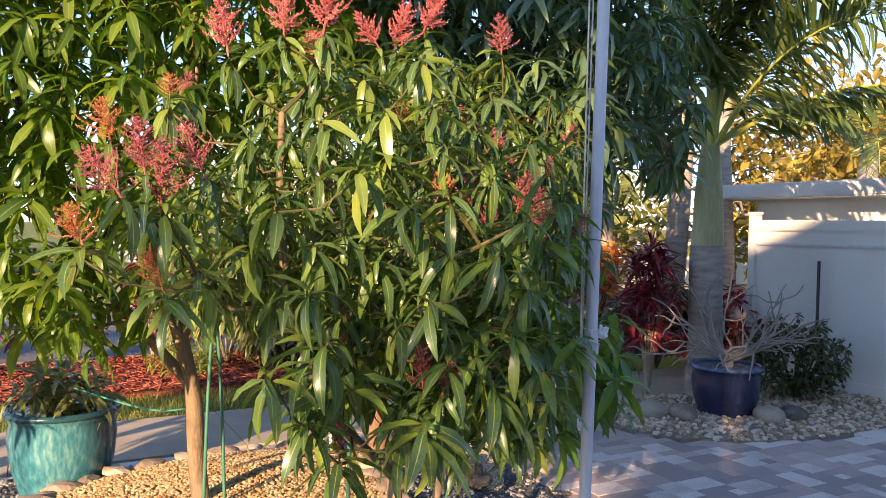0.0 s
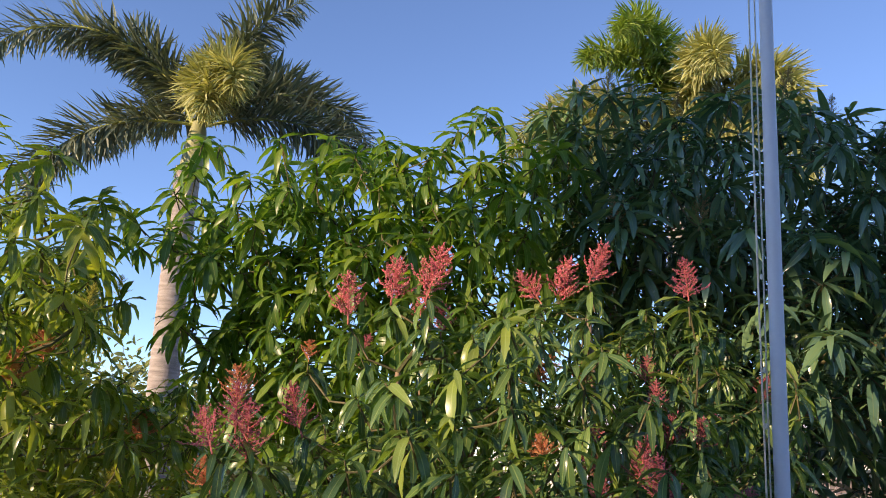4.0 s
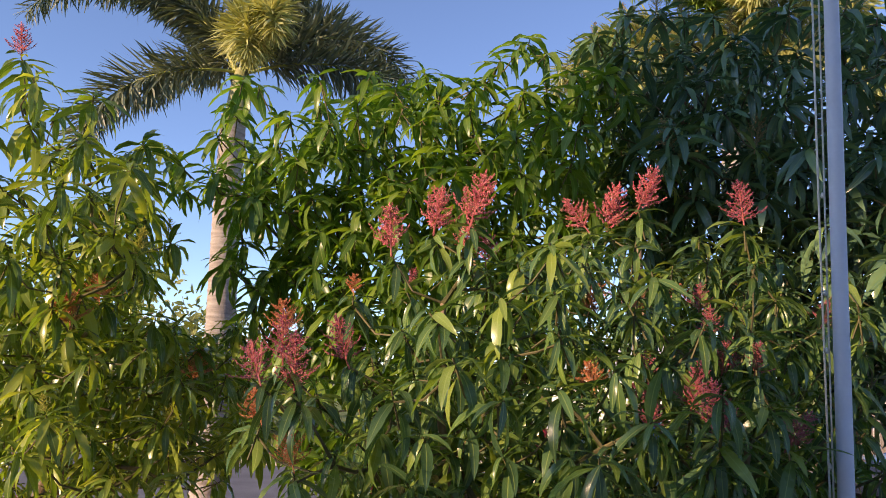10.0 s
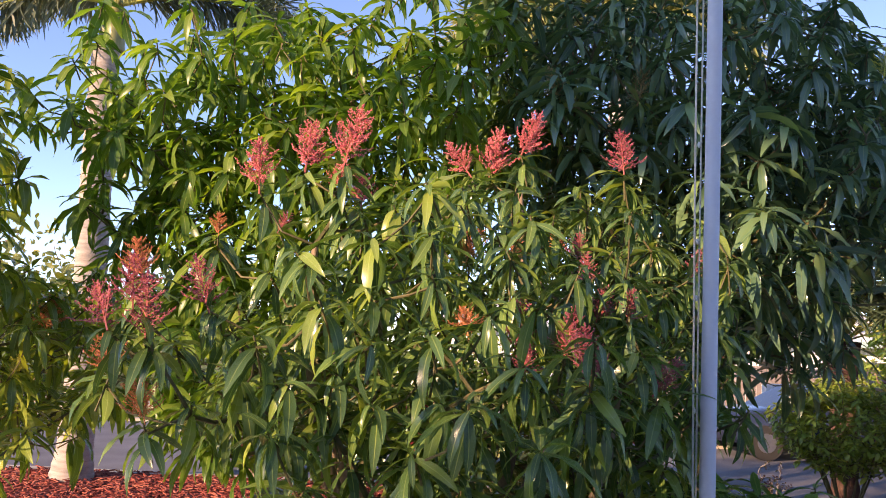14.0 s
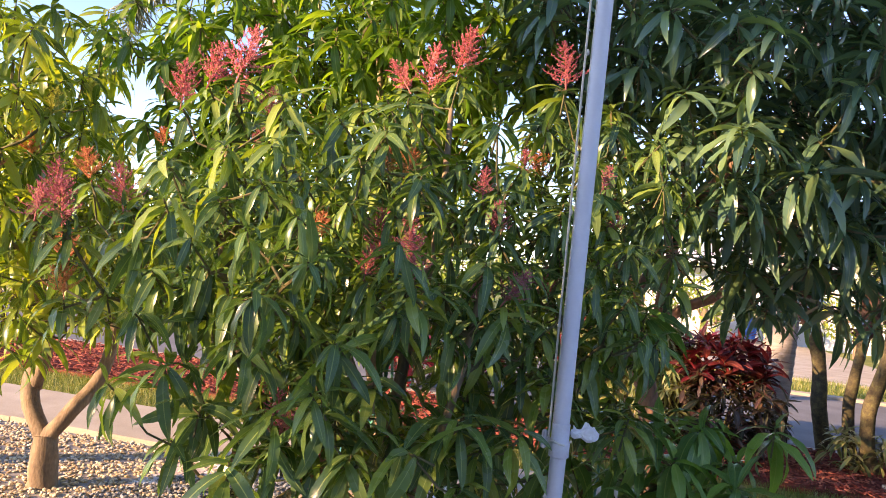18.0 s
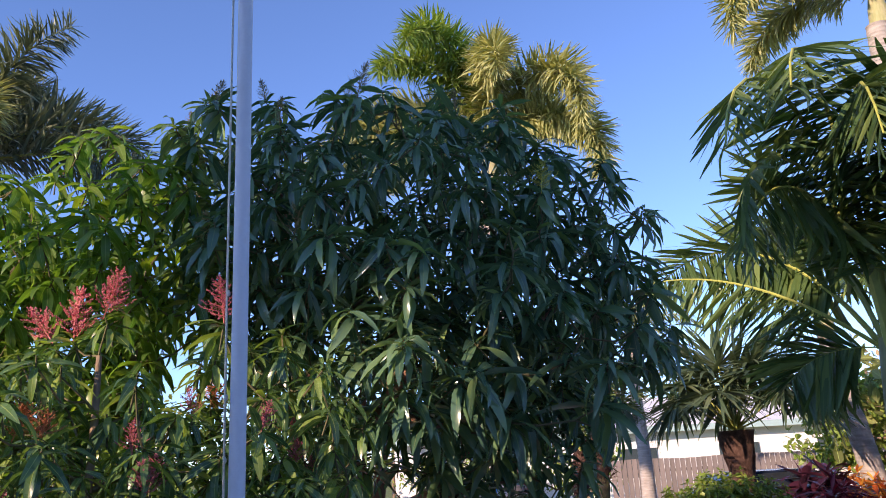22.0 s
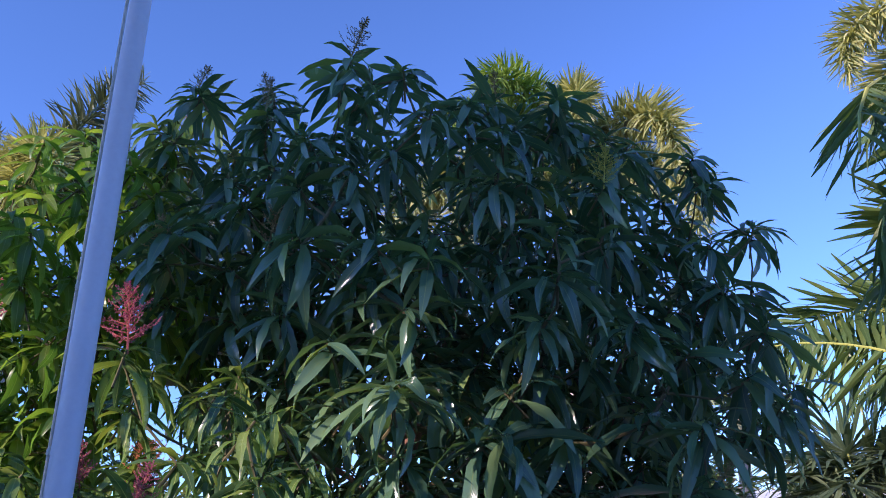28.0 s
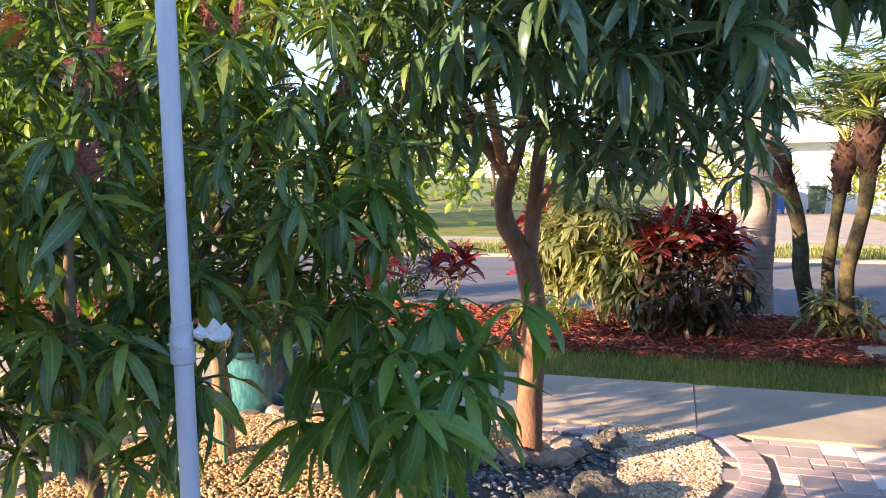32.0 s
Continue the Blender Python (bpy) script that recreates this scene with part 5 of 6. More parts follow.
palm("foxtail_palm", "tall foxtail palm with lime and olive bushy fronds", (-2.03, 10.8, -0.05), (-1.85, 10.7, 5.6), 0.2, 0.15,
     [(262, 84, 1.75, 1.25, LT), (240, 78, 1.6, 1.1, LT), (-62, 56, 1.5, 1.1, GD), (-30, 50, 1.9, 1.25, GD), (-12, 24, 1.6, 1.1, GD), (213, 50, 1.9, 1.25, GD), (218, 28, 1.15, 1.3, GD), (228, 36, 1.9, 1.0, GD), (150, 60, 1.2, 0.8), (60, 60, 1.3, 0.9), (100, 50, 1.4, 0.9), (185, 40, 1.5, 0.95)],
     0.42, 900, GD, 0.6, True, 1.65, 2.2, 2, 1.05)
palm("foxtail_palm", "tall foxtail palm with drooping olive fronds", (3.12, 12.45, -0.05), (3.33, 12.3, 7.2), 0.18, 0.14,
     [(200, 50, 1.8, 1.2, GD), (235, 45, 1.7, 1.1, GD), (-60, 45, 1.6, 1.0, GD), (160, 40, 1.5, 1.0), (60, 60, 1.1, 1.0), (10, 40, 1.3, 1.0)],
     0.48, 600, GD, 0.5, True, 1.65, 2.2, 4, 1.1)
palm("feather_palm", "slender palm with a yellow-green crownshaft and arching green fronds", (2.42, 7.9, -0.05), (2.41, 7.85, 1.5), 0.175, 0.15,
     [(164, 43, 0.74, 0.92), (253, 83, 2.42, 1.53), (245, 88, 2.72, 1.21), (242, 88, 2.82, 1.07), (262, 86, 2.3, 1.5), (272, 88, 2.5, 1.35), (285, 90, 2.4, 1.3), (300, 85, 2.2, 1.3), (120, 70, 1.6, 1.15), (300, 54, 1.2, 0.95), (345, 34, 1.1, 1.1), (30, 36, 1.1, 1.0), (70, 50, 1.1, 1.0), (350, 62, 1.0, 1.2), (150, 62, 1.5, 1.1), (188, 8, 0.9, 0.3)],
     0.52, 140, GN, 1.05, False, 1.25, 2.35, 5, 1.4, 0.15, sag=0.3, turns=1.0)
palm("feather_palm", "grey ringed palm leaning in the verge bed beyond the street bed", (2.3, 13.0, -0.05), (1.96, 13.0, 3.3), 0.17, 0.12,
     [(200, 30, 1.3, 1.0), (150, 50, 1.1, 1.0), (250, 15, 1.5, 1.0), (300, 35, 1.2, 1.0), (20, 45, 1.1, 1.0), (80, 55, 1.0, 1.0), (185, 5, 1.3, 0.9), (230, 60, 1.0, 1.0)],
     0.4, 100, GN, 0.3, False, 1.4, 1.55, 6, 1.2, 0.1, sag=0.35)
palm("feather_palm", "grey ringed palm standing behind the slender one", (3.66, 11.5, -0.05), (3.58, 11.5, 3.4), 0.17, 0.13,
     [(150, 50, 1.1, 1.0), (300, 45, 1.2, 1.0), (20, 45, 1.1, 1.0), (80, 55, 1.0, 1.0), (230, 70, 0.9, 1.0)],
     0.36, 90, GN, 0.35, False, 1.4, 1.5, 7, 1.2, 0.3)
palm("feather_palm", "far grey palm beside the fence", (5.6, 11.4, -0.05), (5.6, 11.4, 2.6), 0.18, 0.13,
     [(200, 40, 1.2, 1.0), (150, 50, 1.1, 1.0), (250, 20, 1.4, 0.9), (300, 35, 1.2, 1.0), (20, 45, 1.1, 1.0), (80, 55, 1.0, 1.0)],
     0.4, 80, GN, 0.3, False, 1.4, 1.7, 8, 1.2, 0.3)

palm("feather_palm", "pale yellow-green palm on a slim brown trunk across the street", (-2.1, 18.5, -0.05), (-2.05, 18.5, 4.0), 0.16, 0.12,
     [(200, 55, 1.3, 1.0), (150, 60, 1.2, 1.0), (250, 40, 1.4, 1.0), (300, 50, 1.3, 1.0), (20, 45, 1.3, 1.0), (80, 55, 1.2, 1.0), (230, 75, 1.2, 1.0), (340, 70, 1.2, 1.0), (180, 25, 1.2, 0.9), (0, 20, 1.2, 0.9)],
     0.42, 90, (M_RACHIS, M_PALM_GD), 0.4, False, 1.4, 1.7, 9, 1.3, 0.2)

def boot_palm(label, pts, radii, head_r, seed, crown=True):
    """A small palm with a slim dark trunk and a head of fibrous leaf bases."""
    g = np.random.default_rng(seed)
    ob = thing("boot_palm", label, "palm tree", pts[0], "small palms in the mulch")
    v, f = limb(pts, radii, 6, 12, 0.06)
    hang("trunk", mesh_of("trunk", v, f, M_MOSS, smooth=True), ob)
    top = np.array(pts[-1], float)
    d = unit(top - np.array(pts[-2], float))
    P, D, L = [], [], []
    for k in range(190):
        a, q = g.uniform(0, 6.28), g.random()
        o = np.array((math.cos(a), math.sin(a), 0))
        P.append(top - d * (0.62 * (1 - q)) + o * head_r * 0.5)
        D.append(unit(o * g.uniform(0.5, 1.3) + np.array((0, 0, 0.9 + 0.4 * g.random()))))
        L.append(0.16 * g.uniform(0.7, 1.2))
    v, f, u = leaf_arrays(np.array(P), np.array(D), np.array(L), STRAP, g.normal(0, 0.3, 190), g.integers(0, 3, 190))
    hang("boot_fibre", mesh_of("boot_fibre", v, f, M_BOOT, u), ob, "brown fibrous leaf bases", "stuff")
    v, f = limb([top - d * 0.5, top - d * 0.25, top], [radii[-1], head_r * 0.8, head_r * 0.6], 6, 12, 0.12)
    hang("head", mesh_of("head", v, f, M_BOOT, smooth=True), ob)
    if crown:
        for k in range(12):
            az = k * 2.4
            hang("frond", frond(top, az, radians(84 - 50 * k / 12), 1.0, 1.5, 100, 0.27, False, GN, 0.3, 0.2, 1.1, seed * 9 + k), ob)
    return ob


boot_palm("leaning small palm with a chopped fibrous brown head", [(-1.3, 10.75, 0), (-1.36, 10.6, 0.5), (-1.42, 10.6, 1.1), (-1.53, 10.17, 1.93)], [0.1, 0.085, 0.08, 0.09], 0.17, 21, False)
boot_palm("small palm with a brown fibrous head and feathery fronds", [(-0.6, 9.98, 0), (-0.66, 9.98, 0.6), (-0.5, 9.93, 1.3), (-0.46, 9.9, 2.15)], [0.09, 0.07, 0.065, 0.085], 0.17, 22)
boot_palm("small palm with a brown fibrous head and feathery fronds", [(-0.85, 10.2, 0), (-0.93, 10.22, 0.6), (-0.86, 10.22, 1.2), (-0.78, 10.2, 1.9)], [0.08, 0.06, 0.055, 0.075], 0.14, 23)


def fan_palm(base, h, n, size, seed):
    """A fan palm: a stout fibrous trunk, long stalks and pleated fans."""
    g = np.random.default_rng(seed)
    ob = thing("fan_palm", "young fan palm with pleated green fans on a stout brown trunk", "palm tree", base)
    b = np.array(base, float)
    top = b + UP * h
    v, f = limb([b, b + UP * h * 0.5, top], [0.16, 0.15, 0.2], 8, 14, 0.12)
    hang("trunk", mesh_of("trunk", v, f, M_BOOT, smooth=True), ob)
    for k in range(n):
        az = k * 2.4 + g.normal(0, 0.2)
        rise = radians(80 - 62 * k / n)
        o = np.array((math.cos(az) * math.cos(rise), math.sin(az) * math.cos(rise), math.sin(rise)))
        hub = top + o * size * g.uniform(0.75, 1.0)
        pv, pf = tubes([(top, top + o * size * 0.4, 0.014, 0.011), (top + o * size * 0.4, hub, 0.011, 0.008)], 6)
        m = 46
        a = np.linspace(-2.3, 2.3, m)
        side = unit(np.cross(o, UP + 0.01))
        fwd = unit(o + np.array((0, 0, -1.1 + 0.6 * math.sin(rise))))
        w = fwd[None] * np.cos(a)[:, None] + side[None] * np.sin(a)[:, None] + g.normal(0, 0.04, (m, 3))
        L = size * (0.75 - 0.06 * np.abs(a)) * g.uniform(0.9, 1.08, m)
        T = [(tv * np.array((1.2, 1, 1)), tf, tu) for tv, tf, tu in NARROW]
        lv, lf, lu = leaf_arrays(np.repeat(hub[None], m, 0), w, L, T, g.normal(0, 0.25, m), g.integers(0, 3, m))
        v = np.concatenate([pv, lv])
        hang("fan", mesh_of("fan", v, pf.tolist() + (lf + len(pv)).tolist(), [M_RACHIS, M_FAN], np.concatenate([np.zeros((len(pv), 2)), lu]), [0] * len(pf) + [1] * len(lf)), ob)
    return ob


fan_palm((0.72, 11.9, -0.05), 2.1, 22, 1.0, 31)


# ---- shrubs ----
def shrub(name, label, at, spread, height, tips, mat, templates, leaf, count, seed, lo=20, hi=95, stems=9, low=0.3, bark=M_TWIG, dome=0.85, category="shrub", z0=0.0, upness=1.1, apart=0.09):
    """A shrub: canes from one base, each ending in whorls of leaves."""
    global rng
    rng = np.random.default_rng(seed)
    g = np.random.default_rng(seed + 1)
    base = np.array((at[0], at[1], z0), float)
    ob = thing(name, label, category, base)
    pts, tries = [], 0
    while len(pts) < tips and tries < 20000:
        tries += 1
        d = g.normal(0, 1, 3)
        d = unit(d) * g.uniform(0.55, 1.0)
        p = base + np.array((d[0] * spread, d[1] * spread, height * (low + (1 - low) * (0.5 + 0.5 * d[2]))))
        if pts and np.min(np.sum((np.array(pts) - p) ** 2, 1)) < apart ** 2:
            continue
        pts.append(p)
    axes = [unit((p - base) * np.array((1, 1, 0.15)) / spread * dome + UP * upness + g.normal(0, 0.15, 3)) for p in pts]
    st = []
    for k in range(stems):
        a = 6.28 * k / stems
        st.append(([base, base + np.array((math.cos(a) * spread * 0.25, math.sin(a) * spread * 0.25, height * 0.3)), base + np.array((math.cos(a) * spread * 0.45, math.sin(a) * spread * 0.45, height * 0.55))], [0.014, 0.011, 0.008]))
    for p, r in st:
        hang("cane", mesh_of("cane", *limb(p, r, 4, 6), bark, smooth=True), ob)
    thick, thin = skeleton(st, pts, 0.003)
    v, f = tubes(thick + thin, 5)
    hang("twiggery", mesh_of("twiggery", v, f, bark), ob, kind="stuff")
    P, D, L, R = rosettes(pts, axes, count, leaf, lo, hi)
    v, f, u = leaf_arrays(P, D, L, templates, R)
    hang("foliage", mesh_of("foliage", v, f, mat, u, smooth=True), ob, kind="stuff")
    return ob


M_CROT = leafy("croton_red", [(0.0, (0.06, 0.012, 0.02)), (0.4, (0.14, 0.015, 0.022)), (0.75, (0.27, 0.03, 0.027)), (1.0, (0.07, 0.05, 0.025))], rib=(0.5, 0.12, 0.08), rough=0.35, thru=0.3, thru_tint=(1.6, 0.7, 0.6))
M_CROT_LOW = leafy("croton_old_leaf", [(0.0, (0.028, 0.04, 0.02)), (0.4, (0.055, 0.052, 0.03)), (0.8, (0.08, 0.026, 0.028)), (1.0, (0.14, 0.085, 0.05))], rib=(0.2, 0.12, 0.08), rough=0.4, thru=0.2)
M_CROT_OR = leafy("croton_orange", [(0.0, (0.62, 0.1, 0.025)), (0.5, (0.74, 0.26, 0.035)), (1.0, (0.8, 0.5, 0.08))], rib=(0.7, 0.3, 0.1), rough=0.4, thru=0.35, thru_tint=(1.3, 0.9, 0.6))
M_PURPLE = leafy("bromeliad_purple_black", [(0.0, (0.03, 0.012, 0.022)), (0.5, (0.06, 0.018, 0.035)), (1.0, (0.11, 0.03, 0.055))], rib=(0.1, 0.03, 0.05), rough=0.35, thru=0.15, thru_tint=(1.5, 0.6, 0.8))
M_TI = leafy("ti_plant_burgundy", [(0.0, (0.11, 0.014, 0.026)), (0.5, (0.22, 0.026, 0.04)), (1.0, (0.36, 0.055, 0.065))], rib=(0.25, 0.04, 0.06), rough=0.35, thru=0.3, thru_tint=(1.8, 0.6, 0.7))
M_SONG = leafy("striped_yellow_leaf", [(0.0, (0.16, 0.17, 0.065)), (0.5, (0.34, 0.33, 0.15)), (1.0, (0.08, 0.1, 0.035))], rib=(0.12, 0.2, 0.06), rough=0.4, thru=0.3, rib_w=0.14)
M_HEDGE = leafy("hedge_leaf", [(0.0, (0.12, 0.19, 0.03)), (0.5, (0.19, 0.28, 0.045)), (1.0, (0.3, 0.37, 0.065))], rough=0.4, thru=0.3)
M_HEDGE_DK = leafy("shrub_leaf_dark", [(0.0, (0.02, 0.04, 0.02)), (0.6, (0.04, 0.075, 0.03)), (1.0, (0.07, 0.11, 0.04))], rough=0.4, thru=0.2)
M_CANE = plain("pale_cane", (0.3, 0.24, 0.17), 0.85)
M_GREYWOOD = plain("bare_grey_branch", (0.3, 0.265, 0.23), 0.85)
shrub("croton_bush", "croton bush with broad glossy deep red leaves", (-1.86, 9.15), 0.58, 1.24, 56, M_CROT, CROTON, 0.26, (7, 10), 41, 15, 75, 10, 0.55, upness=1.4)
shrub("croton_bush", "mottled green and maroon lower croton foliage", (-1.76, 8.98), 0.68, 1.0, 150, M_CROT_LOW, CROTON, 0.17, (7, 10), 42, 25, 105, 9, 0.1)
shrub("striped_dracaena", "bushy shrub of whorled yellow-striped leaves", (-2.72, 8.85), 0.6, 1.5, 70, M_SONG, STRIPE, 0.25, (18, 26), 43, 20, 105, 9, 0.18, M_CANE)
shrub("striped_dracaena", "smaller shrub of whorled yellow-striped leaves", (-2.25, 8.75), 0.4, 1.1, 44, M_SONG, STRIPE, 0.21, (18, 26), 44, 20, 115, 7, 0.15, M_CANE)
shrub("striped_dracaena", "tall shrub of whorled yellow-striped leaves beside the tree trunk", (-3.2, 8.8), 0.42, 1.5, 44, M_SONG, STRIPE, 0.25, (18, 26), 62, 20, 105, 8, 0.2, M_CANE)
shrub("ti_plant", "dark maroon leafy ti plant beside the dracaena", (-3.62, 8.9), 0.28, 1.35, 26, M_TI, CROTON, 0.24, (8, 11), 63, 15, 95, 7, 0.25, M_CANE)
shrub("ti_plant", "burgundy ti plant with strappy upright leaves", (-3.6, 9.3), 0.4, 1.0, 18, M_TI, CROTON, 0.32, (8, 12), 45, 12, 80, 7, 0.35, M_CANE, upness=1.5)
shrub("ti_plant", "burgundy ti plant with strappy upright leaves", (-4.6, 8.4), 0.3, 0.8, 8, M_CROT, CROTON, 0.3, (8, 11), 46, 12, 80, 5, 0.35, M_CANE, upness=1.5)
shrub("ti_plant", "dark burgundy dracaena clump beside the blue pot", (1.87, 7.85), 0.24, 1.55, 46, M_TI, STRAP, 0.25, (14, 20), 47, 8, 80, 14, 0.3, M_CANE, upness=1.8)
shrub("croton_bush", "orange and red croton behind the burgundy dracaena", (1.96, 12.3), 0.5, 1.5, 60, M_CROT_OR, CROTON, 0.2, (8, 11), 48, 20, 90, 8, 0.3)
shrub("ti_plant", "purple-black bromeliad-like ti clump in the verge bed", (1.52, 12.0), 0.3, 1.6, 14, M_PURPLE, CROTON, 0.36, (10, 14), 49, 12, 85, 6, 0.5, M_CANE)
shrub("croton_bush", "red croton beside the grey palm", (3.1, 9.3), 0.5, 1.0, 30, M_TI, CROTON, 0.22, (8, 11), 50, 20, 100, 8, 0.2)
shrub("croton_bush", "dark maroon and bronze croton behind the blue pot", (2.3, 9.45), 0.55, 1.15, 80, M_CROT_LOW, CROTON, 0.2, (8, 11), 60, 20, 100, 9, 0.12)
shrub("croton_bush", "bright red croton low beside the grey palm", (2.75, 8.95), 0.4, 0.8, 24, M_CROT, CROTON, 0.22, (7, 10), 61, 15, 90, 8, 0.15)
shrub("round_hedge", "clipped round green hedge on bare dark stems", (0.78, 9.95), 0.76, 1.64, 520, M_HEDGE, SMALL, 0.085, (9, 12), 51, 20, 110, 12, 0.38, apart=0.05)
shrub("dark_shrub", "rounded dark green shrub beside the wall", (3.3, 7.85), 0.52, 0.85, 190, M_HEDGE_DK, SMALL, 0.08, (8, 11), 52, 20, 110, 10, 0.05, apart=0.05)
shrub("low_shrub", "sparse purplish low shrub beside the street", (0.0, 10.6), 0.25, 0.6, 40, M_CROT_LOW, SMALL, 0.05, (5, 8), 53, 20, 110, 8, 0.1, M_GREYWOOD, apart=0.03)
shrub("low_shrub", "low leafy green plants at the bed's edge", (-2.9, 8.2), 0.5, 0.4, 60, M_HEDGE, STRAP, 0.14, (6, 9), 54, 15, 100, 8, 0.02, apart=0.04)
shrub("low_shrub", "low tufts of dry yellow-green leaves at the palm's foot", (-0.72, 9.95), 0.35, 0.45, 26, M_SONG, STRIPE, 0.24, (5, 8), 55, 15, 100, 8, 0.02, apart=0.04)
shrub("dark_shrub", "dark flowering shrub at the end of the mulch", (-6.0, 8.6), 0.7, 1.0, 90, M_HEDGE_DK, CROTON, 0.14, (8, 11), 56, 20, 110, 9, 0.05)
shrub("ti_plant", "maroon ti plant in the mulch near the tall palm", (-5.0, 7.4), 0.35, 1.1, 16, M_TI, CROTON, 0.3, (8, 12), 57, 12, 85, 6, 0.3, M_CANE)

# ---- pots ----
M_TEAL = noisy("teal_glaze", [(0.3, (0.014, 0.03, 0.035)), (0.45, (0.02, 0.1, 0.13)), (0.58, (0.035, 0.2, 0.25)), (0.68, (0.12, 0.32, 0.34)), (0.8, (0.4, 0.42, 0.34))], 2.2, 40, 0.18, 0.1, 0.004, 0.6, stretch=(1, 1, 0.3))
M_BLUE = noisy("blue_glaze", [(0.25, (0.01, 0.016, 0.04)), (0.55, (0.024, 0.036, 0.09)), (0.85, (0.09, 0.12, 0.2))], 6, 60, 0.2, 0.1, 0.004, 0.6, stretch=(1, 1, 0.15))

M_TEAL_RIM = plain("dark_teal_rim_glaze", (0.02, 0.08, 0.1), 0.2)
M_BLUE_RIM = noisy("pale_blue_rim_glaze", [(0.3, (0.03, 0.06, 0.14)), (0.7, (0.14, 0.22, 0.34))], 14, 60, 0.2, 0.1, 0.003, 0.6)


def pot(name, label, at, r, h, mat, rim, foot=0.72):
    ob = thing(name, label, "plant pot", at)
    prof = [(0.0, 0.0), (r * foot, 0.0), (r * foot * 1.03, h * 0.05), (r * 0.93, h * 0.4), (r * 0.985, h * 0.7), (r * 0.95, h * 0.86), (r * 0.97, h * 0.9), (r * 1.03, h * 0.94), (r * 1.04, h * 0.98), (r * 1.0, h), (r * 0.93, h * 0.985), (r * 0.88, h * 0.9)]
    part("body", lathe(prof, 48), mat, ob, smooth=True)
    part("rim", lathe([(r * 0.985, h * 0.945), (r * 1.045, h * 0.945), (r * 1.06, h * 0.965), (r * 1.055, h * 0.995), (r * 1.0, h * 1.012), (r * 0.94, h * 1.0), (r * 0.92, h * 0.96)], 48), rim, ob, "glazed rolled rim", smooth=True)
    part("soil", lathe([(0.0, h * 0.88), (r * 0.89, h * 0.88), (r * 0.89, h * 0.89), (0.0, h * 0.9)], 32), M_SOIL, ob)
    return ob


pot("glazed_pot", "large turquoise glazed pot with drip marks", (-2.2, 4.55, 0.0), 0.3, 0.54, M_TEAL, M_TEAL_RIM)
shrub("potted_plant", "spiky grey-green bromeliads filling the turquoise pot", (-2.2, 4.55), 0.25, 0.32, 26, M_SONG, STRIPE, 0.2, (8, 12), 58, 10, 95, 6, 0.1, M_CANE, z0=0.48, category="potted plant")
pot("glazed_pot", "deep blue glazed ribbed pot on the gravel", (2.43, 7.2, -0.01), 0.305, 0.46, M_BLUE, M_BLUE_RIM, 0.75)
# bare, crooked desert rose in the blue pot
g = np.random.default_rng(77)
rose = thing("desert_rose", "bare grey crooked branches of a potted desert rose", "potted plant", (2.43, 7.2, 0.38))
hang("stem", mesh_of("stem", *limb([(2.43, 7.2, 0.36), (2.44, 7.19, 0.48), (2.42, 7.2, 0.58)], [0.05, 0.045, 0.03], 4, 10), M_GREYWOOD, smooth=True), rose)
for k in range(17):
    a = k * 2.4
    p = np.array((2.43, 7.2, 0.46 + 0.006 * k))
    pts, d = [p], np.array((math.cos(a), math.sin(a), 0.25 + 0.5 * g.random() * (k % 3 == 0)))
    reach = 0.15 * g.uniform(0.75, 1.2)
    for step in range(6):
        d = unit(d + g.normal(0, 0.24, 3) + np.array((0, 0, 0.1 if step < 4 else -0.05)))
        p = p + d * reach
        pts.append(p)
    twigs = [limb(pts, [0.017, 0.012, 0.009, 0.0075, 0.0065, 0.0055, 0.0045], 3, 7)]
    for fork in (2, 3, 4):
        q, e = pts[fork], unit(d + g.normal(0, 0.6, 3))
        twigs.append(limb([q, q + e * 0.12, q + e * 0.22 + UP * 0.05, q + e * 0.3 + UP * 0.05], [0.009, 0.008, 0.006, 0.005], 3, 6))
    v, f = merge(twigs)
    hang("branch", mesh_of("branch", v, f, M_GREYWOOD, smooth=True), rose)

# ---- walls, fence and house ----
M_VINYL = noisy("white_vinyl", [(0.25, (0.6, 0.6, 0.58)), (0.75, (0.72, 0.72, 0.7))], 1.2, 60, 0.5, 0.05, 0.002)
M_STUCCO = noisy("white_stucco", [(0.25, (0.74, 0.74, 0.72)), (0.75, (0.83, 0.83, 0.81))], 1.5, 90, 0.9, 0.4, 0.006)
M_ROOF = noisy("white_roof_tile", [(0.25, (0.62, 0.62, 0.6)), (0.75, (0.78, 0.78, 0.76))], 1.1, 40, 0.8, 0.3, 0.01)
M_FASCIA = plain("pale_teal_fascia", (0.36, 0.5, 0.48), 0.6)
M_WOODF = noisy("weathered_fence_board", [(0.25, (0.16, 0.135, 0.12)), (0.75, (0.28, 0.235, 0.21))], 5, 60, 0.9, 0.5, 0.006, stretch=(1, 1, 0.15), rnd=0.3)
M_BIN = plain("blue_bin_plastic", (0.02, 0.12, 0.42), 0.45)
M_BIN2 = plain("green_bin_plastic", (0.03, 0.07, 0.05), 0.45)
M_CAR = plain("dark_blue_car_paint", (0.02, 0.03, 0.06), 0.2, 0.2)
M_GLASS = plain("dark_car_glass", (0.02, 0.025, 0.03), 0.06)
M_TYRE = plain("tyre_rubber", (0.02, 0.02, 0.02), 0.8)
M_RIM = plain("alloy_rim", (0.5, 0.5, 0.52), 0.3, 0.9)
M_LAMP = plain("headlight_lens", (0.6, 0.62, 0.64), 0.1)
M_PANE = plain("window_glass", (0.05, 0.07, 0.08), 0.05)
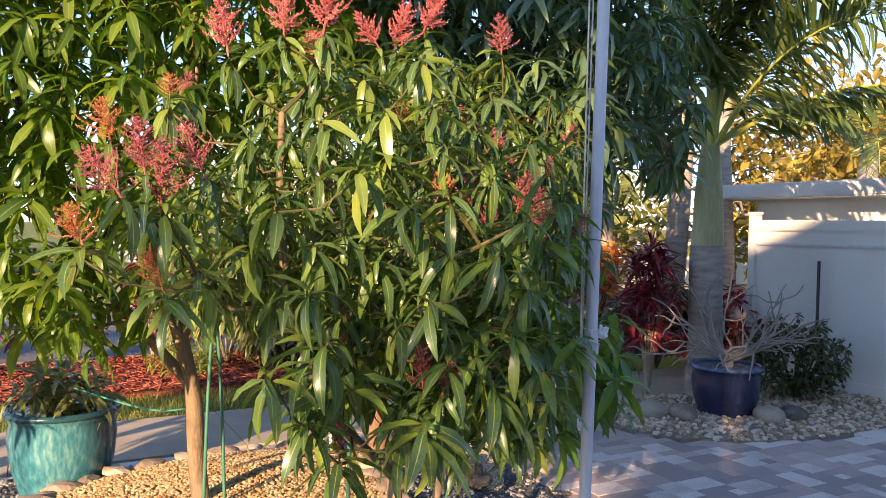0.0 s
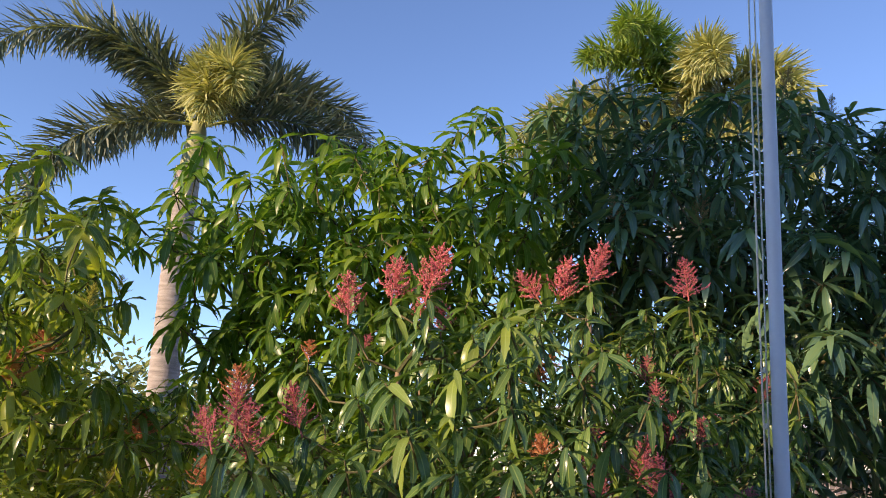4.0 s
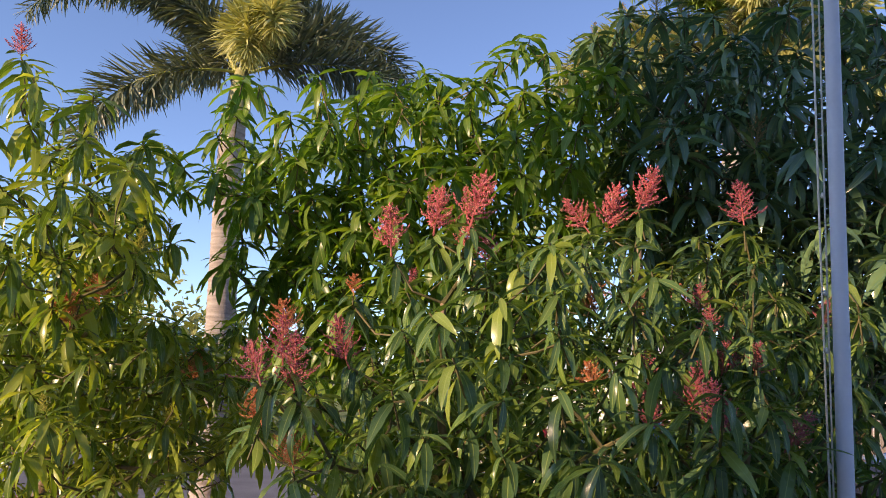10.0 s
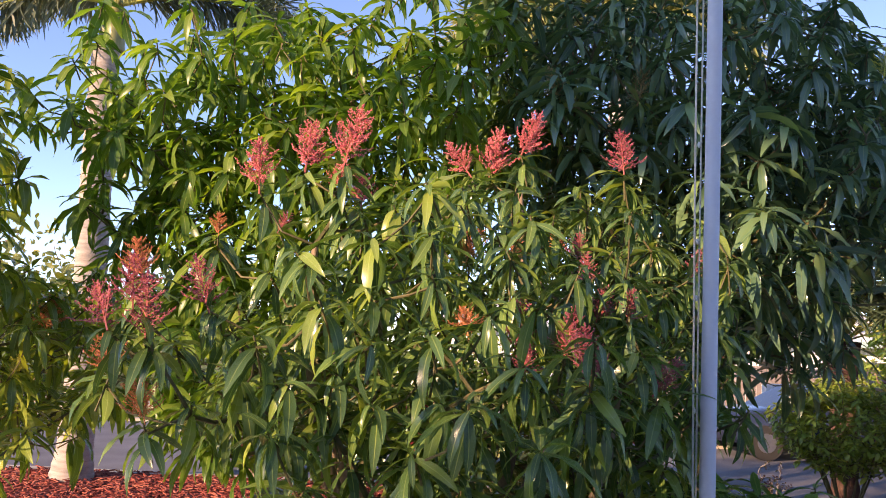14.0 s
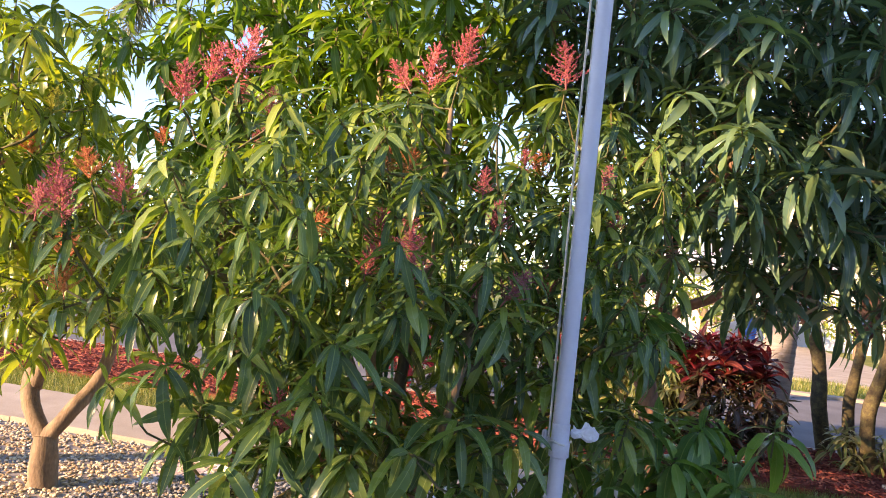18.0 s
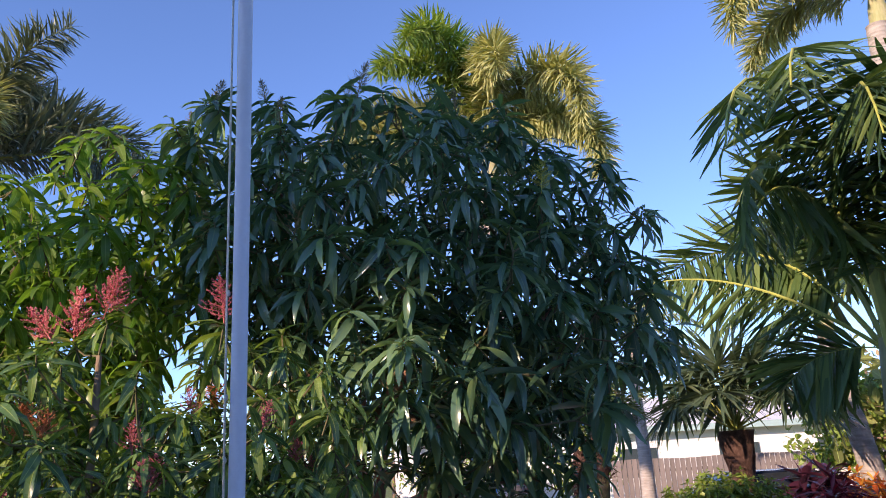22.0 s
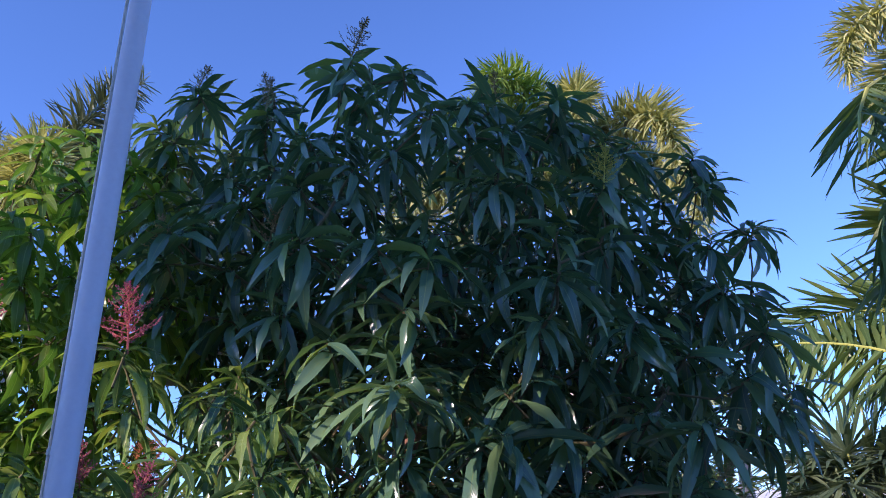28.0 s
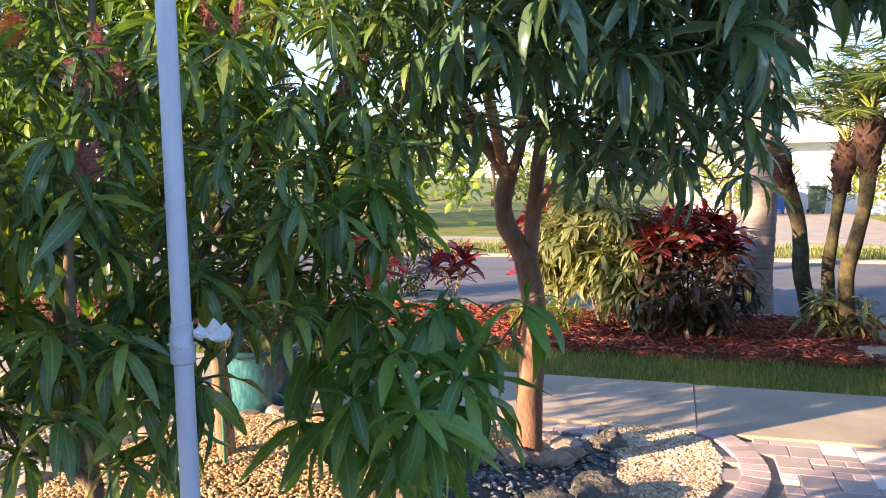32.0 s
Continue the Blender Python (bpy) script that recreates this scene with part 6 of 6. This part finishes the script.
M_METAL = plain("dark_metal", (0.05, 0.05, 0.05), 0.5)

street_m = Matrix.Rotation(AZ, 4, "Z")
# tall unseen house added behind the camera; corner and blocks shape the low sun
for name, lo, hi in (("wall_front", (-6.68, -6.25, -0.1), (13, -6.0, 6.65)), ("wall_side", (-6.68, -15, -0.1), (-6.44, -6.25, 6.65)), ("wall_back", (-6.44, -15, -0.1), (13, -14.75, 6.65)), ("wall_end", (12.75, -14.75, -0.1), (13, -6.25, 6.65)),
                     # fin, low gap and overhang are made up to steer sun between the trees
                     ("wall_shade_fin", (-7.56, -6.4, -0.1), (-7.18, -6.0, 6.76)), ("wall_sun_gap", (-7.18, -6.3, -0.1), (-6.68, -6.1, 4.3)), ("wall_shade_block", (-9.4, -6.5, 6.55), (-7.2, -6.02, 8.2)), ("ceiling", (-6.7, -15.1, 6.65), (13.1, -5.95, 6.77))):
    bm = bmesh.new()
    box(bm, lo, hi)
    tagged(new(name, bm_mesh(name, bm, M_STUCCO)), "plain pale stucco " + ("flat roof slab" if name == "ceiling" else "wall") + " of the unseen house added behind the yard for shade", "roof" if name == "ceiling" else "wall", kind="structure").matrix_world = street_m
fence = thing("vinyl_fence", "tall smooth white vinyl privacy fence", "fence", (0, 0, 0), turn=AZ)
for k in range(5):
    bm = bmesh.new()
    y1 = 6.05 - k * 2.0
    box(bm, (7.74, y1 - 1.9, 0.03), (7.78, y1, 1.68), 0.004)
    part("panel", bm, M_VINYL, fence)
    bm = bmesh.new()
    box(bm, (7.715, y1 - 1.9, 1.66), (7.805, y1, 1.78), 0.008)
    part("rail", bm, M_VINYL, fence)
    bm = bmesh.new()
    box(bm, (7.715, y1 - 1.9, 0.02), (7.805, y1, 0.14), 0.008)
    part("rail", bm, M_VINYL, fence)
    bm = bmesh.new()
    box(bm, (7.7, y1, -0.05), (7.82, y1 + 0.1, 1.84), 0.01)
    part("post", bm, M_VINYL, fence)
    bm = bmesh.new()
    box(bm, (7.685, y1 - 0.015, 1.84), (7.835, y1 + 0.115, 1.875), 0.012)
    part("post_cap", bm, M_VINYL, fence)
bm = bmesh.new()
box(bm, (7.66, 5.2, 0.3), (7.685, 5.225, 1.35), 0.003)
tagged(new("plant_support", bm_mesh("plant_support", bm, M_METAL)), "thin black metal rod standing against the fence", "rod").matrix_world = street_m

bm = bmesh.new()
box(bm, (7.705, -3.85, 1.5), (7.74, 6.05, 1.53), 0.002)
part("trim", bm, M_BAND, fence, "thin grey trim line under the rail")
bm = bmesh.new()
box(bm, (9.5, 17.2, -0.05), (24.0, 17.4, 1.3), 0.01)
tagged(new("wall_garden", bm_mesh("wall_garden", bm, M_STUCCO)), "low white garden wall across the street", "wall", kind="structure").matrix_world = street_m

# neighbour's low roof behind the vinyl fence
nb = thing("neighbour_house", "low pale house with a grey roof behind the vinyl fence", "house", uv(12.5, 3.0), turn=AZ)
bm = bmesh.new()
box(bm, (-3, -4, -0.05), (5, 4.5, 2.1))
part("wall", bm, M_STUCCO, nb)
bm = bmesh.new()
box(bm, (-3.5, -4.5, 2.1), (5.5, 5.0, 2.22), 0.02)
for vx in bm.verts:
    if vx.co.z > 2.15:
        vx.co.z += max(0.0, 1.2 - 0.25 * abs(vx.co.x - 1))
part("roof", bm, M_ROOF, nb)

pickets = thing("picket_fence", "weathered board fence across the street with gapped pickets", "fence", uv(9.2, 23.4), turn=AZ)
bm = bmesh.new()
box(bm, (0, 0.03, 0.35), (16, 0.07, 0.44))
part("rail", bm, M_WOODF, pickets)
bm = bmesh.new()
box(bm, (0, 0.03, 1.3), (16, 0.07, 1.39))
part("rail", bm, M_WOODF, pickets)
bm = bmesh.new()
box(bm, (0, 0, -0.05), (0.145, 0.025, 1.72), 0.0)
for vx in bm.verts:
    if vx.co.z > 1 and abs(vx.co.x - 0.0725) > 0.05:
        vx.co.z -= 0.03
board = bm_mesh("picket", bm, M_WOODF)
for k in range(96):
    hang("picket", board, pickets, m=Matrix.Translation((k * 0.166, 0.0, 0.02 * math.sin(k * 12.9))))

house = thing("house", "white stucco house with a white hip roof and teal fascia", "house", uv(3.0, 33.5), turn=AZ)
bm = bmesh.new()
box(bm, (0, 0, -0.1), (25, 9, 2.75))
part("wall", bm, M_STUCCO, house)
bm = bmesh.new()
box(bm, (-0.7, -0.75, 2.72), (25.7, -0.68, 2.98))
part("fascia", bm, M_FASCIA, house, "pale teal fascia board")
bm = bmesh.new()
lo = [bm.verts.new(p) for p in ((-0.7, -0.7, 2.96), (25.7, -0.7, 2.96), (25.7, 9.7, 2.96), (-0.7, 9.7, 2.96))]
hi = [bm.verts.new(p) for p in ((4.0, 4.5, 4.55), (21.0, 4.5, 4.55))]
for q in ((lo[0], lo[1], hi[1], hi[0]), (lo[1], lo[2], hi[1]), (lo[2], lo[3], hi[0], hi[1]), (lo[3], lo[0], hi[0]), (lo[3], lo[2], lo[1], lo[0])):
    bm.faces.new(q)
part("roof", bm, M_ROOF, house, "white painted tile roof")
for x0, x1, z0, z1 in ((9.5, 11.2, 0.9, 2.1), (14.0, 15.8, 0.9, 2.1), (18.5, 20.0, 0.9, 2.1)):
    bm = bmesh.new()
    box(bm, (x0, -0.06, z0), (x1, -0.02, z1))
    w = part("window", bm, M_PANE, house)
    bm = bmesh.new()
    box(bm, (x0 - 0.08, -0.09, z0 - 0.08), (x1 + 0.08, -0.05, z0))
    hang("sill", bm_mesh("sill", bm, M_STUCCO), w, m=Matrix.Identity(4))
house2 = thing("carport", "white carport with a flat beam on slim posts", "carport", uv(22, 27), turn=AZ)
bm = bmesh.new()
box(bm, (0, 0, 2.55), (12, 5, 2.8), 0.02)
part("beam", bm, M_STUCCO, house2)
for x in (0.3, 3.9, 7.8, 11.5):
    bm = bmesh.new()
    box(bm, (x, 0.1, -0.05), (x + 0.15, 0.25, 2.55))
    part("post", bm, M_STUCCO, house2)


def bin_(label, at, mat):
    ob = thing("wheelie_bin", label, "bin", at, "bins beside the driveway", turn=AZ)
    bm = bmesh.new()
    box(bm, (-0.3, -0.3, 0.06), (0.3, 0.3, 1.0), 0.03)
    for vx in bm.verts:
        k = 0.8 + 0.2 * vx.co.z
        vx.co.x, vx.co.y = vx.co.x * k, vx.co.y * k
    part("body", bm, mat, ob)
    bm = bmesh.new()
    box(bm, (-0.33, -0.36, 1.0), (0.33, 0.33, 1.08), 0.02)
    part("lid", bm, mat, ob)
    for s in (-0.27, 0.27):
        bm = bmesh.new()
        bmesh.ops.create_cone(bm, cap_ends=True, segments=16, radius1=0.1, radius2=0.1, depth=0.06, matrix=Matrix.Translation((s, 0.28, 0.08)) @ Matrix.Rotation(math.pi / 2, 4, "Y"))
        part("wheel", bm, M_TYRE, ob)


bin_("blue recycling bin with a closed lid on the driveway", uv(6.9, 32.6), M_BIN)
bin_("dark green refuse bin with a closed lid on the driveway", uv(8.3, 32.6), M_BIN2)
bin_("pale grey bin with a closed lid on the driveway", uv(5.6, 32.6), M_VINYL)

car = thing("sedan", "parked dark blue sedan seen from its front quarter", "car", uv(8.25, 15.2, -0.05), turn=AZ)
bm = bmesh.new()
prof = [(-0.95, 0.3), (-0.98, 0.62), (-0.9, 0.78), (0.25, 0.96), (3.0, 1.0), (3.55, 0.95), (3.6, 0.6), (3.55, 0.3)]
rows = []
for y, k in ((-0.88, 0.94), (-0.8, 1.0), (0.8, 1.0), (0.88, 0.94)):
    rows.append([bm.verts.new((x * (0.985 if k < 1 else 1), y, 0.3 + (z - 0.3) * k)) for x, z in prof])
for a, b in zip(rows, rows[1:]):
    for i in range(len(prof)):
        j = (i + 1) % len(prof)
        bm.faces.new((a[i], a[j], b[j], b[i]))
bm.faces.new(rows[0][::-1])
bm.faces.new(rows[-1])
bmesh.ops.recalc_face_normals(bm, faces=bm.faces)
bmesh.ops.bevel(bm, geom=bm.edges[:], offset=0.07, segments=3, affect="EDGES", clamp_overlap=True)
part("body", bm, M_CAR, car, smooth=True)
bm = bmesh.new()
top = [(0.15, 0.94), (0.95, 1.4), (2.3, 1.43), (3.1, 0.99)]
rows = []
for y, s in ((-0.78, 0.0), (-0.62, 1.0), (0.62, 1.0), (0.78, 0.0)):
    rows.append([bm.verts.new((x, y if z < 1.1 else y * 0.86, z)) for x, z in top])
for a, b in zip(rows, rows[1:]):
    for i in range(3):
        bm.faces.new((a[i], a[i + 1], b[i + 1], b[i]))
bm.faces.new(rows[0])
bm.faces.new(rows[-1][::-1])
bmesh.ops.recalc_face_normals(bm, faces=bm.faces)
part("cabin_glass", bm, M_GLASS, car)
bm = bmesh.new()
box(bm, (0.98, -0.56, 1.41), (2.28, 0.56, 1.45), 0.015)
part("roof_panel", bm, M_CAR, car)
for x in (-0.15, 2.75):
    for y in (-0.86, 0.86):
        m = Matrix.Translation((x, y, 0.32)) @ Matrix.Rotation(math.pi / 2, 4, "X")
        bm = bmesh.new()
        bmesh.ops.create_cone(bm, cap_ends=True, segments=28, radius1=0.32, radius2=0.32, depth=0.2, matrix=m)
        w = part("wheel", bm, M_TYRE, car)
        bm = bmesh.new()
        bmesh.ops.create_cone(bm, cap_ends=True, segments=20, radius1=0.21, radius2=0.18, depth=0.22, matrix=m)
        hang("rim", bm_mesh("rim", bm, M_RIM), w, m=Matrix.Identity(4))
for y in (-0.62, 0.62):
    bm = bmesh.new()
    box(bm, (-0.985, y - 0.17, 0.62), (-0.9, y + 0.17, 0.71), 0.03)
    part("headlight", bm, M_LAMP, car)


# ---- far trees ----
def far_tree(label, at, h, r, mat, seed, n=420, leaf=0.5, trunk=0.18, bare=False):
    g = np.random.default_rng(seed)
    b = np.array(at, float)
    ob = thing("tree", label, "tree", at, "trees in the distance")
    st = [([b, b + UP * h * 0.3, b + UP * h * 0.55], [trunk, trunk * 0.8, trunk * 0.6])]
    tips = shell_points([(b + UP * h * 0.62, (r, r, h * 0.38)), (b + UP * h * 0.5 + np.array((r * 0.5, 0, 0)), (r * 0.7, r * 0.7, h * 0.28)), (b + UP * h * 0.55 - np.array((r * 0.55, r * 0.2, 0)), (r * 0.65, r * 0.65, h * 0.3))], 60 if not bare else 90, r * 0.16, g)
    v, f = merge([limb(p, q, 5, 8, 0.05) for p, q in st])
    hang("trunk", mesh_of("trunk", v, f, M_GREYWOOD if bare else M_BARK, smooth=True), ob)
    thick, thin = skeleton(st, tips, 0.01)
    v, f = tubes([(a, c, r0 * 1.6, r1 * 1.6) for a, c, r0, r1 in thick + thin], 5)
    hang("branchwork", mesh_of("branchwork", v, f, M_GREYWOOD if bare else M_BARK), ob, kind="stuff")
    T = np.array(tips)
    i = g.integers(0, len(T), n)
    P = T[i] + g.normal(0, r * 0.13, (n, 3))
    v, f, u = leaf_arrays(P, g.normal(0, 1, (n, 3)), leaf * g.uniform(0.6, 1.2, n), SMALL, g.normal(0, 1, n), g.integers(0, 2, n))
    hang("crown", mesh_of("crown", v, f, mat, u), ob, kind="stuff")
    return ob


M_FAR_GD = leafy("far_golden_leaf", [(0.0, (0.22, 0.15, 0.03)), (0.5, (0.36, 0.25, 0.05)), (1.0, (0.46, 0.36, 0.09))], rough=0.6, thru=0.3, vein=0)
M_FAR_OL = leafy("far_olive_leaf", [(0.0, (0.09, 0.11, 0.03)), (0.5, (0.17, 0.19, 0.05)), (1.0, (0.27, 0.27, 0.08))], rough=0.6, thru=0.3, vein=0)
M_FAR_BR = leafy("far_brown_leaf", [(0.0, (0.2, 0.13, 0.07)), (1.0, (0.34, 0.24, 0.13))], rough=0.7, thru=0.2, vein=0)
for u, v, h, r, mt, sd, lb, br in (
        (25, 17.5, 4.6, 2.8, M_FAR_GD, 1, "broad golden-leaved tree in the distance", 0), (31, 19, 5.4, 3.4, M_FAR_GD, 2, "broad golden-leaved tree in the distance", 0),
        (-9, 30, 4.5, 2.6, M_FAR_OL, 3, "olive green tree in the distance", 0), (24.5, 42, 5.6, 4.6, M_FAR_BR, 4, "brownish domed tree in the distance", 0),
        (7.5, 47, 6.4, 4.5, M_FAR_OL, 34, "olive green tree behind the white house", 0), (14.5, 48, 6.6, 4.5, M_FAR_BR, 35, "brownish domed tree behind the white house", 0), (17, 12, 4.4, 2.4, M_FAR_BR, 36, "nearly bare grey tree beyond the fence", 1), (15, 17.5, 4.0, 2.2, M_FAR_OL, 37, "olive tree beyond the fence", 0), (19, 11, 4.0, 2.4, M_FAR_GD, 38, "golden tree beyond the fence", 0), (12, 47, 6.4, 4.5, M_FAR_OL, 5, "olive green tree behind the white house", 0), (3, 48, 6.0, 5.0, M_FAR_OL, 6, "olive green tree behind the white house", 0),
        (-6, 40, 6.0, 4.5, M_FAR_OL, 7, "olive green tree in the distance", 0), (-16, 34, 6.0, 4.5, M_FAR_OL, 8, "olive green tree in the distance", 0),
        (-26, 28, 5.5, 4.0, M_FAR_OL, 9, "olive green tree in the distance", 0), (26, 34, 6, 4, M_FAR_OL, 10, "olive green tree in the distance", 0),
        (17, 44, 5.6, 4.6, M_FAR_BR, 31, "brownish domed tree behind the white house", 0), (21, 46, 5.4, 4.4, M_FAR_OL, 32, "olive green tree behind the white house", 0), (30, 40, 6.4, 4.6, M_FAR_BR, 33, "brownish domed tree in the distance", 0), (5.0, 30.5, 2.6, 1.6, M_HEDGE, 11, "yellow-green shrub tree before the white house", 0), (10.2, 30, 2.6, 1.3, M_HEDGE, 12, "yellow-green shrub tree before the white house", 0),
        (26, 30, 6.5, 3.2, M_FAR_BR, 13, "nearly bare grey tree in the distance", 1), (21, 14.5, 4.2, 2.4, M_FAR_GD, 14, "golden tree beyond the fence", 0), (23, 8, 4.6, 2.8, M_FAR_OL, 15, "olive tree beyond the fence", 0), (-12, 22, 4.5, 3.0, M_FAR_OL, 17, "olive green tree across the street", 0), (-19, 23, 5.0, 3.2, M_FAR_OL, 18, "olive green tree across the street", 0), (-27, 22, 5.0, 3.2, M_HEDGE, 19, "green tree across the street", 0), (-36, 18, 6.0, 4.0, M_FAR_OL, 20, "olive green tree across the street", 0), (-5, 24, 3.4, 2.2, M_HEDGE, 21, "green tree across the street", 0), (-40, 6, 6.0, 4.0, M_FAR_OL, 22, "olive green tree down the street", 0), (-1.5, 29, 2.4, 1.5, M_HEDGE, 16, "yellow-green shrub tree before the white house", 0)):
    far_tree(lb, uv(u, v, -0.06), h, r, mt, sd, 130 if br else 900, 0.42 if h > 3 else 0.22, 0.16, bool(br))

for x, y, h, r, sd in ((6.4, 15.0, 5.0, 2.3, 40), (9.2, 16.2, 5.4, 2.6, 41)):
    far_tree("broad golden-orange tree beyond the vinyl fence", (x, y, -0.06), h, r, M_FAR_GD, sd, 2600, 0.26, 0.16)
far_tree("bright yellow-green bushy tree in the far verge", (2.1, 22.0, -0.06), 3.5, 1.35, M_HEDGE, 43, 2200, 0.2, 0.08)
far_tree("nearly bare grey tree beyond the gravel island", (5.0, 15.6, -0.06), 4.6, 1.6, M_FAR_OL, 42, 260, 0.2, 0.14, True)

# ---- paving, laid last ----
paving = thing("paving", "tumbled concrete pavers in mixed grey, pinkish and white", "paving", uv(0, 0), kind="structure", turn=AZ)


def paver_mesh(a, b):
    bm = bmesh.new()
    box(bm, (0.0015, 0.0015, -0.05), (a - 0.0015, b - 0.0015, 0.012))
    es = [e for e in bm.edges if all(vx.co.z > 0 for vx in e.verts)]
    bmesh.ops.bevel(bm, geom=es, offset=0.004, segments=1, affect="EDGES")
    return bm_mesh("paver", bm, M_PAVER)


sizes = {(2, 1): paver_mesh(0.18, 0.09), (1, 1): paver_mesh(0.09, 0.09), (2, 2): paver_mesh(0.18, 0.18), (3, 2): paver_mesh(0.27, 0.18), (3, 1): paver_mesh(0.27, 0.09)}
g = np.random.default_rng(12)
NU, NV, U0, V0 = 104, 94, -0.9, -2.95
taken = np.zeros((NU, NV), bool)
laid = []
COURSE = np.array(spline([(-0.3, 6.5), (-0.02, 6.48), (0.24, 6.3), (0.44, 6.02), (0.53, 5.65), (0.54, 5.3)], 8))
for j in range(NV):
    for i in range(NU):
        if taken[i, j]:
            continue
        for a, b in [list(sizes)[k] for k in g.permutation(5)] + [(1, 1)]:
            if i + a <= NU and j + b <= NV and not taken[i:i + a, j:j + b].any():
                taken[i:i + a, j:j + b] = True
                c = uv(U0 + (i + a / 2) * 0.09, V0 + (j + b / 2) * 0.09)
                if not inside(c, TAN_POLY) and not inside(c, ISLE_POLY) and not inside(c, GREY_POLY) and not inside(c, GOLD_POLY) and np.min(np.linalg.norm(COURSE[:, :2] - np.array((c.x, c.y)), axis=1)) > 0.12:
                    laid.append((U0 + i * 0.09, V0 + j * 0.09, a, b, c))
                break
laid.sort(key=lambda q: (q[4].x - 0.9) ** 2 + (q[4].y - 5.8) ** 2)
for u, v, a, b, c in laid[:300]:
    hang("paver", sizes[a, b], paving, m=Matrix.Translation((u, v, 0.004 * g.random())))
rows_v, rows_f, off = [], [], 0
for u, v, a, b, c in laid[300:]:
    me = sizes[a, b]
    co = np.empty(len(me.vertices) * 3)
    me.vertices.foreach_get("co", co)
    rows_v.append(co.reshape(-1, 3) + np.array((u, v, 0.004 * g.random())))
    rows_f += [[k + off for k in p.vertices] for p in me.polygons]
    off += len(me.vertices)
hang("paver_field", mesh_of("paver_field", np.concatenate(rows_v), rows_f, M_PAVER), paving, kind="stuff", m=Matrix.Identity(4))
inv = Matrix.Rotation(-AZ, 4, "Z")
M_PAVER_RED = noisy("paver_pinkish", [(0.2, (0.36, 0.29, 0.29)), (0.55, (0.47, 0.37, 0.36)), (0.85, (0.55, 0.47, 0.46))], 3, 90, 0.85, 0.3, 0.004, rnd=0.5)
bm = bmesh.new()
box(bm, (-0.046, -0.075, -0.05), (0.046, 0.075, 0.012))
bmesh.ops.bevel(bm, geom=[e for e in bm.edges if all(vx.co.z > 0 for vx in e.verts)], offset=0.004, segments=1, affect="EDGES")
soldier = bm_mesh("paver", bm, M_PAVER_RED)
path_len = np.concatenate([[0], np.cumsum(np.linalg.norm(np.diff(COURSE, axis=0), axis=1))])
for d in np.arange(0.05, path_len[-1], 0.095):
    x, y = (float(np.interp(d, path_len, COURSE[:, k])) for k in (0, 1))
    dx, dy = (float(np.interp(d + 0.03, path_len, COURSE[:, k]) - np.interp(d - 0.03, path_len, COURSE[:, k])) for k in (0, 1))
    hang("paver", soldier, paving, m=inv @ Matrix.Translation((x, y, 0.006)) @ Matrix.Rotation(math.atan2(dy, dx), 4, "Z"))
